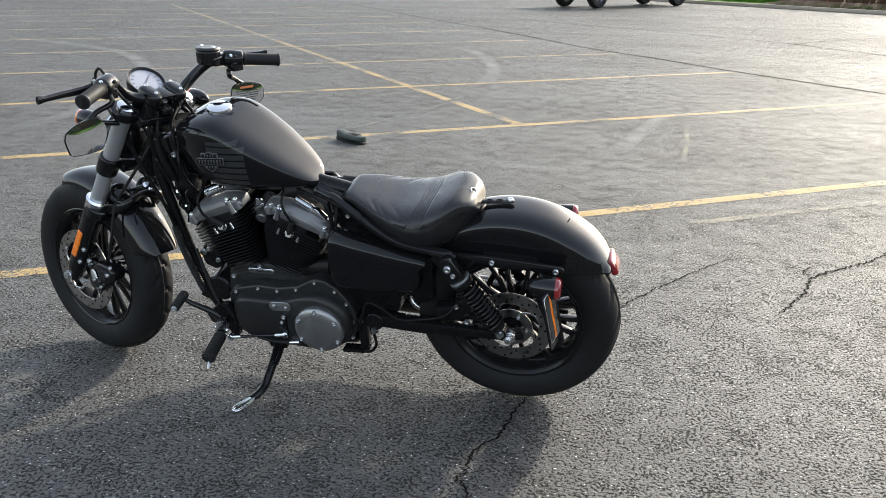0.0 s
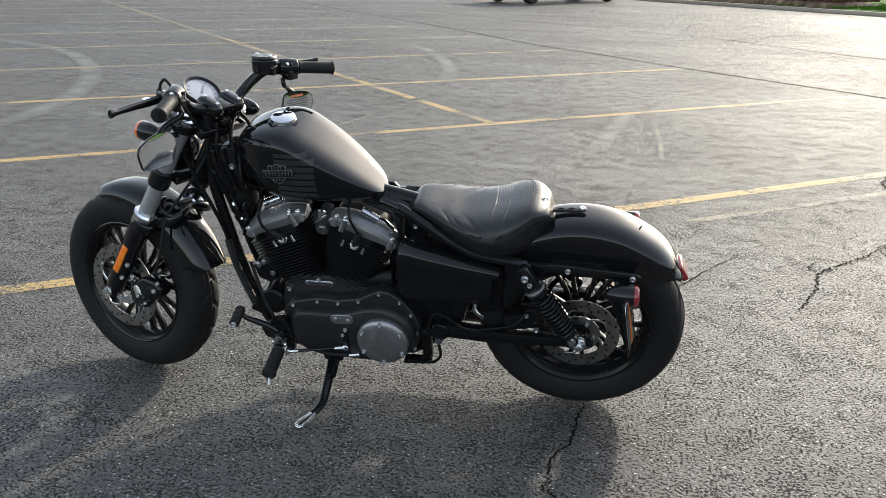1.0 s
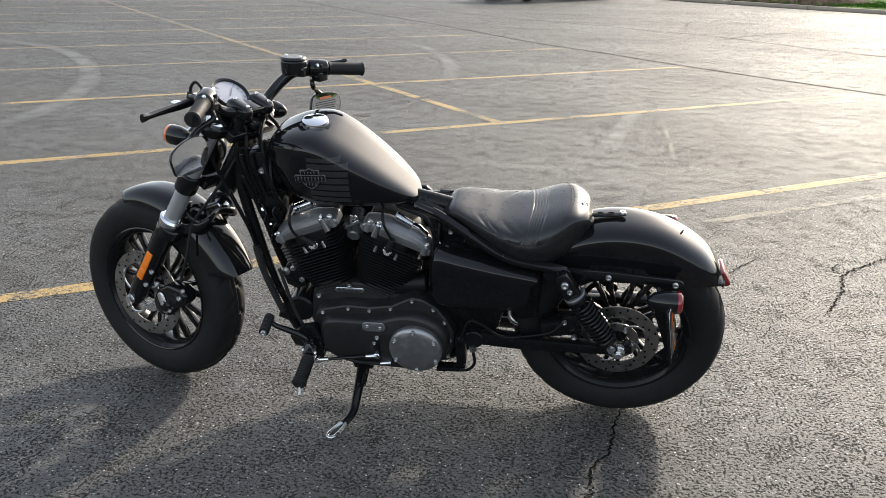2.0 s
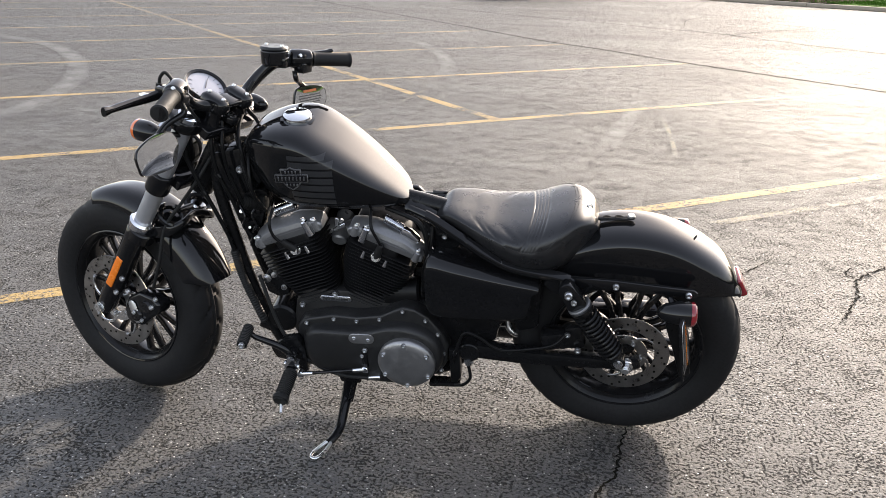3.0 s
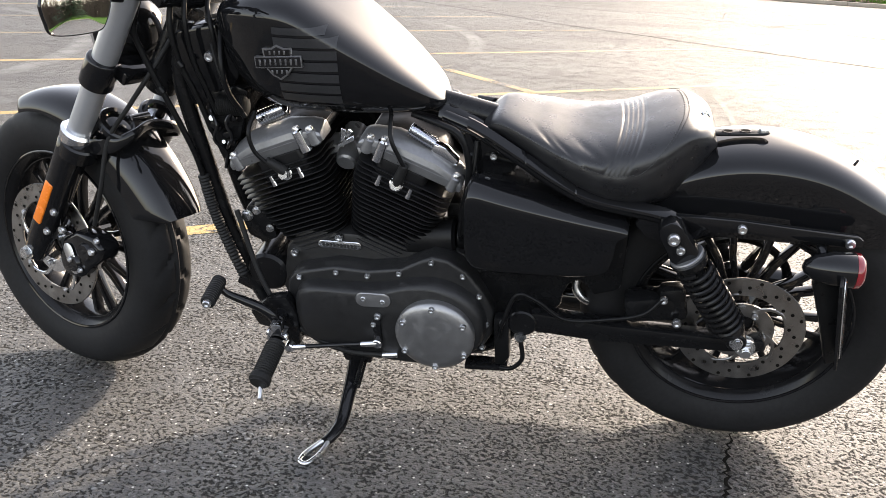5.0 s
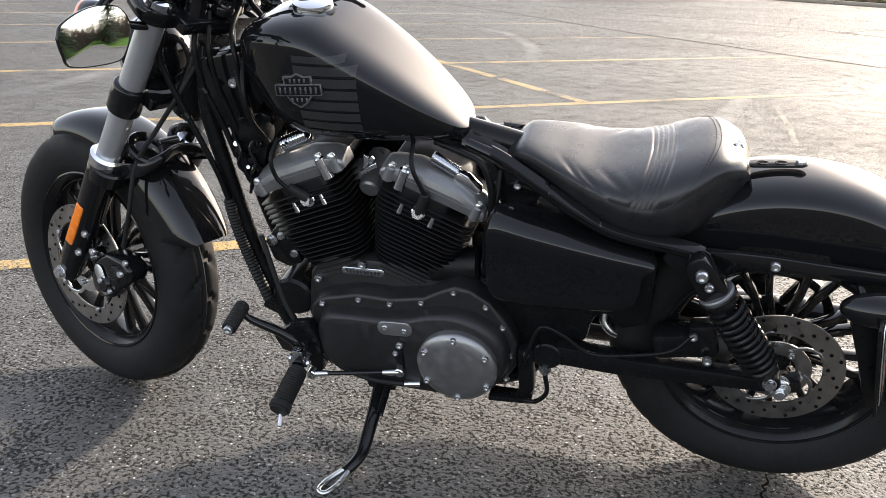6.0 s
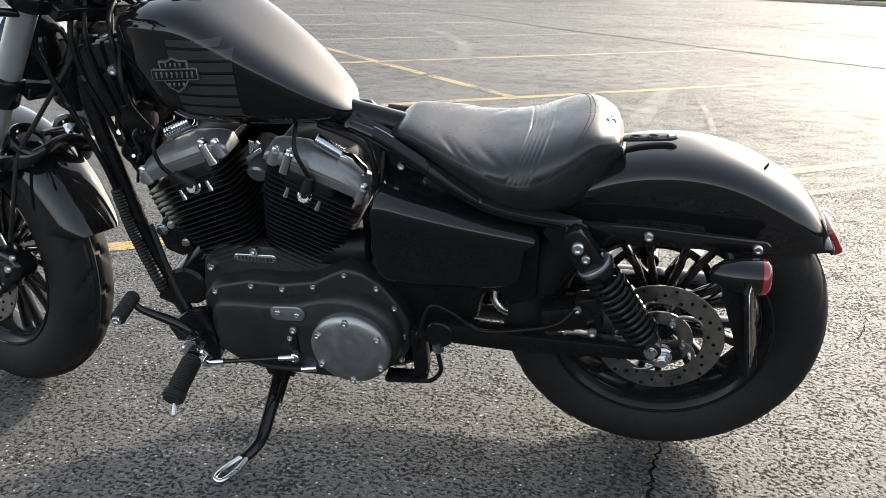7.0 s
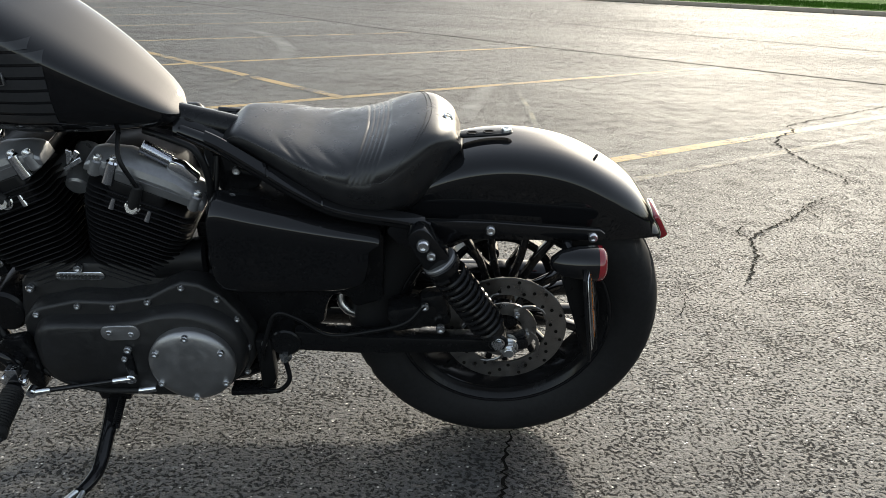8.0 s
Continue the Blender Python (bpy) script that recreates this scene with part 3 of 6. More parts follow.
def wheel(name, at, hw, disc_r, disc_y, m, label, turn):
    base = m @ Matrix.Translation(at) @ Matrix.Rotation(turn, 4, "Y")
    bm = BM()
    w = hw * 0.74
    lathe(bm, [(0.214, -w), (0.207, -w - 0.003), (0.199, -w + 0.004), (0.190, -w + 0.018), (0.186, 0), (0.190, w - 0.018), (0.199, w - 0.004), (0.207, w + 0.003),
               (0.214, w), (0.208, w - 0.010), (0.197, 0), (0.208, -w + 0.010)], 96, loop=True)
    rim = part(name, bm, RIM, bike, label, base)
    for s in (-1, 1):
        bm = BM()
        lathe(bm, [(0.2105 + 0.004 * math.cos(q), s * (w + 0.002) + 0.004 * math.sin(q)) for q in [2 * math.pi * k / 8 for k in range(8)]], 96, loop=True)
        lathe(bm, [(0.192 + 0.002 * math.cos(q), s * (w - 0.016) + 0.002 * math.sin(q)) for q in [2 * math.pi * k / 6 for k in range(6)]], 96, loop=True)
        part("rim_lip", bm, BLACK, rim)
    part("tyre", tyre_mesh(hw), RUBBER, rim, "black treaded rubber tyre")
    bm = BM()
    lathe(bm, [(0, -0.062), (0.026, -0.062), (0.030, -0.058), (0.034, -0.03), (0.046, -0.02), (0.050, 0), (0.046, 0.02), (0.034, 0.03), (0.030, 0.06), (0, 0.06)], 40)
    part("hub", bm, BLACK, rim)
    for k in range(9):
        mm = Matrix.Rotation(2 * math.pi * k / 9, 4, "Y")
        shared("spoke", SPOKE_ME, rim, mm)
        shared("spoke", SPOKE_ME2, rim, mm)
    bm = BM()
    ri = disc_r - 0.040
    lathe(bm, [(disc_r, disc_y), (disc_r - 0.0012, disc_y - 0.0025), (ri + 0.001, disc_y - 0.0025), (ri, disc_y), (ri + 0.001, disc_y + 0.0025), (disc_r - 0.0012, disc_y + 0.0025)], 96, loop=True)
    part("brake_disc", bm, DISC, rim, "brushed steel drilled brake disc")
    for k in range(36):
        rr, a = disc_r - (0.008, 0.020, 0.031)[k % 3], 2 * math.pi * k / 36
        shared("drilled_hole_shade", HOLE_ME, rim, Matrix.Translation((rr * math.cos(a), disc_y - 0.0026, rr * math.sin(a))))
    bm = BM()
    lathe(bm, [(0.064, disc_y - 0.0035), (0.064, disc_y), (0.036, disc_y), (0.036, disc_y - 0.0035)], 48, loop=True)
    part("disc_ring", bm, DISC if name == "rear_wheel" else STEEL, rim)
    for k in range(5):
        a = 2 * math.pi * k / 5
        bm = BM()
        edge_a, edge_b = [], []
        for q in range(7):
            u = q / 6
            r, turn_a, w = 0.050 + (ri + 0.006 - 0.050) * u, -0.55 * u * u, 0.0085 - 0.003 * math.sin(math.pi * u)
            ca, sa = math.cos(turn_a), math.sin(turn_a)
            edge_a.append((r * ca - w * sa, r * sa + w * ca))
            edge_b.append((r * ca + w * sa, r * sa - w * ca))
        prism(bm, edge_b + edge_a[::-1], disc_y - 0.0040, disc_y + 0.001)
        ease(bm, 0.0015, 1)
        arm = part("disc_carrier", bm, DISC if name == "rear_wheel" else STEEL, rim, "", Matrix.Rotation(a, 4, "Y"))
    for k in range(5):
        a = 2 * math.pi * k / 5
        rr = 0.045
        bolt(rim, (rr * math.cos(a), disc_y - 0.005, rr * math.sin(a)), LEFT, 0.0065)
        if name == "front_wheel":
            rr, b = ri + 0.001, a + 0.55
            bolt(rim, (rr * math.cos(b), disc_y - 0.004, rr * math.sin(b)), LEFT, 0.0055)
    return rim


rear_wheel = wheel("rear_wheel", REAR, 0.074, 0.122, -0.084, Matrix(), "black split-spoke cast rear wheel", 0.2)
wheel("front_wheel", FRONT, 0.065, 0.144, -0.078, STEER, "black split-spoke cast front wheel turned aside", 0.55)

# fuel tank
TOP = [(-1.030, 0.880), (-1.012, 0.917), (-0.990, 0.932), (-0.930, 0.950), (-0.862, 0.949), (-0.80, 0.914), (-0.717, 0.852), (-0.642, 0.788), (-0.612, 0.759), (-0.600, 0.743)]
LOW = [(-1.030, 0.845), (-1.0, 0.795), (-0.975, 0.758), (-0.93, 0.730), (-0.89, 0.721), (-0.79, 0.720), (-0.67, 0.724), (-0.62, 0.728), (-0.600, 0.735)]
WIDE = [(-1.030, 0.045), (-1.012, 0.075), (-0.985, 0.098), (-0.93, 0.124), (-0.86, 0.136), (-0.78, 0.130), (-0.70, 0.108), (-0.64, 0.078), (-0.612, 0.052), (-0.600, 0.022)]


def tank_point(x, a, grow=0.0):
    """A point of the tank's skin: a is 0 at the right side, 90 at the crown."""
    zt, zl, w = along(TOP, x) + grow, along(LOW, x), along(WIDE, x) + grow
    mid = zl + (zt - zl) * 0.78
    c, s = math.cos(a), math.sin(a)
    y = w * math.copysign(abs(c) ** (0.50 if s >= 0 else 0.55), c)
    if s >= 0:
        z = mid + (zt - mid) * abs(s) ** 0.84
    else:
        z = mid - (mid - zl) * abs(s) ** 0.55
        y *= 1 - 0.06 * abs(s)
    return (x, y, z)


def tank_rings(x0, x1, n, grow=0.0, a0=0.0, a1=2 * math.pi, m=56, shut=True):
    rings = []
    for i in range(n + 1):
        u = i / n
        x = x0 + (x1 - x0) * (0.5 - 0.5 * math.cos(math.pi * u) if shut else u)
        rings.append([tank_point(x, a0 + (a1 - a0) * k / (m if shut else m - 1), grow) for k in range(m)])
    return rings


tank = part("fuel_tank", loft(BM(), tank_rings(-1.0295, -0.6005, 48)), BLACK, bike, "gloss black teardrop fuel tank", angle=60)


def tank_patch(name, x0, x1, z0, z1, mat, grow, label=""):
    """A piece of paint that follows the tank's left side between two heights."""
    bm = BM()
    n, k = 16, 4
    grid = []
    for i in range(n + 1):
        x = x0 + (x1 - x0) * i / n
        row = []
        for j in range(k + 1):
            z = z0 + (z1 - z0) * j / k
            lo, hi = math.pi / 2, math.pi * 1.5
            for _ in range(26):
                md = (lo + hi) / 2
                if tank_point(x, md, grow)[2] > z:
                    lo = md
                else:
                    hi = md
            row.append(bm.verts.new(tank_point(x, lo, grow)))
        grid.append(row)
    for a, b in zip(grid, grid[1:]):
        for j in range(k):
            bm.faces.new((a[j], a[j + 1], b[j + 1], b[j]))
    return part(name, bm, mat, tank, label)


for k in range(6):
    z = 0.762 + 0.0215 * k
    tank_patch("stripe", -0.885, -0.772, z, z + 0.0165, PANEL, 0.0012, "dull grey paint stripe")
tank_patch("stripe", -0.885, -0.792, 0.891, 0.9035, PANEL, 0.0012, "dull grey paint stripe")
tank_patch("stripe", -0.885, -0.772, 0.745, 0.757, PANEL, 0.0012, "dull grey paint stripe with lettering")

# filler cap, badge
bm = BM()
lathe(bm, [(0, 0.020), (0.030, 0.0195), (0.036, 0.016), (0.0375, 0.010), (0.036, 0.004), (0.033, 0.002), (0.033, -0.012), (0, -0.012)], 48)
bmesh.ops.rotate(bm, verts=bm.verts, matrix=Matrix.Rotation(radians(90), 3, "X"))
part("filler_cap", bm, CHROME, tank, "polished chrome filler cap", Matrix.Translation((-0.888, -0.014, 0.946)) @ Matrix.Rotation(radians(4), 4, "Y") @ Matrix.Rotation(radians(4), 4, "X"))
bm = BM()
lathe(bm, [(0.036, 0.0), (0.043, 0.001), (0.044, 0.004), (0.036, 0.006)], 48)
bmesh.ops.rotate(bm, verts=bm.verts, matrix=Matrix.Rotation(radians(90), 3, "X"))
part("cap_ring", bm, BLACK, tank, "", Matrix.Translation((-0.888, -0.014, 0.945)) @ Matrix.Rotation(radians(4), 4, "Y") @ Matrix.Rotation(radians(4), 4, "X"))

# seat
S_TOP = [(-0.525, 0.712), (-0.508, 0.727), (-0.490, 0.733), (-0.42, 0.719), (-0.345, 0.708), (-0.272, 0.721), (-0.205, 0.744), (-0.168, 0.752), (-0.140, 0.746), (-0.118, 0.732), (-0.106, 0.702)]
S_WIDE = [(-0.525, 0.050), (-0.508, 0.064), (-0.48, 0.078), (-0.42, 0.108), (-0.345, 0.136), (-0.272, 0.148), (-0.20, 0.138), (-0.15, 0.102), (-0.122, 0.075), (-0.106, 0.048)]
S_SEAM = [(-0.525, 0.700), (-0.50, 0.718), (-0.45, 0.713), (-0.37, 0.688), (-0.29, 0.671), (-0.235, 0.680), (-0.19, 0.708), (-0.150, 0.728), (-0.118, 0.718), (-0.100, 0.700)]
S_LOW = [(-0.525, 0.690), (-0.50, 0.684), (-0.45, 0.660), (-0.388, 0.630), (-0.312, 0.606), (-0.24, 0.602), (-0.19, 0.612), (-0.14, 0.645), (-0.115, 0.675), (-0.100, 0.690)]


def seat_ring(x, m=22):
    zt, w, zs, zl = along(S_TOP, x), along(S_WIDE, x), along(S_SEAM, x), along(S_LOW, x)
    left = []
    for k in range(m + 1):
        u = k / m
        y = w * math.sin(u * math.pi / 2) ** 0.92
        z = zs + (zt - zs) * (1 - u ** 2.7)
        crease = rib = 0.0
        for c in (-0.270, -0.261, -0.2525, -0.244, -0.235):
            rib -= 0.0032 * math.exp(-((x - c + 0.030 * u * u) / 0.0027) ** 2) * min(1, (1 - u) * 9)
        for c, slant, mid, deep in ((-0.40, 0.10, 0.62, 0.0026), (-0.365, 0.13, 0.70, 0.0032), (-0.325, 0.12, 0.58, 0.0030), (-0.290, 0.07, 0.66, 0.0026)):
            crease += deep * math.exp(-((x - c - slant * (u - mid)) / 0.0095) ** 2) * math.exp(-((u - mid) / 0.20) ** 2)
        z += rib - crease * 0.75
        y += (rib - crease * 0.75) * 1.1 * u * u
        left.append((y, z))
    left.append((w + 0.002, zs - 0.004))
    for k in range(1, 8):
        u = k / 7
        left.append((w * (1 + 0.03 * math.sin(u * 2.6)) - 0.03 * u * u, zs - 0.004 - (zs - 0.004 - zl) * u))
    ring = [(x, -y, z) for y, z in reversed(left)] + [(x, y, z) for y, z in left[1:]]
    return ring


xs = [-0.5249 + (0.4188) * (0.5 - 0.5 * math.cos(math.pi * i / 260)) for i in range(261)]
seat = part("seat", loft(BM(), [seat_ring(x) for x in xs]), LEATHER, bike, "black padded solo seat with ribbed band", angle=70)


def seat_skin(x, u):
    """A point on the seat's cushion: u is 0 on the crown and 1 at the side seam."""
    zt, w, zs = along(S_TOP, x), along(S_WIDE, x), along(S_SEAM, x)
    return Vector((x, -w * math.sin(u * math.pi / 2) ** 0.92, zs + (zt - zs) * (1 - u ** 2.7)))


def stitch_run(off):
    """The seam follows the side, then climbs over the crown ahead of the rear face."""
    run = [seat_skin(-0.515 + (0.515 - 0.245) * k / 150, 1.0) + Vector((0, -0.0012, off)) for k in range(150)]
    for k in range(90):
        q = k / 89 * math.pi / 2
        run.append(seat_skin(-0.245 + (0.082 + off) * math.sin(q) ** 0.9, max(0.0, 1 - (1 - math.cos(q)) ** 0.8)) + Vector((0, -0.0006, 0.0008)))
    return run


for off in (0.0038, -0.0042):
    run = stitch_run(off)
    for side in (-1, 1):
        bm = BM()
        for i in range(0, len(run) - 2, 3):
            p = [Vector((v.x, -side * v.y, v.z)) for v in (run[i], run[i].lerp(run[i + 2], 0.8))]
            sweep(bm, p, 0.0007, 5)
        part("stitching", bm, THREAD, seat, "grey stitched seam")

# rear fender
R_OUT = [(30, 0.347), (38, 0.356), (50, 0.365), (62, 0.367), (75, 0.371), (90, 0.373), (105, 0.374), (120, 0.374), (135, 0.373)]


def fender_rings(center, table, a0, a1, hw, floor, n=56, m=13, depth=None, thick=0.003):
    """A curved guard: crown radius by angle, walls cut off level or at a depth."""
    rings = []
    for i in range(n + 1):
        a = a0 + (a1 - a0) * i / n
        ca, sa = math.cos(radians(a)), math.sin(radians(a))
        ro = along(table, a)
        end = min(1.0, (i / n) / 0.07 + 0.25, (1 - i / n) / 0.07 + 0.25) if depth else 1.0
        ri = ro - depth * end * along([(10, 1.0), (45, 1.0), (65, 0.85), (90, 0.66), (107, 0.60)], a) if depth else max(min((floor - center.z) / max(sa, 0.1), ro - 0.012), 0.20)
        w = hw * (1 if depth else along([(30, 0.45), (36, 0.72), (45, 0.92), (60, 1.0)], a)) * (end ** 0.3)
        side = []
        for k in range(m + 1):
            u = k / m
            bend = min(0.036 if not depth else 0.060, ro - ri)
            if depth:
                q = u * math.pi / 2 * 0.98
                y, r = w * math.sin(q) ** 0.85, ro - (ro - ri) * (1 - math.cos(q)) ** 1.15
            elif u < 0.6:
                q = u / 0.6 * math.pi / 2
                y, r = w * math.sin(q) ** 0.9, ro - bend * (1 - math.cos(q)) ** 1.2
            else:
                q = (u - 0.6) / 0.4
                y, r = w, ro - bend - (ro - bend - ri) * q
            side.append((y, r))
        outer = [(-y, r) for y, r in reversed(side)] + side[1:]
        inner = [(y - math.copysign(min(thick, abs(y)), y), r - (thick if abs(y) < w * 0.9 else 0)) for y, r in reversed(outer)]
        rings.append([(center.x + r * ca, y, center.z + r * sa) for y, r in outer + inner])
    return rings


rear_fender = part("rear_fender", loft(BM(), fender_rings(REAR, R_OUT, 36.5, 132, 0.094, 0.540)), BLACK, bike, "gloss black short rear fender", angle=60)
F_OUT = [(10, 0.372), (20, 0.374), (35, 0.371), (50, 0.366), (65, 0.361), (80, 0.356), (95, 0.350), (105, 0.342), (114, 0.330), (120, 0.318)]
part("front_fender", loft(BM(), fender_rings(FRONT, F_OUT, 20, 107, 0.078, 0, depth=0.075)), BLACK, bike, "gloss black short front fender", STEER, angle=60)

# frame
def mirror_run(pts):
    return [(x, -y, z) for x, y, z in pts]


DOWN = [(-1.105, -0.022, 0.87), (-1.128, -0.036, 0.775), (-1.120, -0.042, 0.69), (-1.098, -0.046, 0.57), (-1.077, -0.050, 0.458), (-1.048, -0.056, 0.36), (-1.010, -0.068, 0.275), (-0.965, -0.078, 0.225), (-0.90, -0.080, 0.198), (-0.72, -0.080, 0.195), (-0.55, -0.080, 0.205), (-0.47, -0.085, 0.25), (-0.44, -0.09, 0.32)]
frame_part = part("frame", sweep(BM(), spline([(-1.045, 0, 0.865), (-0.95, 0, 0.83), (-0.75, 0, 0.76), (-0.62, 0, 0.728), (-0.5, 0, 0.70), (-0.36, 0, 0.66), (-0.2, 0, 0.62)], 5), 0.027, 16), CHASSIS, bike, "black tubular steel frame")
for run in (DOWN, mirror_run(DOWN)):
    part("frame_tube", sweep(BM(), spline(run, 6), 0.0165, 16), CHASSIS, frame_part)
RAIL = [(-0.60, -0.035, 0.715), (-0.53, -0.062, 0.700), (-0.45, -0.100, 0.672), (-0.38, -0.122, 0.640), (-0.313, -0.130, 0.614), (-0.20, -0.132, 0.596), (-0.16, -0.132, 0.585)]
for run in (RAIL, mirror_run(RAIL)):
    part("seat_rail", sweep(BM(), spline(run, 6), 0.0135, 14), BLACK, frame_part)
    line = spline(run, 16)
    out = math.copysign(1, run[-1][1])
    low, up = Vector((0, 0.84 * out, -0.54)), Vector((0, 0.54 * out, 0.84))
    for u0, u1 in ((0.12, 0.36), (0.372, 0.60), (0.612, 0.97)):
        rows = []
        for p in line[int(u0 * (len(line) - 1)):int(u1 * (len(line) - 1)) + 1]:
            c = Vector(p) + up * 0.0125
            rows.append([c + low * a + up * b for a, b in ((-0.012, -0.003), (-0.012, 0.002), (-0.009, 0.0042), (0.009, 0.0042), (0.0125, 0.001), (0.0125, -0.004))])
        part("rail_cover", loft(BM(), rows), BLACK, frame_part, "glossy black rail trim strip")
bm = BM()
rod(bm, STEER_AT + STEER_UP * 0.30, STEER_AT + STEER_UP * 0.12, 0.034, 0.034, 28, 0.004)
part("steering_head", bm, CHASSIS, frame_part)
bm = BM()
prism(bm, [(-1.125, 0.855), (-1.03, 0.875), (-0.985, 0.86), (-0.98, 0.80), (-1.03, 0.725), (-1.12, 0.70)], -0.048, 0.048)
ease(bm, 0.012)
part("neck_cover", bm, BLACK, frame_part)
bolt(frame_part, (-1.052, -0.049, 0.812), LEFT, 0.010)
STRUT = [(-0.235, 0.575), (-0.226, 0.592), (-0.205, 0.601), (-0.05, 0.600), (0.142, 0.588), (0.152, 0.580), (0.148, 0.568), (0.12, 0.566), (-0.05, 0.575), (-0.10, 0.572), (-0.135, 0.548), (-0.185, 0.540), (-0.215, 0.552)]
for side in (-1, 1):
    bm = BM()
    prism(bm, STRUT, side * 0.122, side * 0.137)
    ease(bm, 0.004)
    strut = part("fender_strut", bm, BLACK, bike, "black fender support bar")
    if side < 0:
        bolt(strut, (-0.052, -0.137, 0.586), LEFT, 0.0085)
        bolt(strut, (0.128, -0.137, 0.576), LEFT, 0.0085)

# swingarm
SWING = [(-0.455, 0.345), (-0.40, 0.350), (-0.28, 0.340), (-0.06, 0.338), (0.03, 0.342), (0.036, 0.318), (-0.03, 0.308), (-0.20, 0.302), (-0.274, 0.298), (-0.40, 0.304), (-0.455, 0.31)]
for side in (-1, 1):
    bm = BM()
    prism(bm, SWING, side * 0.098, side * 0.135)
    ease(bm, 0.006)
    arm = part("swingarm", bm, CHASSIS, bike, "black swingarm leg")
bm = BM()
rod(bm, (-0.43, -0.14, 0.325), (-0.43, 0.14, 0.325), 0.03, 0.03, 24, 0.003)
part("swingarm_pivot", bm, CHASSIS, bike)
bolt(arm, (-0.006, -0.132, 0.333), LEFT, 0.015, me=HEX_ME, name="axle_nut")
bm = BM()
rod(bm, (-0.006, -0.12, 0.333), (-0.006, -0.168, 0.333), 0.0095, 0.0095, 20, 0.001)
rod(bm, (-0.006, -0.150, 0.333), (-0.006, -0.162, 0.333), 0.0155, 0.0150, 6, 0.001)
rod(bm, (-0.006, -0.143, 0.333), (-0.006, -0.149, 0.333), 0.019, 0.019, 28, 0.001)
part("axle", bm, STEEL, bike)


# shocks
def shock(side):
    top, low = Vector((-0.169, side * 0.170, 0.583)), Vector((-0.028, side * 0.152, 0.360))
    d = (low - top).normalized()
    L = (low - top).length
    bm = BM()
    rod(bm, top, low, 0.016, 0.016, 20)
    rod(bm, top + d * 0.055, top + d * 0.078, 0.034, 0.030, 32, 0.003)
    rod(bm, low - d * 0.035, low - d * 0.012, 0.029, 0.024, 28, 0.003)
    rod(bm, low + Vector((0, -0.02, 0)), low + Vector((0, 0.02, 0)), 0.019, 0.019, 24, 0.003)
    body = part("shock", bm, CHASSIS, bike, "black coil-over rear shock absorber")
    bm = BM()
    d_, u, v = basis(d)
    pts = []
    turns, n = 11.0, 11 * 20
    for k in range(n + 1):
        s = 0.080 + (L - 0.080 - 0.036) * k / n
        a = 2 * math.pi * turns * k / n
        pts.append(top + d * s + (u * math.cos(a) + v * math.sin(a)) * 0.0285)
    sweep(bm, pts, 0.0048, 8)
    part("spring", bm, RIM, body, "black coil spring")
    bm = BM()
    rod(bm, top + d * 0.050, top + d * 0.070, 0.0315, 0.0315, 32, 0.002)
    part("collar", bm, GREYCOVER, body, "grey metal collar")
    bm = BM()
    prism(bm, [(-0.022, 0.012), (-0.017, 0.024), (-0.008, 0.030), (0.008, 0.030), (0.017, 0.024), (0.022, 0.012), (0.026, -0.044), (0.019, -0.056), (-0.019, -0.056), (-0.026, -0.044)], -0.017, 0.017)
    ease(bm, 0.006)
    ang = math.atan2(d.x, -d.z)
    part("upper_mount", bm, BLACK, body, "", Matrix.Translation(top) @ Matrix.Rotation(-ang, 4, "Y"))
    bolt(body, top + Vector((0, side * 0.016, 0)), Vector((0, side, 0)), 0.011)
    bolt(body, top + d * 0.027 + Vector((0, side * 0.016, 0)), Vector((0, side, 0)), 0.008)
    bolt(body, low + Vector((0, side * 0.019, 0)), Vector((0, side, 0)), 0.010, me=HEX_ME, name="nut")
    return body


for side in (-1, 1):
    shock(side)

# side cover and the boxes behind it
COVER = [(-0.545, 0.615), (-0.530, 0.632), (-0.47, 0.618), (-0.40, 0.603), (-0.32, 0.588), (-0.252, 0.577), (-0.248, 0.570), (-0.262, 0.552), (-0.268, 0.50), (-0.285, 0.46), (-0.36, 0.445), (-0.50, 0.440), (-0.535, 0.455), (-0.545, 0.50)]
bm = BM()
ring = [tuple(p) for p in spline(COVER + COVER[:1], 4)[:-1]]
loft(bm, [[(-0.395 + (x + 0.395) * fx, y, 0.525 + (z - 0.525) * fz) for x, z in ring] for fx, fz, y in
          ((1, 1, -0.095), (1, 1, -0.1335), (0.9985, 0.985, -0.1365), (0.996, 0.91, -0.1455), (0.994, 0.835, -0.1525), (0.991, 0.80, -0.1545), (0.984, 0.72, -0.1560), (0.80, 0.50, -0.1568))])
part("side_cover", bm, BLACK, bike, "gloss black side cover", angle=50)
bm = BM()
prism(bm, [(-0.53, 0.62), (-0.26, 0.575), (-0.24, 0.54), (-0.245, 0.40), (-0.298, 0.380), (-0.310, 0.402), (-0.328, 0.412), (-0.344, 0.404), (-0.354, 0.378), (-0.358, 0.350), (-0.366, 0.336), (-0.38, 0.333), (-0.52, 0.33)], -0.098, 0.10)
ease(bm, 0.01)
part("battery_box", bm, CHASSIS, bike)
part("drain_hose", sweep(BM(), spline([(-0.300, -0.02, 0.420), (-0.326, -0.04, 0.392), (-0.332, -0.05, 0.366), (-0.318, -0.055, 0.345), (-0.295, -0.05, 0.330)], 7), 0.0085, 12), STEEL, bike, "bright bent metal drain tube")
bm = BM()
rings = []
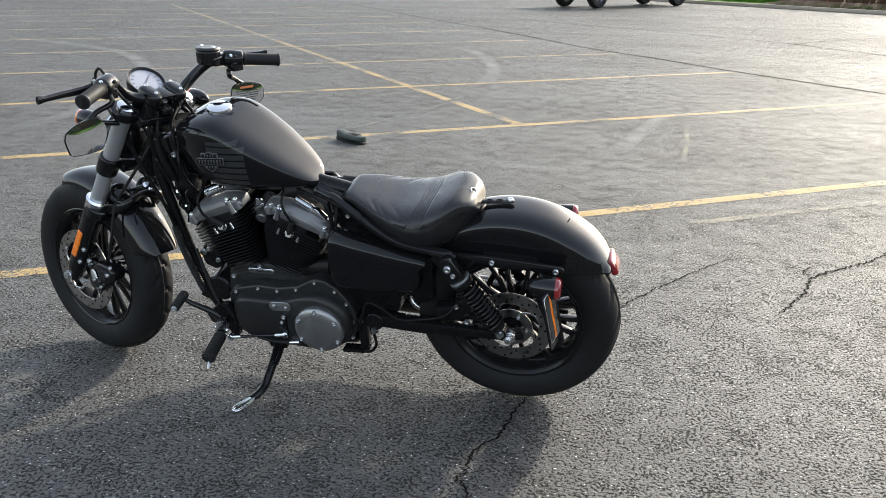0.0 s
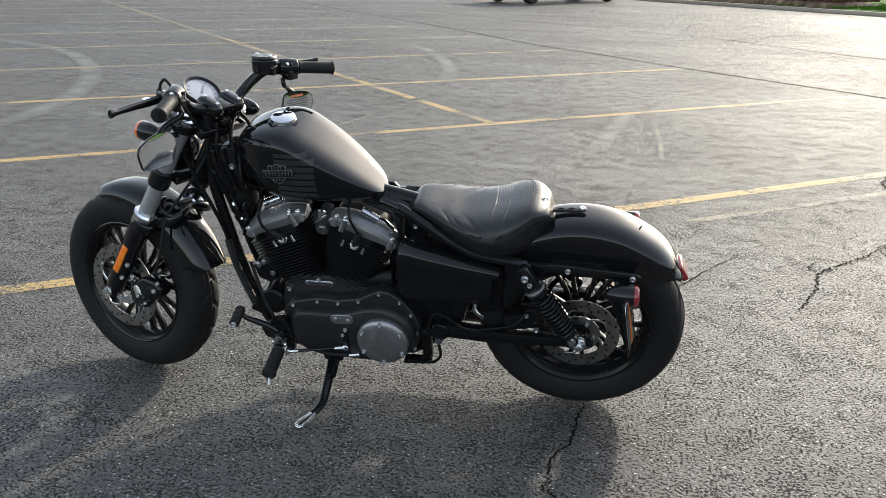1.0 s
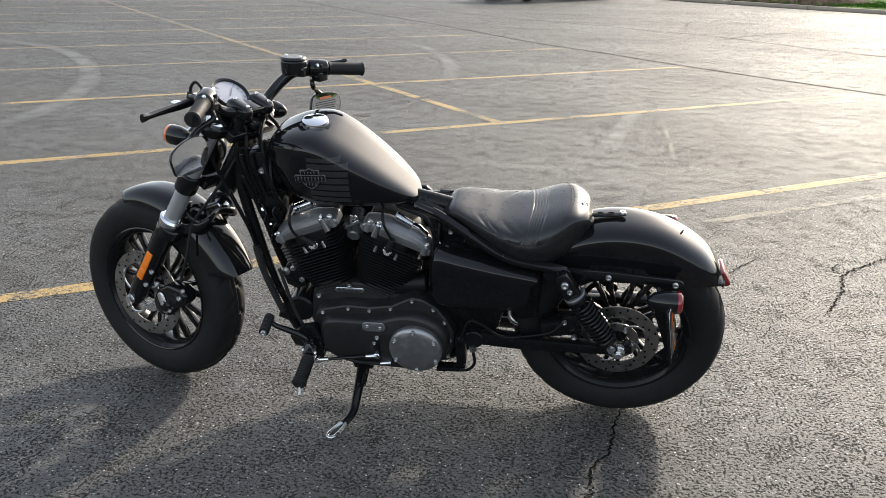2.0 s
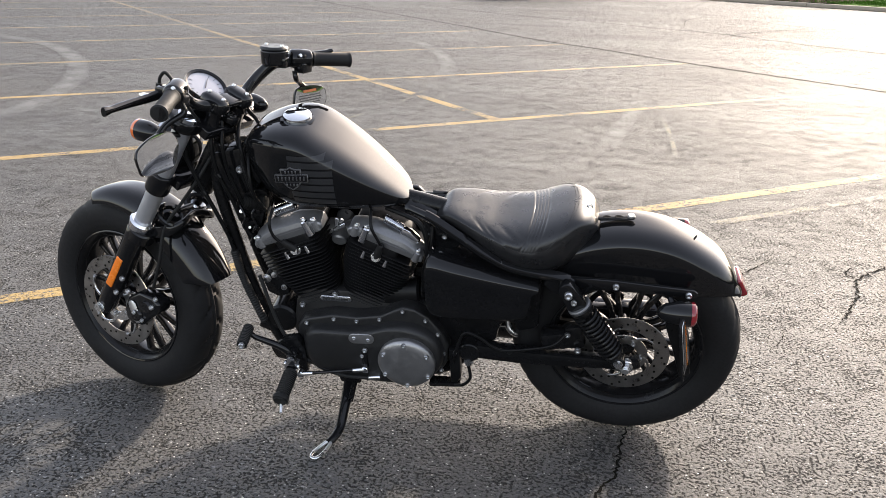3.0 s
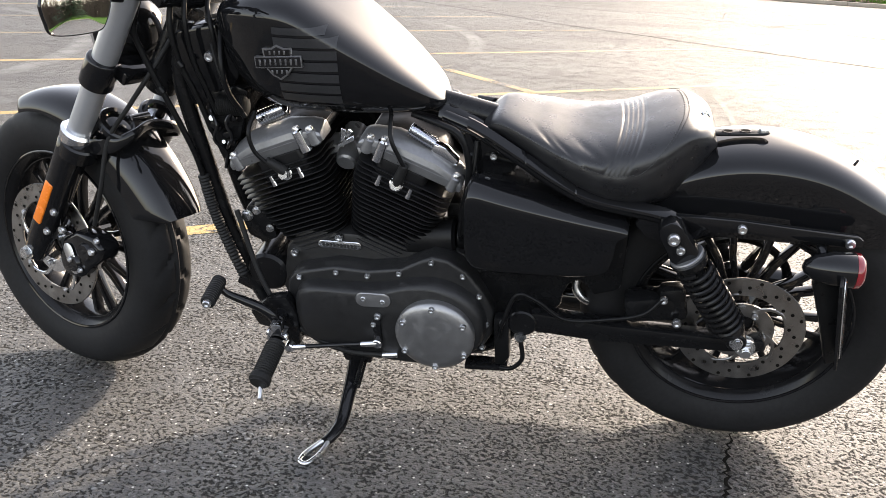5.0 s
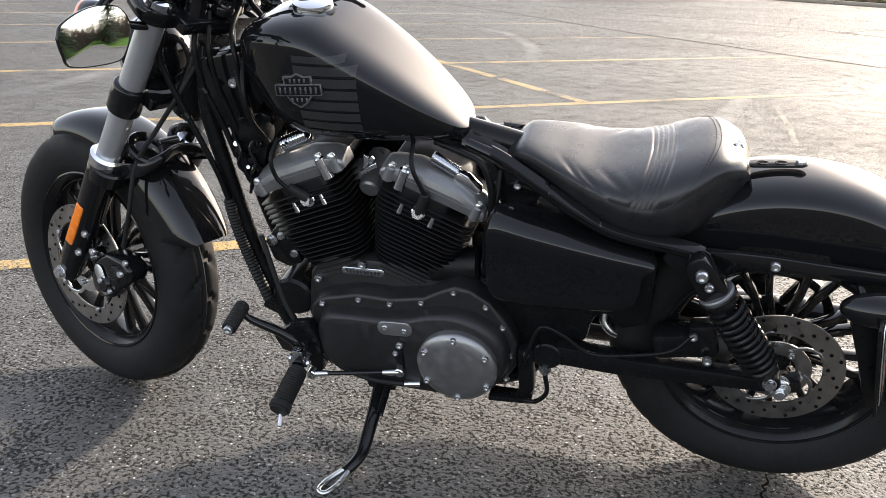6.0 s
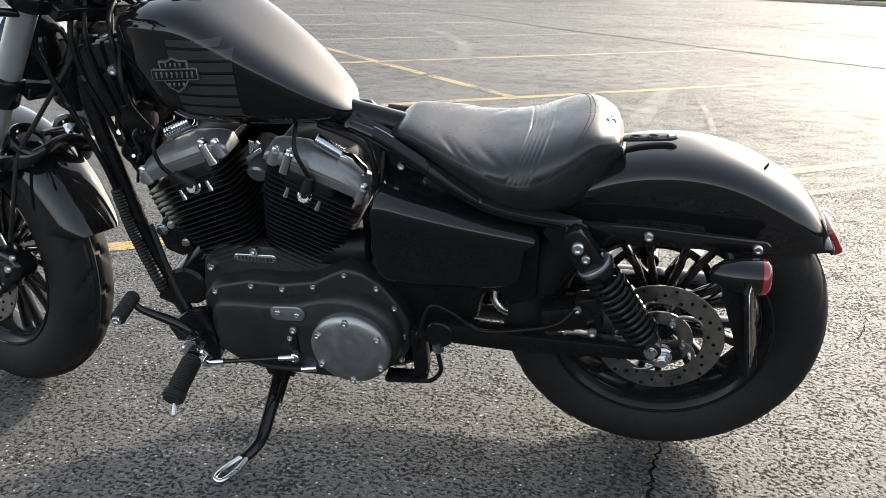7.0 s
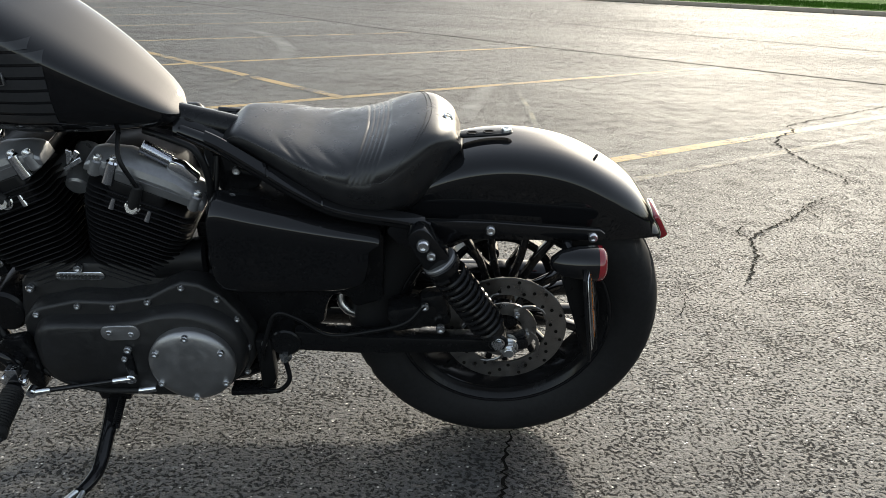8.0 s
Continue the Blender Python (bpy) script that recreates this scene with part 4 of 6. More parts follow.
for i in range(25):
    a = 100 + 66 * i / 24
    ca, sa = math.cos(radians(a)), math.sin(radians(a))
    rings.append([(REAR.x + r * ca, y, REAR.z + r * sa) for y, r in ((-0.085, 0.325), (-0.085, 0.345), (0.085, 0.345), (0.085, 0.325))])
loft(bm, rings)
part("inner_fender", bm, CHASSIS, bike)

# engine
CRANK = Vector((-0.80, 0.0, 0.277))


def engine_frame(tilt):
    """A pose with z along one cylinder's axis, from the crank."""
    return Matrix.Translation(CRANK) @ Matrix.Rotation(radians(tilt), 4, "Y")


def slab(bm, cx, cy, z0, z1, hx, hy, r, n=5):
    """A rounded rectangular plate."""
    def outline(h0, h1, rr):
        pts = []
        for sx, sy, a0 in ((1, 1, 0), (-1, 1, 90), (-1, -1, 180), (1, -1, 270)):
            for k in range(n + 1):
                a = radians(a0 + 90 * k / n)
                pts.append((cx + sx * (h0 - rr) + rr * math.cos(a), cy + sy * (h1 - rr) + rr * math.sin(a)))
        return pts
    e = min(0.0012, (z1 - z0) / 3)
    rings = []
    for z, k in ((z0, e), (z0 + e, 0), (z1 - e, 0), (z1, e)):
        rings.append([(x, y, z) for x, y in outline(hx - k, hy - k, r)])
    loft(bm, rings)


for tilt, front in ((-22.5, True), (22.5, False)):
    m = engine_frame(tilt)
    shift = 0.010 if front else -0.004
    bm = BM()
    slab(bm, 0, 0, 0.10, 0.372, 0.060, 0.066, 0.03)
    cyl = part("cylinder", bm, FINS, bike, "black air-cooled engine cylinder with thin fins", m)
    for k in range(20):
        z = 0.150 + 0.0108 * k
        u = k / 16
        hx = 0.064 + 0.034 * min(1, u * 1.2)
        hy = 0.082 + 0.022 * min(1, u * 1.2)
        bm = BM()
        slab(bm, shift * u, -0.002, z, z + 0.0024, hx, hy, 0.035 if k < 15 else 0.02)
        part("cooling_fin", bm, FINS, cyl)
    plug = 0.026 if front else -0.016
    bm = BM()
    slab(bm, plug, 0, 0.318, 0.378, 0.052, 0.100, 0.012)
    ease(bm, 0.003, 1)
    part("cylinder_head", bm, FINS, cyl)
    s = 1 if front else -1
    off = 0.026 if front else -0.006
    bm = BM()
    rings = []
    for x, f in ((-0.106, 0.45), (-0.100, 0.58), (-0.088, 0.72), (-0.045, 1.0), (0.045, 1.0), (0.088, 0.72), (0.100, 0.58), (0.106, 0.45)):
        rings.append([(off + x, y, 0.378 + (z - 0.378) * f) for y, z in ((-0.100, 0.378), (-0.102, 0.402), (-0.098, 0.413), (-0.090, 0.420), (-0.064, 0.430), (-0.054, 0.431), (-0.048, 0.426), (-0.048, 0.378))])
    loft(bm, rings)
    ease(bm, 0.0025, 2)
    part("rocker_cover", bm, GREYCOVER, cyl, "satin grey cast rocker cover", angle=24)
    # top of the grey cover coloured black for the shade under the tank
    bm = BM()
    prism(bm, [(off + x, z) for x, z in ((-0.100, 0.380), (-0.098, 0.396), (-0.045, 0.424), (0.045, 0.424), (0.098, 0.396), (0.100, 0.380))], -0.047, 0.075)
    ease(bm, 0.006, 2)
    part("rocker_top_shaded", bm, FINS, cyl)
    bm = BM()
    prism(bm, [(off + x, z) for x, z in ((-0.097, 0.3945), (-0.097, 0.3960), (0.097, 0.3960), (0.097, 0.3945))], -0.1030, 0.060)
    part("cover_joint", bm, GREYCOVER, cyl)
    for x in (-0.088, s * 0.062 if front else -0.062, 0.088):
        tall = abs(x) < 0.07
        bm = BM()
        rod(bm, (off + x, -0.096, 0.366 if tall else 0.374), (off + x, -0.096, 0.414 if tall else 0.406), 0.012 if tall else 0.011, 0.011 if tall else 0.010, 20, 0.003)
        part("boss", bm, CHROME if tall else GREYCOVER, cyl)
        bolt(cyl, (off + x, -0.096, 0.413 if tall else 0.405), (0, 0, 1), 0.0075)
    # spark plug and head studs
    bolt(cyl, (plug, -0.101, 0.340), (0, -1, 0.35), 0.011, me=HEX_ME, name="spark_plug", tall=1.4)
    for x in (-0.034, 0.030):
        bm = BM()
        rod(bm, (plug + x, -0.102, 0.322), (plug + x, -0.102, 0.346), 0.0062, 0.0040, 14, 0.001)
        part("stud", bm, CHROME, cyl)

# crankcase, primary cover
bm = BM()
prism(bm, [(-0.935, 0.415), (-0.90, 0.465), (-0.70, 0.465), (-0.60, 0.46), (-0.50, 0.42), (-0.455, 0.36), (-0.455, 0.25), (-0.52, 0.185), (-0.70, 0.165), (-0.86, 0.175), (-0.93, 0.23), (-0.955, 0.32)], -0.085, 0.11)
ease(bm, 0.012)
case = part("crankcase", bm, CRINKLE, bike, "black wrinkle-finish engine crankcase")
PRIM = [(-0.920, 0.365), (-0.905, 0.385), (-0.885, 0.393), (-0.816, 0.411), (-0.746, 0.409), (-0.676, 0.422), (-0.640, 0.444), (-0.613, 0.457), (-0.580, 0.452), (-0.545, 0.430), (-0.512, 0.386), (-0.488, 0.340), (-0.490, 0.285), (-0.515, 0.235), (-0.56, 0.208), (-0.70, 0.194), (-0.811, 0.198), (-0.88, 0.222), (-0.915, 0.262), (-0.926, 0.31)]
bm = BM()
prism(bm, PRIM, -0.080, -0.132)
ease(bm, 0.007, 3)
primary = part("primary_cover", bm, CRINKLE, bike, "black wrinkle-finish primary chain cover")


def blend(outline, center, f):
    return [(center[0] + (x - center[0]) * f, center[1] + (z - center[1]) * f) for x, z in outline]


BULGE = [(-0.905, 0.335), (-0.890, 0.365), (-0.855, 0.380), (-0.76, 0.383), (-0.70, 0.392), (-0.655, 0.407), (-0.60, 0.412), (-0.548, 0.395), (-0.512, 0.358), (-0.500, 0.31), (-0.512, 0.262), (-0.545, 0.224), (-0.60, 0.207), (-0.70, 0.206), (-0.80, 0.208), (-0.865, 0.228), (-0.902, 0.27)]
bm = BM()
mid = (-0.70, 0.30)
rings = []
for f, y in ((1.0, -0.128), (0.985, -0.145), (0.965, -0.156), (0.93, -0.163), (0.88, -0.166)):
    rings.append([(x, y, z) for x, z in [p[:2] for p in blend(BULGE, mid, f)]])
fine = []
for ring in rings:
    run = spline(list(ring) + [ring[0]], 4)[:-1]
    fine.append([tuple(p) for p in run])
loft(bm, fine)
part("primary_bulge", bm, CRINKLE, primary, angle=60)
DERBY_AT = Vector((-0.600, -0.160, 0.302))
bm = BM()
lathe(bm, [(0, 0.034), (0.055, 0.0325), (0.070, 0.029), (0.0785, 0.024), (0.081, 0.019), (0.080, 0.010), (0.080, -0.006), (0, -0.006)], 64)
bmesh.ops.rotate(bm, verts=bm.verts, matrix=Matrix.Rotation(radians(180), 3, "X"))
part("derby_cover", bm, DERBY, primary, "round charcoal metal clutch cover", Matrix.Translation(DERBY_AT))
for k in range(6):
    a = radians(92 + 60 * k)
    bolt(primary, DERBY_AT + Vector((0.0705 * math.cos(a), -0.027, 0.0705 * math.sin(a))), LEFT, 0.0068)
bm = BM()
slab(bm, 0, 0, 0, 0.005, 0.036, 0.0165, 0.015)
part("inspection_plate", bm, DERBY, primary, "satin grey inspection plate", facing((-0.727, -0.1645, 0.366), LEFT, radians(4)))
for dx in (-0.020, 0.020):
    bolt(primary, (-0.727 + dx, -0.1695, 0.366 - dx * 0.07), LEFT, 0.0055, tall=0.5)
for k, (x, z) in enumerate([(-0.893, 0.379), (-0.812, 0.400), (-0.746, 0.399), (-0.680, 0.412), (-0.613, 0.446), (-0.550, 0.421), (-0.517, 0.377), (-0.502, 0.31), (-0.510, 0.25), (-0.905, 0.30), (-0.885, 0.235), (-0.70, 0.200)]):
    bolt(primary, (x, -0.131, z), LEFT, 0.0062)
bolt(case, (-0.815, -0.086, 0.456), LEFT, 0.0085)
bolt(case, (-0.915, -0.086, 0.408), LEFT, 0.0085)
bm = BM()
slab(bm, 0, 0, 0, 0.003, 0.046, 0.0088, 0.0086)
part("serial_plate", bm, STEEL, case, "small grey plate with raised marks", facing((-0.815, -0.0865, 0.437), LEFT, radians(2)))
for k in range(10):
    bm = BM()
    block(bm, (-0.849 + 0.0075 * k, -0.0902, 0.437), (0.0045, 0.0012, 0.0085))
    part("raised_mark", bm, INK, case)

# front fork (all in the steered frame)
TOPF, LOWF = Vector((-1.112, 0, 0.956)), Vector((-1.502, 0, 0.318))
FD = (LOWF - TOPF).normalized()


def fork_at(s, y):
    """A point at a distance s down the fork leg."""
    return TOPF + FD * s + Vector((0, y, 0))


for side in (-1, 1):
    y = side * 0.105
    bm = BM()
    rod(bm, fork_at(0.012, y), fork_at(0.44, y), 0.0246, 0.0246, 32)
    leg = part("fork_leg", bm, TUBE, bike, "grey fork tube with black lower leg", STEER)
    bm = BM()
    sweep(bm, [fork_at(s, y) for s in (0.395, 0.40, 0.44, 0.60, 0.69, 0.735, 0.755)], [0.031, 0.0345, 0.034, 0.032, 0.031, 0.027, 0.020], 28)
    part("lower_leg", bm, BLACK, leg)
    bm = BM()
    sweep(bm, [fork_at(s, y) for s in (0.372, 0.378, 0.396, 0.402)], [0.031, 0.0365, 0.0365, 0.034], 32)
    part("chrome_collar", bm, CHROME, leg, "bright chrome collar")
    bm = BM()
    sweep(bm, [fork_at(s, y) for s in (-0.010, -0.006, 0.008, 0.014)], [0.022, 0.0275, 0.0285, 0.0285], 28)
    part("fork_cap", bm, CHROME, leg, "chrome fork cap")
    bm = BM()
    slab(bm, 0, 0, -0.004, 0.006, 0.0115, 0.058, 0.004)
    mm = Matrix((FD.cross(Vector((0, 1, 0))), FD, Vector((0, side, 0)))).transposed().to_4x4()
    part("reflector", bm, ORANGE, leg, "amber side reflector", Matrix.Translation(fork_at(0.575, side * 0.133)) @ mm)
    bolt(leg, fork_at(0.735, y) + Vector((0.0, side * 0.026, 0)), Vector((0, side, 0)), 0.013, me=HEX_ME, name="axle_nut")
for s0, s1, name in ((0.005, 0.035, "upper_clamp"), (0.193, 0.258, "lower_clamp")):
    bm = BM()
    for side in (-1, 1):
        rod(bm, fork_at(s0, side * 0.105), fork_at(s1, side * 0.105), 0.0335, 0.0335, 32, 0.004)
    a, b = fork_at(s0, 0), fork_at(s1, 0)
    mid = (a + b) / 2 + Vector((0.030, 0, -0.018))
    block(bm, mid if s0 < 0.1 else fork_at(s0 + 0.022, 0) + Vector((0.020, 0, -0.008)), (0.055, 0.18, 0.026), Matrix.Rotation(RAKE, 4, "Y"))
    ease(bm, 0.006)
    part(name, bm, BLACK, bike, "black fork clamp", STEER)

bm = BM()
outline = [(-0.045, -0.135), (0.000, -0.142), (0.026, -0.118), (0.034, -0.070), (0.060, -0.030), (0.064, 0.0), (0.060, 0.030), (0.034, 0.070), (0.026, 0.118), (0.0, 0.142), (-0.045, 0.135), (-0.060, 0.0)]
run = [tuple(p) for p in spline([(x, y) for x, y in outline + outline[:1]], 5)[:-1]]
loft(bm, [[(x * f, y * f, z) for x, y in run] for f, z in ((0.96, -0.016), (1.0, -0.010), (1.0, 0.006), (0.975, 0.012), (0.90, 0.014))])
part("top_clamp_plate", bm, BLACK, bike, "smooth black upper fork clamp plate", STEER @ Matrix.Translation(fork_at(0.024, 0) + Vector((0.004, 0, 0.0))) @ Matrix.Rotation(RAKE, 4, "Y"), angle=50)

# fork brace, caliper, front brake hose
bm = BM()
for side in (-1, 1):
    rod(bm, fork_at(0.390, side * 0.101) + Vector((0.004, 0, -0.012)), fork_at(0.43, side * 0.101) + Vector((0.004, 0, -0.012)), 0.041, 0.039, 28, 0.004)
    rings = []
    for q in range(33):
        a = 2 * math.pi * q / 32
        ca, sa = math.cos(a), math.sin(a)
        ring = []
        for f, up in ((0.027, -0.006), (0.027, 0.004), (0.030, 0.007), (0.041, 0.007), (0.045, 0.003), (0.045, -0.006)):
            ring.append((-1.252 + 0.80 * f * ca + 0.6 * up, side * (0.053 + f * 0.98 * sa), 0.646 - 0.60 * f * ca + 0.8 * up))
        rings.append(ring)
    loft(bm, rings, cap=False)
    rod(bm, fork_at(0.415, side * 0.101), (-1.272, side * 0.084, 0.655), 0.018, 0.010, 14)
bow = spline([(-1.285, -0.098, 0.602), (-1.236, -0.088, 0.612), (-1.214, -0.052, 0.630), (-1.222, 0.0, 0.642), (-1.214, 0.052, 0.630), (-1.236, 0.088, 0.612), (-1.285, 0.098, 0.602)], 7)
rows = []
for k, p in enumerate(bow):
    w = 0.010 + 0.007 * abs(2 * k / (len(bow) - 1) - 1)
    rows.append([Vector(p) + Vector((0.007 * math.cos(t), 0, w * math.sin(t))) for t in [2 * math.pi * q / 14 for q in range(14)]])
loft(bm, rows)
rod(bm, (-1.255, -0.024, 0.650), (-1.255, 0.024, 0.650), 0.010, 0.010, 12)
part("fork_brace", bm, BLACK, bike, "black cast fork brace with oval holes", STEER)
bm = BM()
prism(bm, [(-1.420, 0.335), (-1.400, 0.378), (-1.352, 0.405), (-1.300, 0.400), (-1.275, 0.380), (-1.285, 0.350), (-1.322, 0.325), (-1.352, 0.295), (-1.392, 0.288), (-1.415, 0.305)], -0.110, -0.055)
ease(bm, 0.010, 3)
for x, z, r in ((-1.325, 0.365, 0.023), (-1.368, 0.328, 0.023)):
    rod(bm, (x, -0.10, z), (x, -0.117, z), r, r * 0.85, 28, 0.003)
caliper = part("brake_caliper", bm, BLACK, bike, "black four-piston front brake caliper", STEER)
for p, r in (((-1.388, -0.112, 0.402), 0.009), ((-1.300, -0.112, 0.372), 0.008), ((-1.285, -0.108, 0.400), 0.007), ((-1.345, -0.112, 0.318), 0.006)):
    bolt(caliper, p, LEFT, r)
bm = BM()
slab(bm, 0, 0, 0, 0.002, 0.0150, 0.036, 0.0145)
slab(bm, 0, 0, 0.0015, 0.0028, 0.0120, 0.033, 0.0115)
part("caliper_badge", bm, STEEL, caliper, "oval outlined badge", facing((-1.372, -0.1125, 0.338), LEFT, radians(20)))
bolt(caliper, (-1.372, -0.114, 0.338), LEFT, 0.007)
hose = spline([(-1.07, 0.10, 1.02), (-1.10, 0.02, 0.90), (-1.14, -0.05, 0.78), (-1.19, -0.075, 0.70), (-1.245, -0.09, 0.62), (-1.262, -0.105, 0.52), (-1.30, -0.10, 0.43)], 8)
part("brake_hose", sweep(BM(), hose, 0.0048, 10), GRIP, bike, "thin black brake hose", STEER)
for p in (fork_at(0.66, -0.101), fork_at(0.60, -0.101)):
    bolt(caliper, p + Vector((0.030, -0.022, 0.0)), LEFT, 0.008)

# handlebar and its controls
BAR_R = [(-1.072, 0.0, 0.970), (-1.074, 0.045, 0.970), (-1.092, 0.085, 0.975), (-1.094, 0.115, 0.993), (-1.078, 0.145, 1.025), (-1.050, 0.172, 1.053), (-1.018, 0.210, 1.062), (-0.97, 0.275, 1.059), (-0.922, 0.342, 1.052)]
BAR_L = [(-1.072, 0.0, 0.970), (-1.074, -0.045, 0.970), (-1.092, -0.085, 0.975), (-1.096, -0.115, 0.990), (-1.086, -0.145, 1.014), (-1.062, -0.172, 1.034), (-1.038, -0.210, 1.040), (-1.00, -0.275, 1.030), (-0.962, -0.342, 1.020)]
bar = part("handlebar", sweep(BM(), spline(list(reversed(BAR_L))[:-1] + BAR_R, 8), 0.0155, 20), BLACK, bike, "low black handlebar", STEER_BAR)
for run, side in ((BAR_L, -1), (BAR_R, 1)):
    a, b = Vector(run[-1]), Vector(run[-3])
    d = (a - b).normalized()
    bm = BM()
    pts, rad = [], []
    n = 40
    for k in range(n + 1):
        u = k / n
        pts.append(a - d * 0.112 * (1 - u))
        base = 0.0185 + (0.002 if u > 0.93 or u < 0.05 else 0)
        rad.append(base - (0.0009 if (k % 2 and 0.08 < u < 0.9) else 0))
    rad[-1] = 0.017
    sweep(bm, pts, rad, 24)
    part("grip", bm, GRIP, bar, "black rubber grip")
    c = a - d * 0.145
    bm = BM()
    sweep(bm, [c - d * 0.032, c - d * 0.028, c - d * 0.005, c + d * 0.026, c + d * 0.031], [0.017, 0.025, 0.027, 0.025, 0.019], 24)
    block(bm, c + Vector((0.008, 0, -0.022)), (0.034, 0.040, 0.028))
    ease(bm, 0.007, 3)
    part("switch_housing", bm, BLACK, bar, "black switch housing")
    for k in range(3):
        bm = BM()
        block(bm, c + Vector((0.024, 0.012 - 0.012 * k, 0.010 - 0.012 * (k % 2))), (0.006, 0.009, 0.010))
        ease(bm, 0.002)
        part("switch_button", bm, GRIP, bar)
    bolt(bar, c + Vector((0.020, -0.028, 0.014)), (0.9, -0.2, 0.4), 0.005)
    # lever, pivoting ahead of the grip
    piv = c + Vector((-0.040, -side * 0.010, -0.006 if side < 0 else 0.004))
    bm = BM()
    block(bm, (piv + c) / 2 + Vector((-0.006, 0, 0.002)), (0.050, 0.038, 0.022))
    ease(bm, 0.006)
    part("lever_perch", bm, BLACK, bar)
    bm = BM()
    tip = Vector((-1.066, -0.402, 1.020)) if side < 0 else Vector((-1.005, 0.365, 1.066))
    run_l = spline([piv, piv.lerp(tip, 0.25) + Vector((-0.010, 0, -0.006)), piv.lerp(tip, 0.6) + Vector((-0.008, 0, -0.003)), tip], 8)
    rows = []
    for k, p in enumerate(run_l):
        u = k / (len(run_l) - 1)
        h = (0.0125 - 0.0045 * u + (0.003 if u > 0.92 else 0)) * (1.0 if side < 0 else 0.55)
        rows.append([Vector(p) + Vector((0.008 * ca, 0, h * sa)) for ca, sa in [(math.cos(t), math.sin(t)) for t in [2 * math.pi * q / 12 for q in range(12)]]])
    loft(bm, rows)
    part("lever", bm, BLACK, bar, "black blade lever")
bm = BM()
rod(bm, (-1.043, 0.158, 1.050), (-1.043, 0.158, 1.091), 0.035, 0.037, 40, 0.003)
block(bm, (-1.030, 0.170, 1.058), (0.050, 0.050, 0.026), Matrix.Rotation(radians(12), 4, "Z"))
ease(bm, 0.003, 2)
part("brake_reservoir", bm, BLACK, bar, "black brake fluid reservoir")
bm = BM()
rod(bm, (-1.043, 0.158, 1.0912), (-1.043, 0.158, 1.1005), 0.0385, 0.0375, 40, 0.003)
part("reservoir_lid", bm, CRINKLE, bar, "black round lid with two screws")
for dx in (-0.026, 0.026):
    bolt(bar, (-1.043 + dx, 0.158, 1.100), (0, 0, 1), 0.0045)
for side in (-1, 1):
    tilt_m = Matrix.Rotation(RAKE * 0.7, 4, "Y")
    bm = BM()
    rings = []
    for k in range(13):
        q = math.pi * k / 12
        f, h = math.sin(q) ** 0.45, -math.cos(q)
        ring = [(0.041 * f * math.copysign(abs(math.cos(t)) ** 0.7, math.cos(t)), 0.0245 * f * math.copysign(abs(math.sin(t)) ** 0.7, math.sin(t)), 0.0225 * h) for t in [2 * math.pi * n / 24 for n in range(24)]]
        rings.append([Vector((-1.076, side * 0.045, 0.976)) + tilt_m @ Vector(p) for p in ring])
    loft(bm, rings[1:-1])
    riser = part("bar_riser", bm, BLACK, bike, "rounded black handlebar clamp", STEER_BAR, angle=60)
    bm = BM()
    sweep(bm, [Vector((-1.076, side * 0.045, 0.964)), Vector((-1.086, side * 0.045, 0.930)), Vector((-1.094, side * 0.045, 0.912))], [0.019, 0.020, 0.024], 20)
    part("riser_post", bm, BLACK, riser)
    for dx in (-0.018, 0.018):
        bolt(riser, Vector((-1.076, side * 0.045, 0.976)) + tilt_m @ Vector((dx * 1.3, 0, 0.0190)), (0.35, 0, 0.93), 0.0058)
bm = BM()
block(bm, (-1.068, 0, 0.978), (0.050, 0.056, 0.014), Matrix.Rotation(RAKE * 0.7, 4, "Y"))
ease(bm, 0.006, 3)
part("riser_bridge", bm, BLACK, bike, "", STEER_BAR)
bm = BM()
lathe(bm, [(0, 0.004), (0.012, 0.004), (0.019, 0.003), (0.021, 0), (0.021, -0.012), (0, -0.012)], 32)
bmesh.ops.rotate(bm, verts=bm.verts, matrix=Matrix.Rotation(radians(90), 3, "X"))
ign = part("ignition_switch", bm, BLACK, bike, "black ignition switch with bright centre", STEER @ facing((-1.064, 0.002, 0.944), (0.5, 0, 0.86)))
bm = BM()
lathe(bm, [(0, 0.0062), (0.011, 0.006), (0.0115, 0.003), (0, 0.003)], 24)
bmesh.ops.rotate(bm, verts=bm.verts, matrix=Matrix.Rotation(radians(90), 3, "X"))
part("key_plate", bm, STEEL, ign)

# speedometer
GN = Vector((0.60, -0.10, 0.79)).normalized()
GAUGE = STEER @ facing((-1.147, 0.0, 1.010), GN) @ Matrix.Scale(1.13, 4)
bm = BM()
lathe(bm, [(0, -0.045), (0.030, -0.045), (0.043, -0.034), (0.049, -0.012), (0.0505, 0.004), (0.049, 0.008), (0.044, 0.006), (0.0435, 0.001), (0, 0.001)], 48)
bmesh.ops.rotate(bm, verts=bm.verts, matrix=Matrix.Rotation(radians(90), 3, "X"))
gauge = part("speedometer", bm, BLACK, bike, "round speedometer in black bezel, dial paled for reflected sky", GAUGE)
bm = BM()
lathe(bm, [(0, 0.0022), (0.0432, 0.0022), (0.0432, 0.0012), (0, 0.0012)], 48)
bmesh.ops.rotate(bm, verts=bm.verts, matrix=Matrix.Rotation(radians(90), 3, "X"))
part("dial", bm, DIAL, gauge, "dial paled as if reflecting the sky")
for k in range(13):
    a = radians(225 - 270 * k / 12)
    bm = BM()
    block(bm, (0.0365 * math.cos(a), 0.0365 * math.sin(a), 0.0026), (0.008, 0.0016, 0.0006), Matrix.Rotation(a, 4, "Z"))
    part("dial_mark", bm, MARK, gauge)
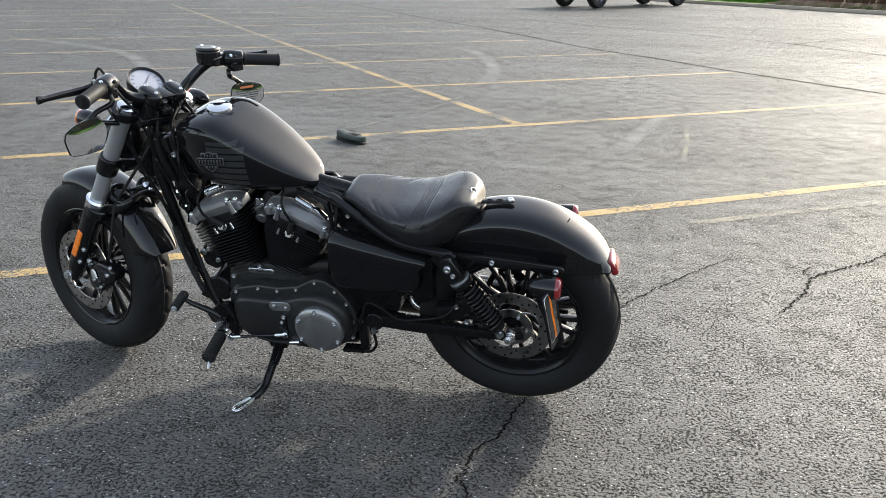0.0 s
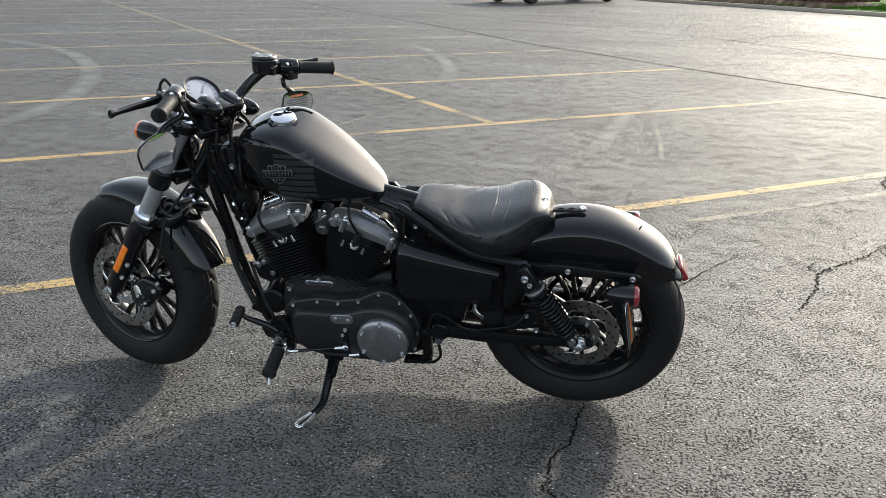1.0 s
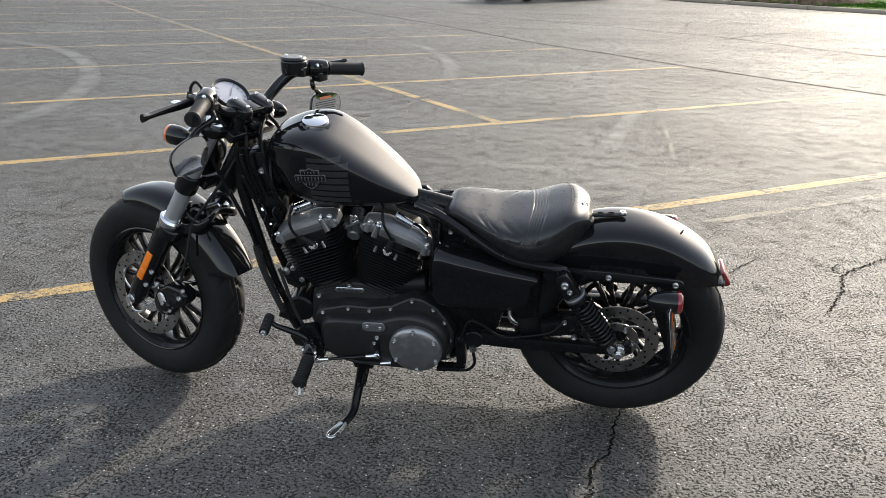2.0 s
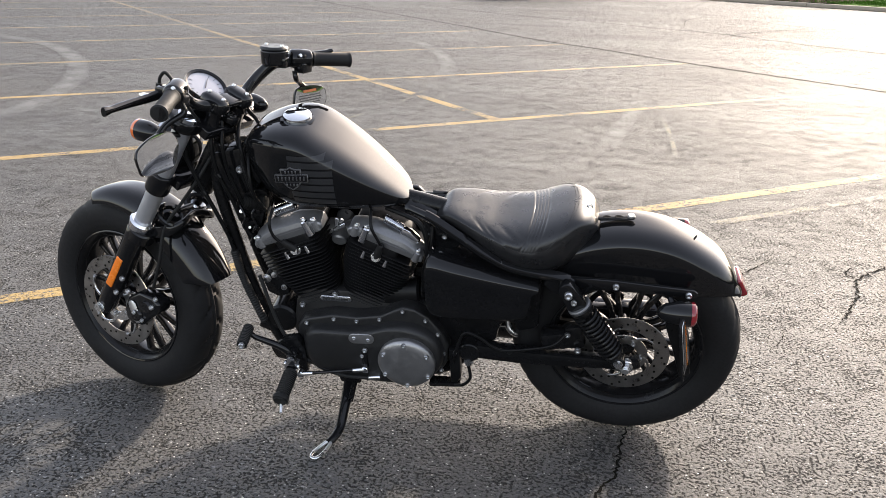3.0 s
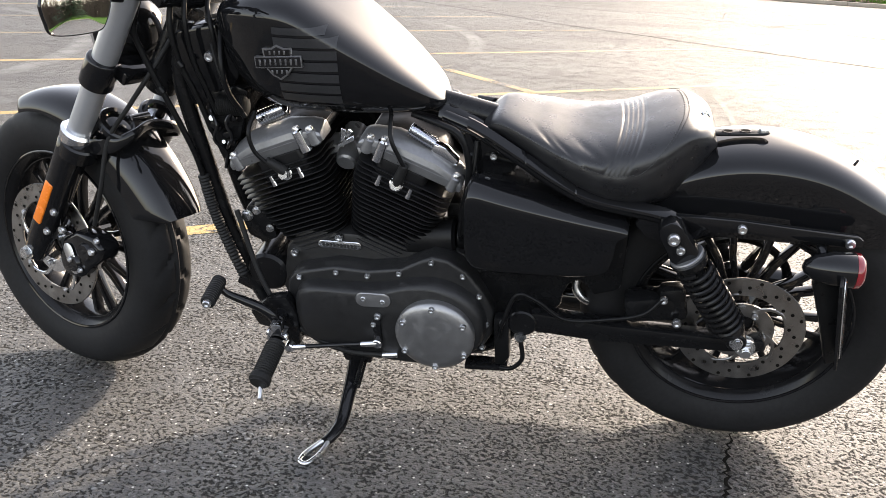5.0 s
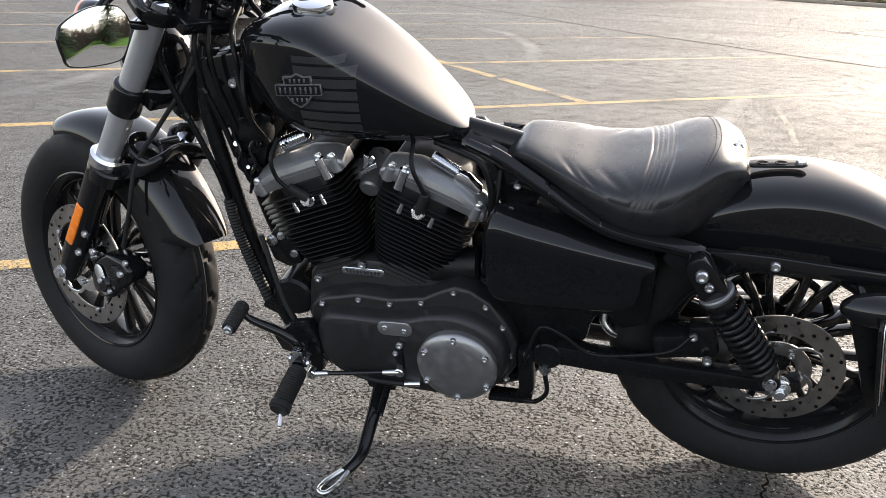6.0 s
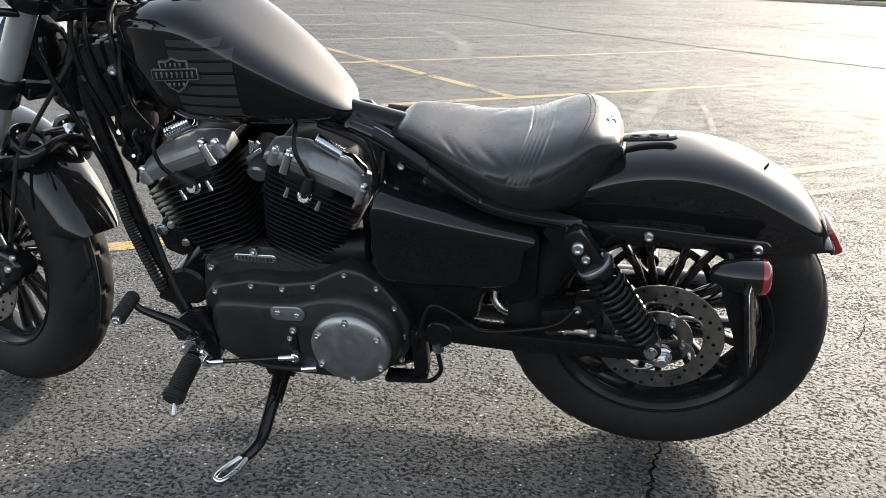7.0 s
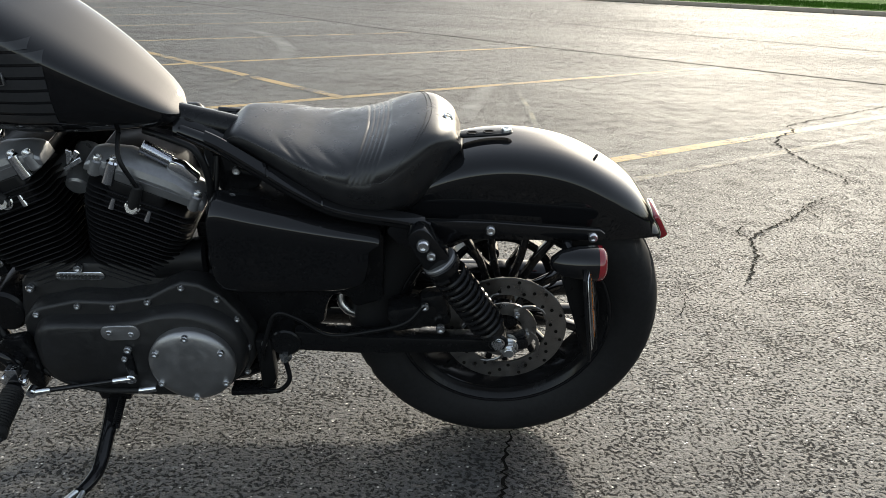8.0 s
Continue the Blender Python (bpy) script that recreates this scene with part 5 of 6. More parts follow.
bm = BM()
prism(bm, [(-0.006, -0.0012), (0.028, -0.0005), (0.028, 0.0005), (-0.006, 0.0012)], 0.003, 0.0042)
bmesh.ops.rotate(bm, verts=bm.verts, matrix=Matrix.Rotation(radians(90), 3, "X"))
part("needle", bm, MARK, gauge, "", Matrix.Rotation(radians(228), 4, "Z"))
bm = BM()
sweep(bm, spline([(-1.09, 0, 0.955), (-1.12, 0, 0.960), (-1.150, 0, 0.975)], 5), 0.012, 12)
part("gauge_bracket", bm, BLACK, bike, "", STEER)


# mirrors hang under the bar
def plate_pose(center, normal):
    n = Vector(normal).normalized()
    up = (Vector((0, 0, 1)) - n * n.z).normalized()
    side = up.cross(n)
    return Matrix.Translation(center) @ Matrix((side, up, n)).transposed().to_4x4()


def mirror(center, normal, outline, root):
    m = STEER_BAR @ plate_pose(center, normal)
    run = [tuple(p) for p in spline([(x, y) for x, y in outline + outline[:1]], 5)[:-1]]
    bm = BM()
    loft(bm, [[(x * f, y * f, z) for x, y in run] for f, z in ((0.45, -0.026), (0.80, -0.020), (0.96, -0.008), (1.025, -0.001), (1.025, 0.003), (1.0, 0.0042), (0.97, 0.0028))])
    shell = part("mirror", bm, BLACK, bike, "black hanging rear-view mirror with a tapered stalk", m, angle=60)
    bm = BM()
    rows = []
    for f in (0.02, 0.35, 0.7, 0.985):
        rows.append([bm.verts.new((x * f, y * f, 0.0048 - 0.0014 * f * f)) for x, y in run])
    bm.faces.new(rows[0])
    for a, b in zip(rows, rows[1:]):
        for i in range(len(run)):
            j = (i + 1) % len(run)
            bm.faces.new((a[i], a[j], b[j], b[i]))
    part("mirror_glass", bm, MIRROR, shell, "silvered mirror glass", angle=80)
    c = Vector(center)
    stalk = spline([Vector(root), Vector(root) + Vector((0.004, 0, -0.022)), c.lerp(Vector(root), 0.50) + Vector((-0.012, 0, 0.006)), c + Vector((-0.014, 0.004, 0.022))], 7)
    part("mirror_stalk", sweep(BM(), stalk, [0.0075] * (len(stalk) - 6) + [0.0075 + 0.0006 * k for k in range(6)], 14), BLACK, bike, "", STEER_BAR)
    return shell


mirror((-1.0097, -0.3116, 0.9135), (1.0, 0.0, 0.106), [(-0.065, 0.003), (-0.053, 0.023), (-0.005, 0.043), (0.045, 0.042), (0.064, 0.012), (0.047, -0.030), (0.022, -0.042), (-0.048, -0.041), (-0.061, -0.020)], (-1.010, -0.225, 1.015))
mir_r = mirror((-1.036, 0.30, 0.937), (0.983, -0.15, 0.102), [(-0.062, -0.010), (-0.047, 0.029), (0.0, 0.035), (0.051, 0.025), (0.065, 0.003), (0.056, -0.026), (0.015, -0.043), (-0.040, -0.036)], (-1.02, 0.215, 1.028))
for k, (w, y) in enumerate([(0.05, 0.020), (0.082, 0.008), (0.086, 0.001), (0.080, -0.006), (0.072, -0.013), (0.05, -0.020)]):
    bm = BM()
    block(bm, (0.0, y, 0.0052), (w, 0.007 if k == 0 else 0.0022, 0.0006))
    part("sticker_bar", bm, STICKER if k == 0 else INK, mir_r, "orange warning strip" if k == 0 else "")

# turn signals: black bullets with coloured lenses
def signal(at, axis, r, length, lens_mat, m, name, lens_label, stem):
    at, ax = Vector(at), Vector(axis).normalized()
    bm = BM()
    sweep(bm, [at + ax * s for s in (-length, -length * 0.96, -length * 0.75, -length * 0.4, 0, 0.002)], [r * 0.12, r * 0.35, r * 0.72, r * 0.95, r, r * 0.97], 32)
    body = part(name, bm, BLACK, bike, "black bullet turn signal", m, angle=60)
    bm = BM()
    sweep(bm, [at + ax * s for s in (0.001, 0.002, 0.010, 0.016, 0.0175)], [r * 0.90, r * 0.99, r * 0.97, r * 0.80, r * 0.3], 32)
    part("lens", bm, lens_mat, body, lens_label, angle=60)
    bm = BM()
    sweep(bm, spline([at - ax * length * 0.4, (at - ax * length * 0.4).lerp(Vector(stem), 0.5) + Vector((0, 0, -0.004)), Vector(stem)], 6), 0.008, 12)
    part("signal_stem", bm, BLACK, body)
    return body


AMBER = material("amber_lens", (0.75, 0.14, 0.02), 0.14, coat=0.8, grain=100, vary=0.15)
for side in (-1, 1):
    signal((-1.176, side * 0.200, 0.931), (-1, 0, 0.05), 0.028, 0.066, AMBER, STEER, "front_turn_signal", "amber lens", (-1.13, side * 0.12, 0.91))
for side in (-1, 1):
    signal((0.132, side * 0.172, 0.543 if side < 0 else 0.582), (1, 0, 0), 0.032, 0.080, RED, Matrix(), "rear_turn_signal", "red lens", (0.085, side * 0.125, 0.560))
bm = BM()
prism(bm, [(0.080, 0.525), (0.122, 0.520), (0.140, 0.470), (0.158, 0.350), (0.132, 0.335), (0.106, 0.42), (0.078, 0.50)], -0.176, -0.150)
ease(bm, 0.004)
holder = part("plate_bracket", bm, CABLE, bike, "black side-mounted plate bracket")
PLATE = Matrix.Translation((0.130, -0.200, 0.462)) @ Matrix.Rotation(radians(-9), 4, "Y") @ Matrix.Rotation(radians(-13), 4, "Z")
bm = BM()
block(bm, (0, 0, 0.010), (0.0025, 0.066, 0.150))
ease(bm, 0.0008, 1)
bm2 = BM()
block(bm2, (-0.005, 0, 0), (0.006, 0.072, 0.178))
ease(bm2, 0.001, 1)
part("plate_backing", bm2, RIM, holder, "", PLATE)
part("number_plate", bm, STEEL, holder, "narrow white plate with orange band", PLATE)
for y, w, mat in ((-0.0180, 0.022, INK), (-0.0005, 0.011, ORANGE), (0.0165, 0.020, DISC)):
    bm = BM()
    block(bm, (0.0022, y, 0.010), (0.0012, w, 0.138))
    part("plate_band", bm, mat, holder, "", PLATE)

# head lamp between the fork legs
bm = BM()
lathe(bm, [(0, -0.075), (0.03, -0.072), (0.058, -0.05), (0.070, -0.01), (0.074, 0.0), (0.074, 0.008), (0.068, 0.010), (0, 0.012)], 40)
bmesh.ops.rotate(bm, verts=bm.verts, matrix=Matrix.Rotation(radians(90), 3, "X"))
lamp = part("headlamp", bm, BLACK, bike, "small round black headlamp", STEER @ facing((-1.275, 0, 0.835), (-1, 0, 0.05)))
bm = BM()
lathe(bm, [(0.066, 0.010), (0.0745, 0.004), (0.0745, 0.012), (0.066, 0.014)], 40, loop=True)
bmesh.ops.rotate(bm, verts=bm.verts, matrix=Matrix.Rotation(radians(90), 3, "X"))
part("headlamp_rim", bm, CHROME, lamp)

# rear fender fittings
bm = BM()
slab(bm, 0, 0, 0, 0.004, 0.050, 0.013, 0.012)
part("seat_bracket", bm, CABLE, rear_fender, "black seat tab with two oval slots", Matrix.Translation((-0.062, 0, 0.705)) @ Matrix.Rotation(radians(-5), 4, "Y"))
for x in (-0.085, -0.055):
    bm = BM()
    lathe(bm, [(0.0062, 0.0), (0.0078, 0.0), (0.0078, 0.0012), (0.0062, 0.0012)], 24, loop=True)
    bmesh.ops.rotate(bm, verts=bm.verts, matrix=Matrix.Rotation(radians(90), 3, "X"))
    # dark oval laid on the tab as the shade within its slot
    slot_shade = BM()
    prism(slot_shade, [(0.0075 * math.cos(q * math.pi / 10), 0.0048 * math.sin(q * math.pi / 10)) for q in range(20)], -0.0004, 0.0009)
    bmesh.ops.rotate(slot_shade, verts=slot_shade.verts, matrix=Matrix.Rotation(radians(90), 3, "X"))
    part("slot_shade", slot_shade, CRACK, rear_fender, "", Matrix.Translation((x, 0, 0.7090 + 0.09 * (x + 0.062))))
    part("slot_rim", bm, CHASSIS, rear_fender, "", Matrix.Translation((x, 0, 0.7092 + 0.09 * (x + 0.062))) @ Matrix.Diagonal((1.4, 0.9, 1, 1)))
bolt(rear_fender, (-0.024, 0, 0.709), (0.05, 0, 1), 0.0095)
bolt(rear_fender, (0.145, 0, REAR.z + 0.337), (0.42, 0, 0.9), 0.0050, name="grommet", me=mesh_of("grommet", lathe(BM(), [(0, 0.5), (0.8, 0.4), (1.1, 0)], 20), GRIP))
bm = BM()
block(bm, (0.2725, 0, 0.537), (0.020, 0.074, 0.054), Matrix.Rotation(radians(-30), 4, "Y"))
ease(bm, 0.007, 3)
part("tail_lamp", bm, RED, rear_fender, "small red tail lamp")
bm = BM()
sweep(bm, [Vector((0.0085 * math.cos(a), 0.0085 * math.sin(a), 0)) for a in [radians(-40 + 260 * q / 24) for q in range(25)]], 0.0016, 8)
part("seat_badge", bm, STEEL, seat, "small open metal ring set in the seat", facing((-0.129, -0.010, 0.7425), (0.55, -0.15, 0.80), radians(140)))

# belt drive on the far side
bm = BM()
lathe(bm, [(0.100, 0.080), (0.112, 0.075), (0.118, 0.078), (0.118, 0.105), (0.112, 0.108), (0.100, 0.102)], 80, loop=True)
lathe(bm, [(0.0, 0.075), (0.038, 0.075), (0.040, 0.080), (0.040, 0.100), (0.0, 0.102)], 40)
for k in range(5):
    a = 2 * math.pi * k / 5
    block(bm, (0.070 * math.cos(a), 0.092, 0.070 * math.sin(a)), (0.070, 0.012, 0.016), Matrix.Rotation(-a, 4, "Y"))
part("belt_pulley", bm, CHASSIS, rear_wheel, "black drive belt pulley")
bm = BM()
prism(bm, [(-0.52, 0.375), (-0.40, 0.40), (-0.24, 0.42), (-0.16, 0.418), (-0.16, 0.402), (-0.24, 0.40), (-0.42, 0.36)], 0.080, 0.105)
ease(bm, 0.004)
part("belt_guard", bm, CHASSIS, bike)

# exhaust on the far side
for z0, z1, x1 in ((0.160, 0.150, 0.12), (0.242, 0.240, 0.16)):
    pipe = spline([(-0.93, 0.16, 0.40), (-0.88, 0.20, 0.33), (-0.78, 0.215, z0 + 0.005), (-0.60, 0.218, z0), (x1, 0.220, z1)], 8)
    rad = []
    for p in pipe:
        rad.append(0.026 if p[0] < -0.60 else min(0.044, 0.026 + (p[0] + 0.60) * 0.35))
    rad[-1] = 0.036
    part("exhaust", sweep(BM(), pipe, rad, 28), BLACK, bike, "gloss black exhaust pipe and muffler")

# side stand
bm = BM()
leg_run = spline([(-0.783, -0.105, 0.190), (-0.791, -0.125, 0.156), (-0.790, -0.18, 0.128), (-0.789, -0.245, 0.103), (-0.795, -0.280, 0.097), (-0.806, -0.308, 0.096)], 6)
rows = []
for k, p in enumerate(leg_run):
    u = k / (len(leg_run) - 1)
    w, h = 0.0175 - 0.006 * u, 0.014 - 0.004 * u
    rows.append([Vector(p) + Vector((w * math.cos(t), 0.3 * h * math.sin(t), h * math.sin(t))) for t in [2 * math.pi * q / 14 for q in range(14)]])
loft(bm, rows)
stand = part("side_stand", bm, BLACK, bike, "black side stand with a worn metal foot loop")
foot = [(-0.800, -0.300, 0.096), (-0.804, -0.322, 0.094), (-0.810, -0.350, 0.098), (-0.822, -0.378, 0.104), (-0.838, -0.372, 0.103), (-0.836, -0.345, 0.097), (-0.824, -0.320, 0.094), (-0.810, -0.302, 0.096)]
part("foot_loop", sweep(BM(), spline(foot + foot[:1], 6)[:-1], 0.0052, 10), STEEL, stand, "scuffed bare metal foot loop")
bm = BM()
pts = []
for k in range(181):
    u = k / 180
    a = u * 2 * math.pi * 16
    p = Vector((-0.772, -0.12, 0.168)).lerp(Vector((-0.775, -0.175, 0.137)), u)
    pts.append(p + Vector((math.cos(a) * 0.0065, 0, math.sin(a) * 0.0065)))
part("stand_spring", sweep(bm, pts, 0.0016, 6), CHASSIS, stand)
bm = BM()
prism(bm, [(-0.83, 0.215), (-0.745, 0.215), (-0.755, 0.160), (-0.815, 0.160)], -0.125, -0.085)
ease(bm, 0.005)
part("stand_mount", bm, CHASSIS, bike)

# foot controls on the left
bm = BM()
prism(bm, [(-1.00, 0.300), (-0.955, 0.335), (-0.915, 0.345), (-0.895, 0.30), (-0.895, 0.225), (-0.915, 0.215), (-0.935, 0.255), (-0.985, 0.265)], -0.165, -0.135)
ease(bm, 0.006)
ctrl = part("foot_control_bracket", bm, CHASSIS, bike, "black forward control bracket")
bm = BM()
rod(bm, (-0.93, -0.12, 0.30), (-0.93, -0.19, 0.30), 0.016, 0.016, 20, 0.003)
part("control_pivot", bm, CHASSIS, ctrl)
p0, p1 = Vector((-0.924, -0.218, 0.268)), Vector((-0.931, -0.312, 0.238))
bm = BM()
pts, rad = [], []
for k in range(37):
    u = k / 36
    pts.append(p0.lerp(p1, u))
    rad.append((0.0205 if k % 2 else 0.0178) if 0.06 < u < 0.82 else (0.0225 if 0.82 <= u < 0.97 else 0.018))
sweep(bm, pts, rad, 24)
peg = part("foot_peg", bm, GRIP, bike, "black ribbed rubber foot peg")
bm = BM()
rod(bm, p1 + Vector((0.001, 0.010, -0.012)), p1 + Vector((0.006, -0.016, -0.026)), 0.0052, 0.0046, 12, 0.001)
part("feeler", bm, STEEL, peg, "bare steel peg feeler")
bm = BM()
block(bm, p0 + Vector((-0.002, 0.016, 0.012)), (0.034, 0.030, 0.030), Matrix.Rotation(radians(20), 4, "Y"))
rod(bm, p0 + Vector((-0.022, 0.010, 0.020)), p0 + Vector((0.022, 0.010, 0.010)), 0.009, 0.009, 16, 0.002)
block(bm, p0 + Vector((0.004, 0.006, 0.034)), (0.022, 0.018, 0.028))
ease(bm, 0.003)
part("peg_clevis", bm, CHROME, peg, "bright metal peg clevis")
arm_run = spline([(-0.930, -0.185, 0.290), (-0.938, -0.190, 0.316), (-0.961, -0.193, 0.336), (-0.995, -0.196, 0.352), (-1.025, -0.198, 0.366), (-1.041, -0.200, 0.384)], 6)
shift = part("shift_lever", sweep(BM(), arm_run, [0.0125 - 0.0055 * k / (len(arm_run) - 1) for k in range(len(arm_run))], 14), BLACK, bike, "black toe shift lever")
q0, q1 = Vector((-1.040, -0.192, 0.392)), Vector((-1.032, -0.268, 0.392))
bm = BM()
pts, rad = [], []
for k in range(25):
    u = k / 24
    pts.append(q0.lerp(q1, u))
    rad.append(0.0150 if k % 2 else 0.0135)
sweep(bm, pts, rad, 20)
part("shift_peg", bm, GRIP, shift, "ribbed rubber toe peg")
bolt(shift, q1, q1 - q0, 0.009)
a, b = Vector((-0.905, -0.200, 0.245)), Vector((-0.722, -0.175, 0.262))
d = (b - a).normalized()
linkage = part("shift_rod", rod(BM(), a, b, 0.0048, 0.0048, 12), BLACK, bike, "thin black shift rod with bright ends")
for p, s in ((a, 1), (b, -1)):
    bm = BM()
    rod(bm, p, p + d * s * 0.035, 0.0075, 0.0062, 14, 0.001)
    rod(bm, p + Vector((0, -0.006, 0)), p + Vector((0, 0.012, 0)), 0.0105, 0.0105, 18, 0.002)
    part("rod_end", bm, CHROME, linkage, "bright rod end joint")
bm = BM()
prism(bm, [(-0.732, 0.318), (-0.714, 0.320), (-0.712, 0.255), (-0.730, 0.252)], -0.172, -0.160)
ease(bm, 0.004)
part("shift_arm", bm, CHASSIS, bike)
bolt(linkage, (-0.718, -0.170, 0.330), LEFT, 0.0075)
bolt(linkage, (-0.728, -0.170, 0.308), LEFT, 0.006)
part("clutch_cable", sweep(BM(), spline([(-1.03, -0.09, 0.50), (-0.985, -0.12, 0.36), (-0.93, -0.145, 0.285), (-0.86, -0.16, 0.245), (-0.79, -0.17, 0.228), (-0.715, -0.17, 0.228)], 8), 0.0055, 10), GRIP, bike, "black clutch cable")
bm = BM()
rod(bm, (-0.715, -0.17, 0.228), (-0.682, -0.165, 0.230), 0.0068, 0.0068, 14, 0.001)
part("cable_end", bm, CHROME, bike, "bright cable end")

# engine dressing
bm = BM()
rod(bm, (-0.985, -0.085, 0.345), (-0.985, 0.03, 0.345), 0.046, 0.046, 40, 0.006)
part("oil_filter", bm, RIM, bike, "black oil filter canister")
bm = BM()
block(bm, (-1.035, -0.055, 0.305), (0.055, 0.045, 0.028), Matrix.Rotation(radians(25), 4, "Y"))
ease(bm, 0.005)
part("regulator", bm, CHASSIS, bike)
bm = BM()
rod(bm, (-0.86, 0.0, 0.615), (-0.745, 0.0, 0.615), 0.030, 0.030, 24, 0.003)
rod(bm, (-0.80, -0.050, 0.606), (-0.80, 0.04, 0.640), 0.021, 0.026, 24, 0.004)
intake = part("intake_manifold", bm, GREYCOVER, bike, "grey cast intake manifold between the cylinders")
for dy, ang in ((-0.055, 30), (-0.05, -20), (-0.045, 5)):
    bm = BM()
    prism(bm, [(-0.008, -0.004), (0.03, -0.005), (0.032, 0.005), (-0.008, 0.004)], -0.002, 0.002)
    ease(bm, 0.001, 1)
    part("clip", bm, STEEL, intake, "", Matrix.Translation((-0.800, dy - 0.010, 0.655)) @ Matrix.Rotation(radians(-60 + ang), 4, "Y"))
bm = BM()
rod(bm, (-0.842, -0.055, 0.600), (-0.868, -0.060, 0.592), 0.007, 0.007, 14, 0.001)
part("hose_nipple", bm, CHROME, intake)
for x0, z0, x1, z1, yy in ((-0.662, 0.702, -0.612, 0.672, -0.070), (-0.965, 0.694, -0.905, 0.722, -0.060)):
    bm = BM()
    pts, rad = [], []
    p, q = Vector((x0, yy, z0)), Vector((x1, yy, z1))
    for k in range(23):
        pts.append(p.lerp(q, k / 22))
        rad.append(0.0155 if k % 2 else 0.0105)
    sweep(bm, pts, rad, 20)
    part("ribbed_sleeve", bm, CHROME, bike, "bright ribbed metal sleeve")
bm = BM()
prism(bm, [(-0.615, 0.680), (-0.59, 0.672), (-0.565, 0.645), (-0.572, 0.632), (-0.60, 0.645), (-0.622, 0.662)], -0.085, -0.060)
ease(bm, 0.006)
part("breather_plate", bm, CHROME, bike)
WIRES = [
    ([(-0.961, -0.085, 0.72), (-0.966, -0.115, 0.690), (-0.958, -0.120, 0.655), (-0.938, -0.118, 0.630)], 0.0042),
    ([(-0.695, -0.07, 0.735), (-0.688, -0.112, 0.700), (-0.672, -0.116, 0.660), (-0.664, -0.114, 0.640)], 0.0042),
    ([(-0.66, -0.05, 0.722), (-0.60, -0.07, 0.712), (-0.565, -0.085, 0.702), (-0.548, -0.09, 0.66), (-0.548, -0.09, 0.60), (-0.560, -0.085, 0.54), (-0.565, -0.07, 0.46)], 0.0065),
    ([(-0.535, -0.06, 0.68), (-0.540, -0.085, 0.62), (-0.552, -0.092, 0.56), (-0.556, -0.085, 0.50), (-0.56, -0.06, 0.44)], 0.0055),
    ([(-1.08, 0.05, 0.935), (-1.075, 0.02, 0.90), (-1.05, -0.04, 0.84), (-1.02, -0.07, 0.76), (-0.99, -0.07, 0.70)], 0.0055),
    ([(-1.075, 0.10, 0.955), (-1.06, 0.08, 0.925), (-1.03, 0.06, 0.90), (-1.00, 0.02, 0.85)], 0.0055),
    ([(-1.03, -0.02, 0.87), (-1.012, -0.075, 0.86), (-1.004, -0.105, 0.82), (-0.998, -0.11, 0.77), (-0.985, -0.09, 0.72)], 0.0048),
    ([(-0.476, -0.150, 0.292), (-0.466, -0.152, 0.336), (-0.441, -0.150, 0.402), (-0.401, -0.148, 0.391), (-0.345, -0.145, 0.352), (-0.26, -0.145, 0.364), (-0.199, -0.145, 0.385), (-0.165, -0.135, 0.42)], 0.0042),
    ([(-0.43, -0.15, 0.29), (-0.425, -0.155, 0.25), (-0.445, -0.155, 0.222), (-0.47, -0.150, 0.215)], 0.0048),
]
for pts, r in WIRES:
    part("cable", sweep(BM(), spline(pts, 9), r, 10), CABLE, bike, "thin black cable")
bm = BM()
pts, rad = [], []
run = spline([(-1.101, -0.070, 0.565), (-1.090, -0.074, 0.49), (-1.068, -0.082, 0.42), (-1.036, -0.093, 0.34)], 22)
for k, p in enumerate(run):
    pts.append(p)
    rad.append(0.0125 if k % 2 else 0.0105)
part("conduit", sweep(bm, pts, rad, 14), GRIP, bike, "ribbed black wiring conduit")
for p, q in (((-0.940, -0.112, 0.632), (-0.905, -0.104, 0.606)), ((-0.664, -0.112, 0.645), (-0.684, -0.104, 0.598))):
    part("plug_cap", rod(BM(), p, q, 0.0085, 0.0115, 16, 0.002), GRIP, bike, "black spark plug cap")
bm = BM()
rod(bm, (-0.68, -0.05, 0.452), (-0.575, -0.05, 0.462), 0.040, 0.040, 32, 0.006)
rod(bm, (-0.575, -0.05, 0.462), (-0.55, -0.05, 0.464), 0.028, 0.026, 24, 0.004)
part("starter_motor", bm, FINS, bike, "black starter motor")
bm = BM()
block(bm, (-0.565, 0.02, 0.500), (0.075, 0.11, 0.06))
block(bm, (-0.600, 0.06, 0.620), (0.10, 0.08, 0.085))
ease(bm, 0.012)
part("electrics_box", bm, CHASSIS, bike)
bm = BM()
prism(bm, [(-0.486, 0.335), (-0.456, 0.340), (-0.452, 0.240), (-0.464, 0.218), (-0.482, 0.218)], -0.146, -0.120)
ease(bm, 0.004)
sb = part("rear_bracket", bm, CABLE, bike, "black bracket behind the primary cover")
bolt(sb, (-0.4375, -0.098, 0.340), LEFT, 0.010, me=HEX_ME, name="nut")
bolt(sb, (-0.432, -0.136, 0.292), LEFT, 0.010, me=HEX_ME, name="nut")
bolt(sb, (-0.468, -0.145, 0.330), LEFT, 0.006)
bm = BM()
prism(bm, [(-0.545, 0.212), (-0.480, 0.215), (-0.455, 0.222), (-0.458, 0.205), (-0.545, 0.198)], -0.150, -0.115)
ease(bm, 0.004)
part("lower_tab", bm, CHASSIS, bike)
bolt(case, (-0.503, -0.062, 0.654), LEFT, 0.0075)
bolt(case, (-0.506, -0.062, 0.606), LEFT, 0.0055)
bm = BM()
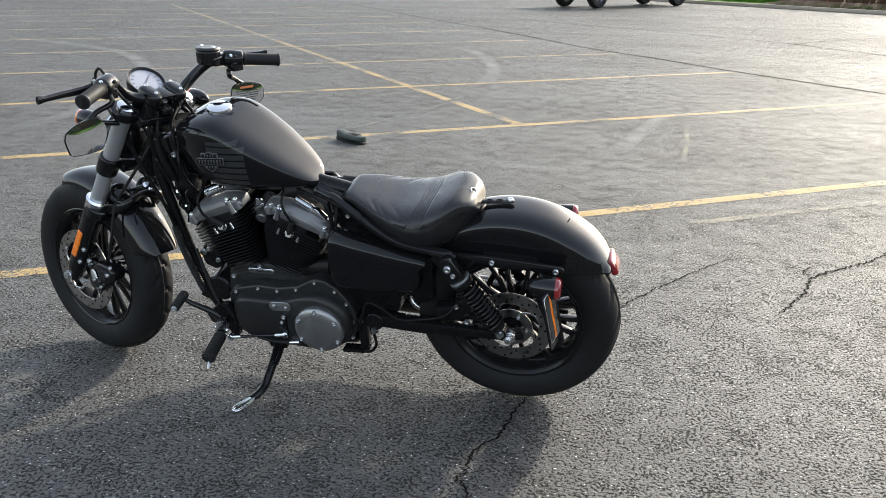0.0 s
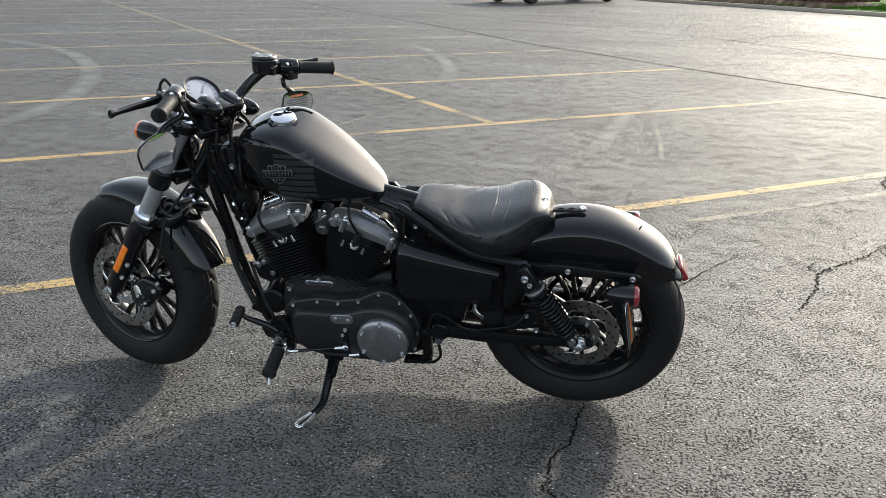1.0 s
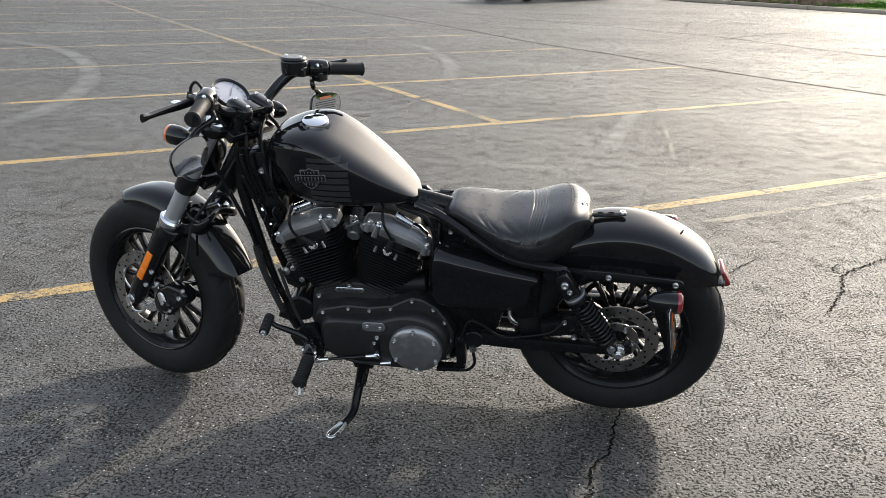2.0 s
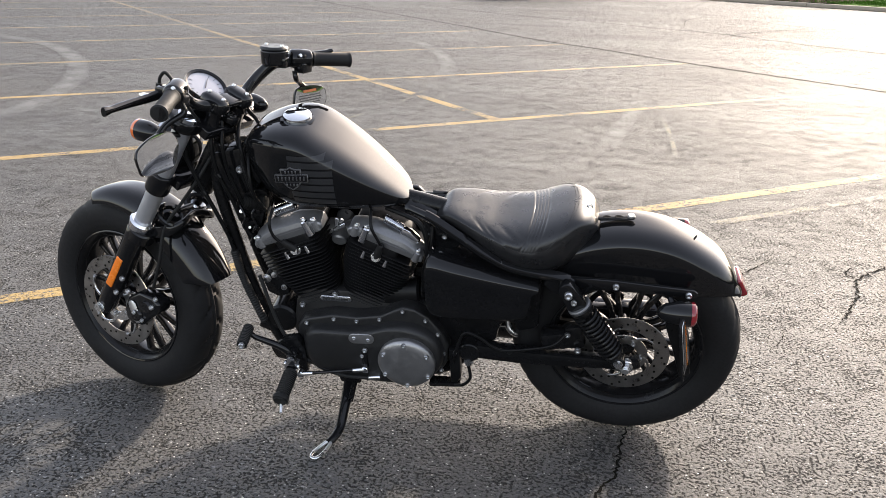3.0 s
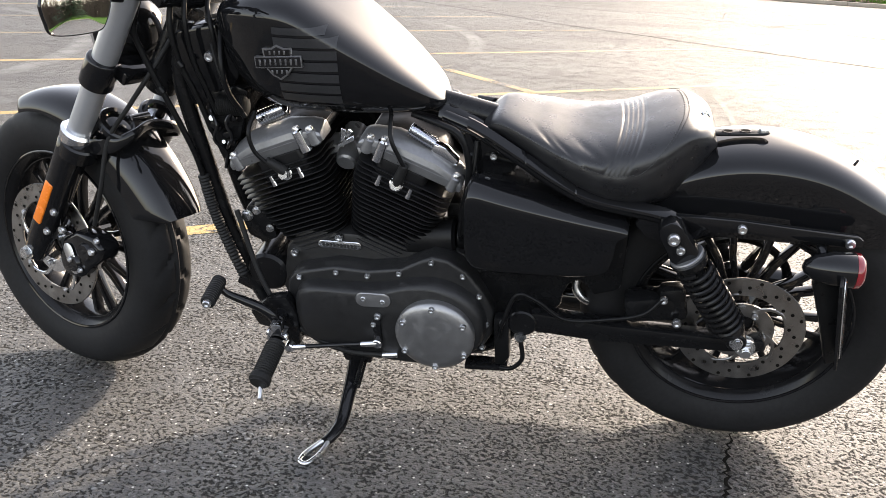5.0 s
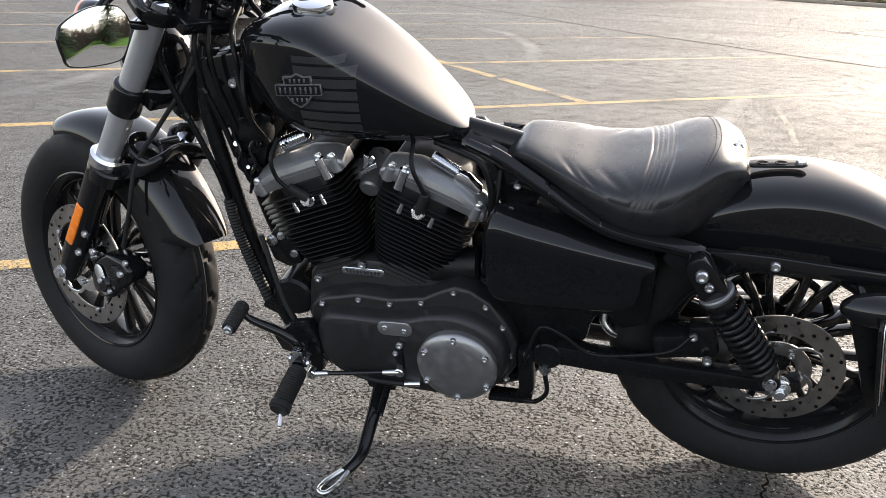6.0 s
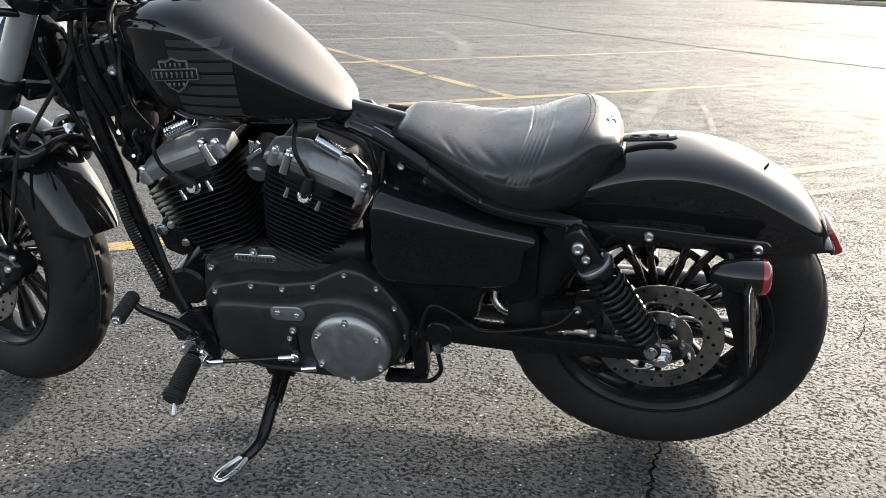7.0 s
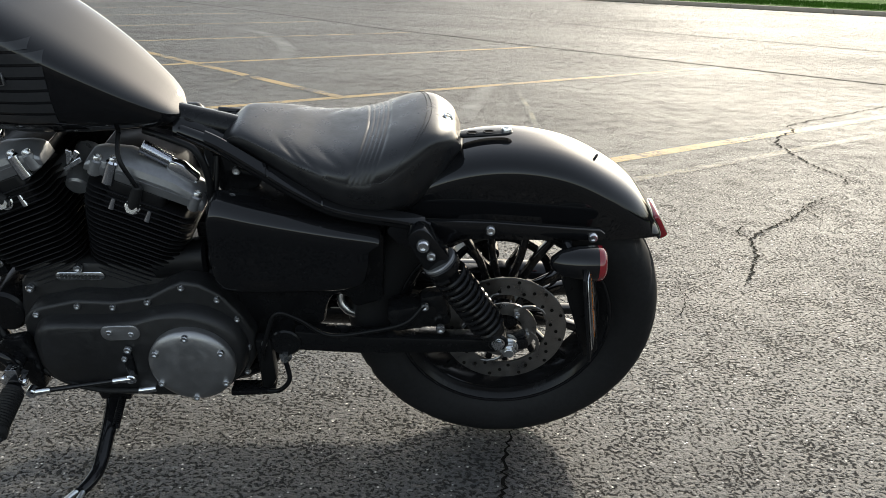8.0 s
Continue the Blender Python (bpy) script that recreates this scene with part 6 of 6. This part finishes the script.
prism(bm, [(-0.56, 0.70), (-0.49, 0.69), (-0.44, 0.665), (-0.47, 0.615), (-0.53, 0.595), (-0.56, 0.65)], -0.060, -0.020)
ease(bm, 0.008)
part("frame_gusset", bm, BLACK, bike)
bm = BM()
block(bm, (-0.185, -0.10, 0.380), (0.10, 0.055, 0.055), Matrix.Rotation(radians(-12), 4, "Y"))
block(bm, (-0.145, -0.105, 0.395), (0.05, 0.04, 0.075), Matrix.Rotation(radians(-12), 4, "Y"))
ease(bm, 0.012)
rcal = part("rear_caliper", bm, CHASSIS, bike, "black rear brake caliper")
bolt(rcal, (-0.165, -0.132, 0.415), LEFT, 0.008)
bolt(rcal, (-0.135, -0.132, 0.365), LEFT, 0.009)

# badge on the tank: a plain outlined shield with a bar across it
BADGE = Matrix.Translation((-0.877, -0.138, 0.842)) @ Matrix.Rotation(radians(90), 4, "X") @ Matrix.Rotation(radians(4), 4, "Z") @ Matrix.Rotation(radians(-6), 4, "X")


def badge_piece(name, outline, z0, z1, mat):
    bm = BM()
    a = [bm.verts.new((x, y, z0)) for x, y in outline]
    b = [bm.verts.new((x, y, z1)) for x, y in outline]
    bm.faces.new(a)
    bm.faces.new(list(reversed(b)))
    for i in range(len(outline)):
        j = (i + 1) % len(outline)
        bm.faces.new((a[j], a[i], b[i], b[j]))
    ease(bm, 0.0006, 1)
    return part(name, bm, mat, tank, "", BADGE)


SHIELD = [(0, 0.031), (0.012, 0.025), (0.028, 0.025), (0.027, 0.010), (0.024, -0.012), (0.014, -0.024), (0, -0.032), (-0.014, -0.024), (-0.024, -0.012), (-0.027, 0.010), (-0.028, 0.025), (-0.012, 0.025)]
badge_piece("badge", SHIELD, -0.006, 0.0015, PEWTER)
badge_piece("badge_field", [(x * 0.88, y * 0.88) for x, y in SHIELD], 0.001, 0.0022, BLACK)
badge_piece("badge_bar", [(-0.044, -0.010), (0.044, -0.010), (0.044, 0.011), (-0.044, 0.011)], -0.006, 0.0030, PEWTER)
badge_piece("badge_bar_field", [(-0.042, -0.008), (0.042, -0.008), (0.042, 0.009), (-0.042, 0.009)], 0.0028, 0.0036, BLACK)
for k in range(8):
    x = -0.034 + 0.0097 * k
    badge_piece("badge_mark", [(x - 0.0018, -0.005), (x + 0.0018, -0.005), (x + 0.0018, 0.006), (x - 0.0018, 0.006)], 0.0034, 0.0043, PEWTER)
for k in range(4):
    x = -0.0135 + 0.009 * k
    badge_piece("badge_mark", [(x - 0.0018, 0.0135), (x + 0.0018, 0.0135), (x + 0.0018, 0.0205), (x - 0.0018, 0.0205)], 0.002, 0.0032, PEWTER)
    badge_piece("badge_mark", [(x - 0.0018, -0.020), (x + 0.0018, -0.020), (x + 0.0018, -0.0135), (x - 0.0018, -0.0135)], 0.002, 0.0032, PEWTER)

# ---- a dropped shoe lying flat on the asphalt ----
def shoe_rows(z0, z1, grow, n=19):
    rows = []
    for k in range(n):
        u = k / (n - 1)
        w = (0.042 + 0.010 * math.sin(u * 3.0) + grow) * min(1.0, 0.45 + 5 * u, 0.45 + 5 * (1 - u))
        top = z1 + 0.016 * math.exp(-((u - 0.12) / 0.16) ** 2) - 0.012 * u
        rows.append([(-0.150 - grow + (0.300 + 2 * grow) * u, w * math.copysign(abs(math.cos(t)) ** 0.6, math.cos(t)), z0 + (top - z0) * (0.5 + 0.5 * math.copysign(abs(math.sin(t)) ** 0.6, math.sin(t)))) for t in [2 * math.pi * q / 20 for q in range(20)]])
    return rows


shoe = thing("shoe", loft(BM(), shoe_rows(0.014, 0.068, 0.0)), SHOE, "flat dark green shoe lying alone on asphalt", "shoe", angle=60)
shoe.matrix_world = Matrix.Translation((-2.18, 3.60, 0.004)) @ Matrix.Rotation(radians(-24), 4, "Z")
part("sole", loft(BM(), shoe_rows(0.0, 0.018, 0.004)), GRIP, shoe, "black rubber sole", angle=60)
for x in (-0.03, 0.005, 0.04, 0.075):
    bm = BM()
    sweep(bm, [Vector((x, 0.030 * math.cos(math.pi * q / 8), 0.058 + 0.006 * math.sin(math.pi * q / 8))) for q in range(9)], 0.004, 8)
    part("lace", bm, GRIP, shoe)

# ---- parked vehicles ----
CARPAINT = material("dark_car_paint", (0.03, 0.032, 0.035), 0.25, coat=1.0, grain=100, vary=0.1)
GLASS = material("dark_window", (0.01, 0.012, 0.014), 0.05, grain=40, vary=0.1)
ALLOY = material("alloy_wheel", (0.20, 0.20, 0.21), 0.35, metal=0.9, grain=80, vary=0.1)


def vehicle(label):
    """A tall four-wheeled pickup on coarse tyres."""
    root = new("pickup_truck")
    tagged(root, label, "pickup truck", "parked vehicles")
    bm = BM()
    prism(bm, [(-2.85, 0.62), (-2.85, 1.05), (-1.3, 1.12), (-0.75, 1.72), (0.75, 1.76), (0.85, 1.15), (2.85, 1.15), (2.85, 0.62), (2.2, 0.55), (-2.2, 0.55)], -0.86, 0.86)
    ease(bm, 0.07, 3)
    body = part("body", bm, CARPAINT, root)
    for side in (-1, 1):
        bm = BM()
        prism(bm, [(-1.12, 1.16), (-0.68, 1.64), (0.66, 1.67), (0.72, 1.18)], side * 0.855, side * 0.866)
        part("window", bm, GLASS, body)
    for x in (-2.90, 2.90):
        bm = BM()
        block(bm, (x, 0, 0.62), (0.16, 1.7, 0.20))
        ease(bm, 0.03)
        part("bumper", bm, CHASSIS, root)
    bm = BM()
    block(bm, (0, 0, 0.50), (4.4, 0.9, 0.16))
    ease(bm, 0.03)
    part("underbody", bm, CHASSIS, root)
    for x in (-1.97, 1.97):
        for side in (-1, 1):
            bm = BM()
            rows = [(0.24, -0.12), (0.34, -0.135), (0.375, -0.115), (0.39, -0.06), (0.39, 0.06), (0.375, 0.115), (0.34, 0.135), (0.24, 0.12)]
            lathe(bm, rows, 56, loop=True)
            for v in bm.verts:
                r = math.hypot(v.co.x, v.co.z)
                if r > 0.37 and int(math.atan2(v.co.z, v.co.x) / (2 * math.pi) * 56 + 28) % 2:
                    v.co.x *= 0.965
                    v.co.z *= 0.965
            wh = part("wheel", bm, RUBBER, root, "coarse black tyre", Matrix.Translation((x, side * 0.765, 0.388)))
            bm = BM()
            lathe(bm, [(0, 0.02 * side), (0.06, 0.05 * side), (0.10, 0.045 * side), (0.20, 0.03 * side), (0.245, 0.08 * side), (0.245, -0.08 * side), (0, -0.08 * side)], 32)
            part("rim", bm, ALLOY, wh)
            for k in range(6):
                bm = BM()
                prism(bm, [(0.05, -0.03), (0.235, -0.022), (0.235, 0.022), (0.05, 0.03)], side * 0.035, side * 0.075)
                ease(bm, 0.006, 1)
                part("rim_spoke", bm, ALLOY, wh, "", Matrix.Rotation(2 * math.pi * k / 6, 4, "Y"))
    return root


truck = vehicle("dark pickup truck parked on coarse black tyres")
truck.matrix_world = pose(-3.02, 28.66, 0, 0, 0, 53.5)
copy_thing(truck, pose(-26.0, 28.6, 0, 0, 0, 25))

# ---- evergreens and bare thicket on the lawn, as the mirrors show them ----
def fir(at, height, seed):
    rnd = random.Random(seed)
    root = new("fir_tree")
    root.matrix_world = Matrix.Translation(at)
    tagged(root, "dark green fir tree standing on the lawn", "tree", "firs on the lawn")
    part("trunk", sweep(BM(), [(0, 0, 0), (0.02, 0, height * 0.5), (0, 0.02, height)], [0.16, 0.09, 0.015], 10), BARK, root)
    verts, faces = [], []
    tiers = 26
    for k in range(tiers):
        u = k / tiers
        z = 0.35 + (height - 0.4) * u
        reach = height * 0.30 * (1 - u) ** 0.85 + 0.12
        for b in range(int(12 + 10 * (1 - u))):
            a = rnd.uniform(0, 6.283)
            r = reach * rnd.uniform(0.72, 1.12)
            for s in range(7):
                f = 0.25 + 0.75 * s / 6
                px, py, pz = r * f * math.cos(a), r * f * math.sin(a), z - 0.25 * r * f + rnd.uniform(-0.06, 0.06)
                for side in (-1, 1, 0):
                    i = len(verts)
                    t = a + side * 0.9 + rnd.uniform(-0.3, 0.3)
                    l, w = 0.20 + 0.16 * (1 - f) + 0.1 * rnd.random(), 0.06
                    verts += [(px - w * math.sin(t), py + w * math.cos(t), pz), (px + w * math.sin(t), py - w * math.cos(t), pz), (px + l * math.cos(t), py + l * math.sin(t), pz - 0.07)]
                    faces.append((i, i + 1, i + 2))
    me = bpy.data.meshes.new("crown")
    me.from_pydata(verts, [], faces)
    me.materials.append(NEEDLES)
    ob = new("crown", me)
    ob.parent = root
    return root


for k, (x, y, h) in enumerate([(29.2, 5.0, 6.6), (28.4, 9.9, 6.4), (33.5, -3.0, 7.4), (24.5, 17.5, 6.2), (38.0, 6.5, 7.6), (37.0, -10.5, 7.0), (44.0, -19.0, 7.5)]):
    fir((x, y, 0.16), h, 20 + k)
rnd = random.Random(77)
verts, faces = [], []
for _ in range(7000):
    turn, away = radians(rnd.uniform(-32, 56)), rnd.uniform(44, 60)
    p = Vector((away * math.cos(turn), away * math.sin(turn), 0))
    h = rnd.uniform(1.5, 5.6)
    i = len(verts)
    ox, oy = rnd.uniform(-0.8, 0.8), rnd.uniform(-0.8, 0.8)
    verts += [(p.x, p.y - 0.07, 0.1), (p.x, p.y + 0.07, 0.1), (p.x + ox, p.y + oy, h)]
    faces.append((i, i + 1, i + 2))
    for _ in range(4):
        u = rnd.uniform(0.3, 0.9)
        i = len(verts)
        bx, by, bz = p.x + ox * u, p.y + oy * u, 0.1 + (h - 0.1) * u
        verts += [(bx, by, bz), (bx, by, bz + 0.06), (bx + rnd.uniform(-0.9, 0.9), by + rnd.uniform(-0.9, 0.9), bz + rnd.uniform(0.2, 0.9))]
        faces.append((i, i + 1, i + 2))
me = bpy.data.meshes.new("thicket")
me.from_pydata(verts, [], faces)
me.materials.append(BARK)
tagged(new("thicket", me), "bare brown thicket behind the lawn", "bushes", kind="stuff")

# clutch cable adjuster on the left perch
bm = BM()
rod(bm, (-1.106, -0.20, 1.012), (-1.102, -0.20, 1.048), 0.0085, 0.0085, 18, 0.001)
rod(bm, (-1.104, -0.20, 1.030), (-1.103, -0.20, 1.036), 0.0105, 0.0105, 18, 0.001)
part("cable_adjuster", bm, GRIP, bar, "black clutch cable adjuster")
part("clutch_loop", sweep(BM(), spline([(-1.102, -0.20, 1.046), (-1.098, -0.20, 1.062), (-1.083, -0.198, 1.075), (-1.072, -0.19, 1.060), (-1.066, -0.175, 1.03), (-1.075, -0.14, 0.985), (-1.10, -0.08, 0.93)], 9), 0.0042, 10), GRIP, bar, "looped black cable")
bm = BM()
block(bm, (-1.150, -0.202, 1.008), (0.030, 0.020, 0.018))
ease(bm, 0.004)
part("perch_clamp", bm, STEEL, bar, "bright clamp block")

# lettering bars under the tank's stripes
for k in range(11):
    if k != 5:
        x = -0.878 + 0.0092 * k
        tank_patch("letter_bar", x, x + 0.0062, 0.7475, 0.7545, BLACK, 0.0019)

# coil and fittings in the steering head's shadow
bm = BM()
pts, rad = [], []
for k in range(27):
    pts.append(Vector((-1.048, -0.055, 0.714)).lerp(Vector((-0.990, -0.055, 0.718)), k / 26))
    rad.append(0.021 if k % 2 else 0.018)
sweep(bm, pts, rad, 24)
part("horn_body", bm, GRIP, bike, "ribbed black coil housing below the tank")
bm = BM()
prism(bm, [(-1.075, 0.735), (-1.01, 0.755), (-0.985, 0.745), (-1.00, 0.690), (-1.03, 0.600), (-1.045, 0.570), (-1.066, 0.60), (-1.090, 0.67)], -0.050, 0.045)
ease(bm, 0.008)
bracket_c = part("coil_bracket", bm, CHASSIS, bike, "black bracket between frame and engine")
for x, z, turn, w in ((-1.058, 0.672, 30, 0.024), (-1.040, 0.655, -15, 0.020), (-1.049, 0.625, 55, 0.022), (-1.030, 0.640, 10, 0.018), (-1.042, 0.596, 20, 0.018), (-1.022, 0.690, -30, 0.020)):
    bm = BM()
    block(bm, (x, -0.058, z), (w, 0.018, 0.013), Matrix.Rotation(radians(turn), 4, "Y"))
    ease(bm, 0.003, 2)
    part("wiring_connector", bm, BLACK, bracket_c, "black wiring connector")
for pts in ([(-1.066, -0.060, 0.705), (-1.050, -0.075, 0.680), (-1.058, -0.078, 0.650), (-1.040, -0.072, 0.620), (-1.048, -0.070, 0.585)], [(-1.010, -0.060, 0.715), (-1.028, -0.076, 0.690), (-1.020, -0.080, 0.660), (-1.036, -0.074, 0.632)]):
    part("connector_lead", sweep(BM(), spline(pts, 8), 0.0034, 8), BLACK, bracket_c)
for x, z, r in ((-1.063, 0.690, 0.006), (-1.046, 0.640, 0.004), (-1.036, 0.606, 0.004)):
    bolt(bracket_c, (x, -0.064, z), (0.3, -1, 0.5), r)
bm = BM()
prism(bm, [(-1.030, 0.470), (-1.012, 0.505), (-0.985, 0.508), (-0.962, 0.470), (-0.955, 0.430), (-0.985, 0.415), (-1.02, 0.43)], -0.075, 0.05)
ease(bm, 0.007)
mount = part("engine_mount", bm, CHASSIS, bike, "black front engine mount with bright bolts")
for x, z, r in ((-1.014, 0.482, 0.010), (-0.992, 0.495, 0.007), (-0.968, 0.455, 0.007)):
    bolt(mount, (x, -0.077, z), LEFT, r, me=HEX_ME, name="nut")

# cables and clamps round the steering head
for pts, r in (
    ([(-1.115, -0.035, 0.93), (-1.118, -0.060, 0.87), (-1.108, -0.066, 0.80), (-1.085, -0.064, 0.73), (-1.070, -0.060, 0.66)], 0.0058),
    ([(-1.090, -0.030, 0.94), (-1.085, -0.062, 0.88), (-1.078, -0.068, 0.81), (-1.062, -0.066, 0.75), (-1.050, -0.062, 0.70)], 0.0050),
    ([(-1.165, -0.05, 0.94), (-1.187, -0.07, 0.87), (-1.181, -0.07, 0.82), (-1.149, -0.070, 0.726), (-1.13, -0.070, 0.673), (-1.111, -0.070, 0.613), (-1.100, -0.070, 0.556)], 0.0062),
    ([(-1.06, 0.03, 0.93), (-1.05, -0.03, 0.905), (-1.035, -0.060, 0.87), (-1.028, -0.064, 0.80), (-1.02, -0.060, 0.74)], 0.0050),
):
    part("cable", sweep(BM(), spline(pts, 9), r, 10), CABLE, bike, "thin black cable")
for x, z in ((-1.156, 0.745), (-1.106, 0.80)):
    bm = BM()
    rod(bm, (x - 0.004, -0.072, z + 0.006), (x + 0.004, -0.072, z - 0.006), 0.0085, 0.0085, 14, 0.001)
    part("cable_clamp", bm, CHASSIS, frame_part, "black cable clamp")

# added closing panel beyond the rocker covers, keeps sun out under the tank
bm = BM()
prism(bm, [(-1.03, 0.715), (-0.60, 0.715), (-0.575, 0.69), (-0.585, 0.60), (-0.66, 0.575), (-0.80, 0.60), (-0.93, 0.575), (-1.03, 0.62)], 0.082, 0.100)
ease(bm, 0.005)
part("gap_panel", bm, CHASSIS, bike, "added black panel closing the gap under the fuel tank")

# air cleaner on the far side of the engine
bm = BM()
rod(bm, (-0.80, 0.085, 0.60), (-0.80, 0.165, 0.60), 0.092, 0.088, 48, 0.012)
part("air_cleaner", bm, CHASSIS, bike, "round black air cleaner cover")

# glossy bridge between tank and seat with two oval holes
bm = BM()
rings = []
for k in range(9):
    u = k / 8
    x, top, w = -0.612 + 0.092 * u, 0.742 - 0.034 * u + 0.004 * math.sin(math.pi * u), 0.046 + 0.012 * u
    arch = [(w * math.sin(t), top - 0.036 * (1 - math.cos(t)) ** 1.1) for t in [math.pi / 2 * (q / 9 - 1) for q in range(19)]]
    rings.append([(x, y, z) for y, z in arch] + [(x, y * 0.94, z - 0.004) for y, z in reversed(arch)])
loft(bm, rings)
bridge = part("seat_bridge", bm, BLACK, bike, "gloss black bridge piece between tank and seat", angle=60)
for x, y in ((-0.585, -0.020), (-0.553, -0.021), (-0.585, 0.020), (-0.553, 0.021)):
    u = (x + 0.612) / 0.092
    w = 0.046 + 0.012 * u
    t = math.asin(y / w)
    z = 0.742 - 0.034 * u + 0.004 * math.sin(math.pi * u) - 0.036 * (1 - math.cos(t)) ** 1.1
    m = Matrix.Translation((x, y, z + 0.0004)) @ Matrix.Rotation(radians(20), 4, "Y") @ Matrix.Rotation(-math.copysign(radians(20), y), 4, "X")
    bm = BM()
    pts = [(0.0105 * math.cos(a), 0.0065 * math.sin(a), 0) for a in [2 * math.pi * q / 20 for q in range(21)]]
    sweep(bm, [Vector(p) for p in pts], 0.0012, 6)
    part("hole_rim", bm, BLACK, bridge, "", m)
    # no opening is cut: a dark oval gives the shade inside
    bm = BM()
    prism(bm, [(0.0100 * math.cos(2 * math.pi * q / 20), 0.0060 * math.sin(2 * math.pi * q / 20)) for q in range(20)], -0.0004, 0.0008)
    bmesh.ops.rotate(bm, verts=bm.verts, matrix=Matrix.Rotation(radians(90), 3, "X"))
    part("hole_shade", bm, CRACK, bridge, "", m)
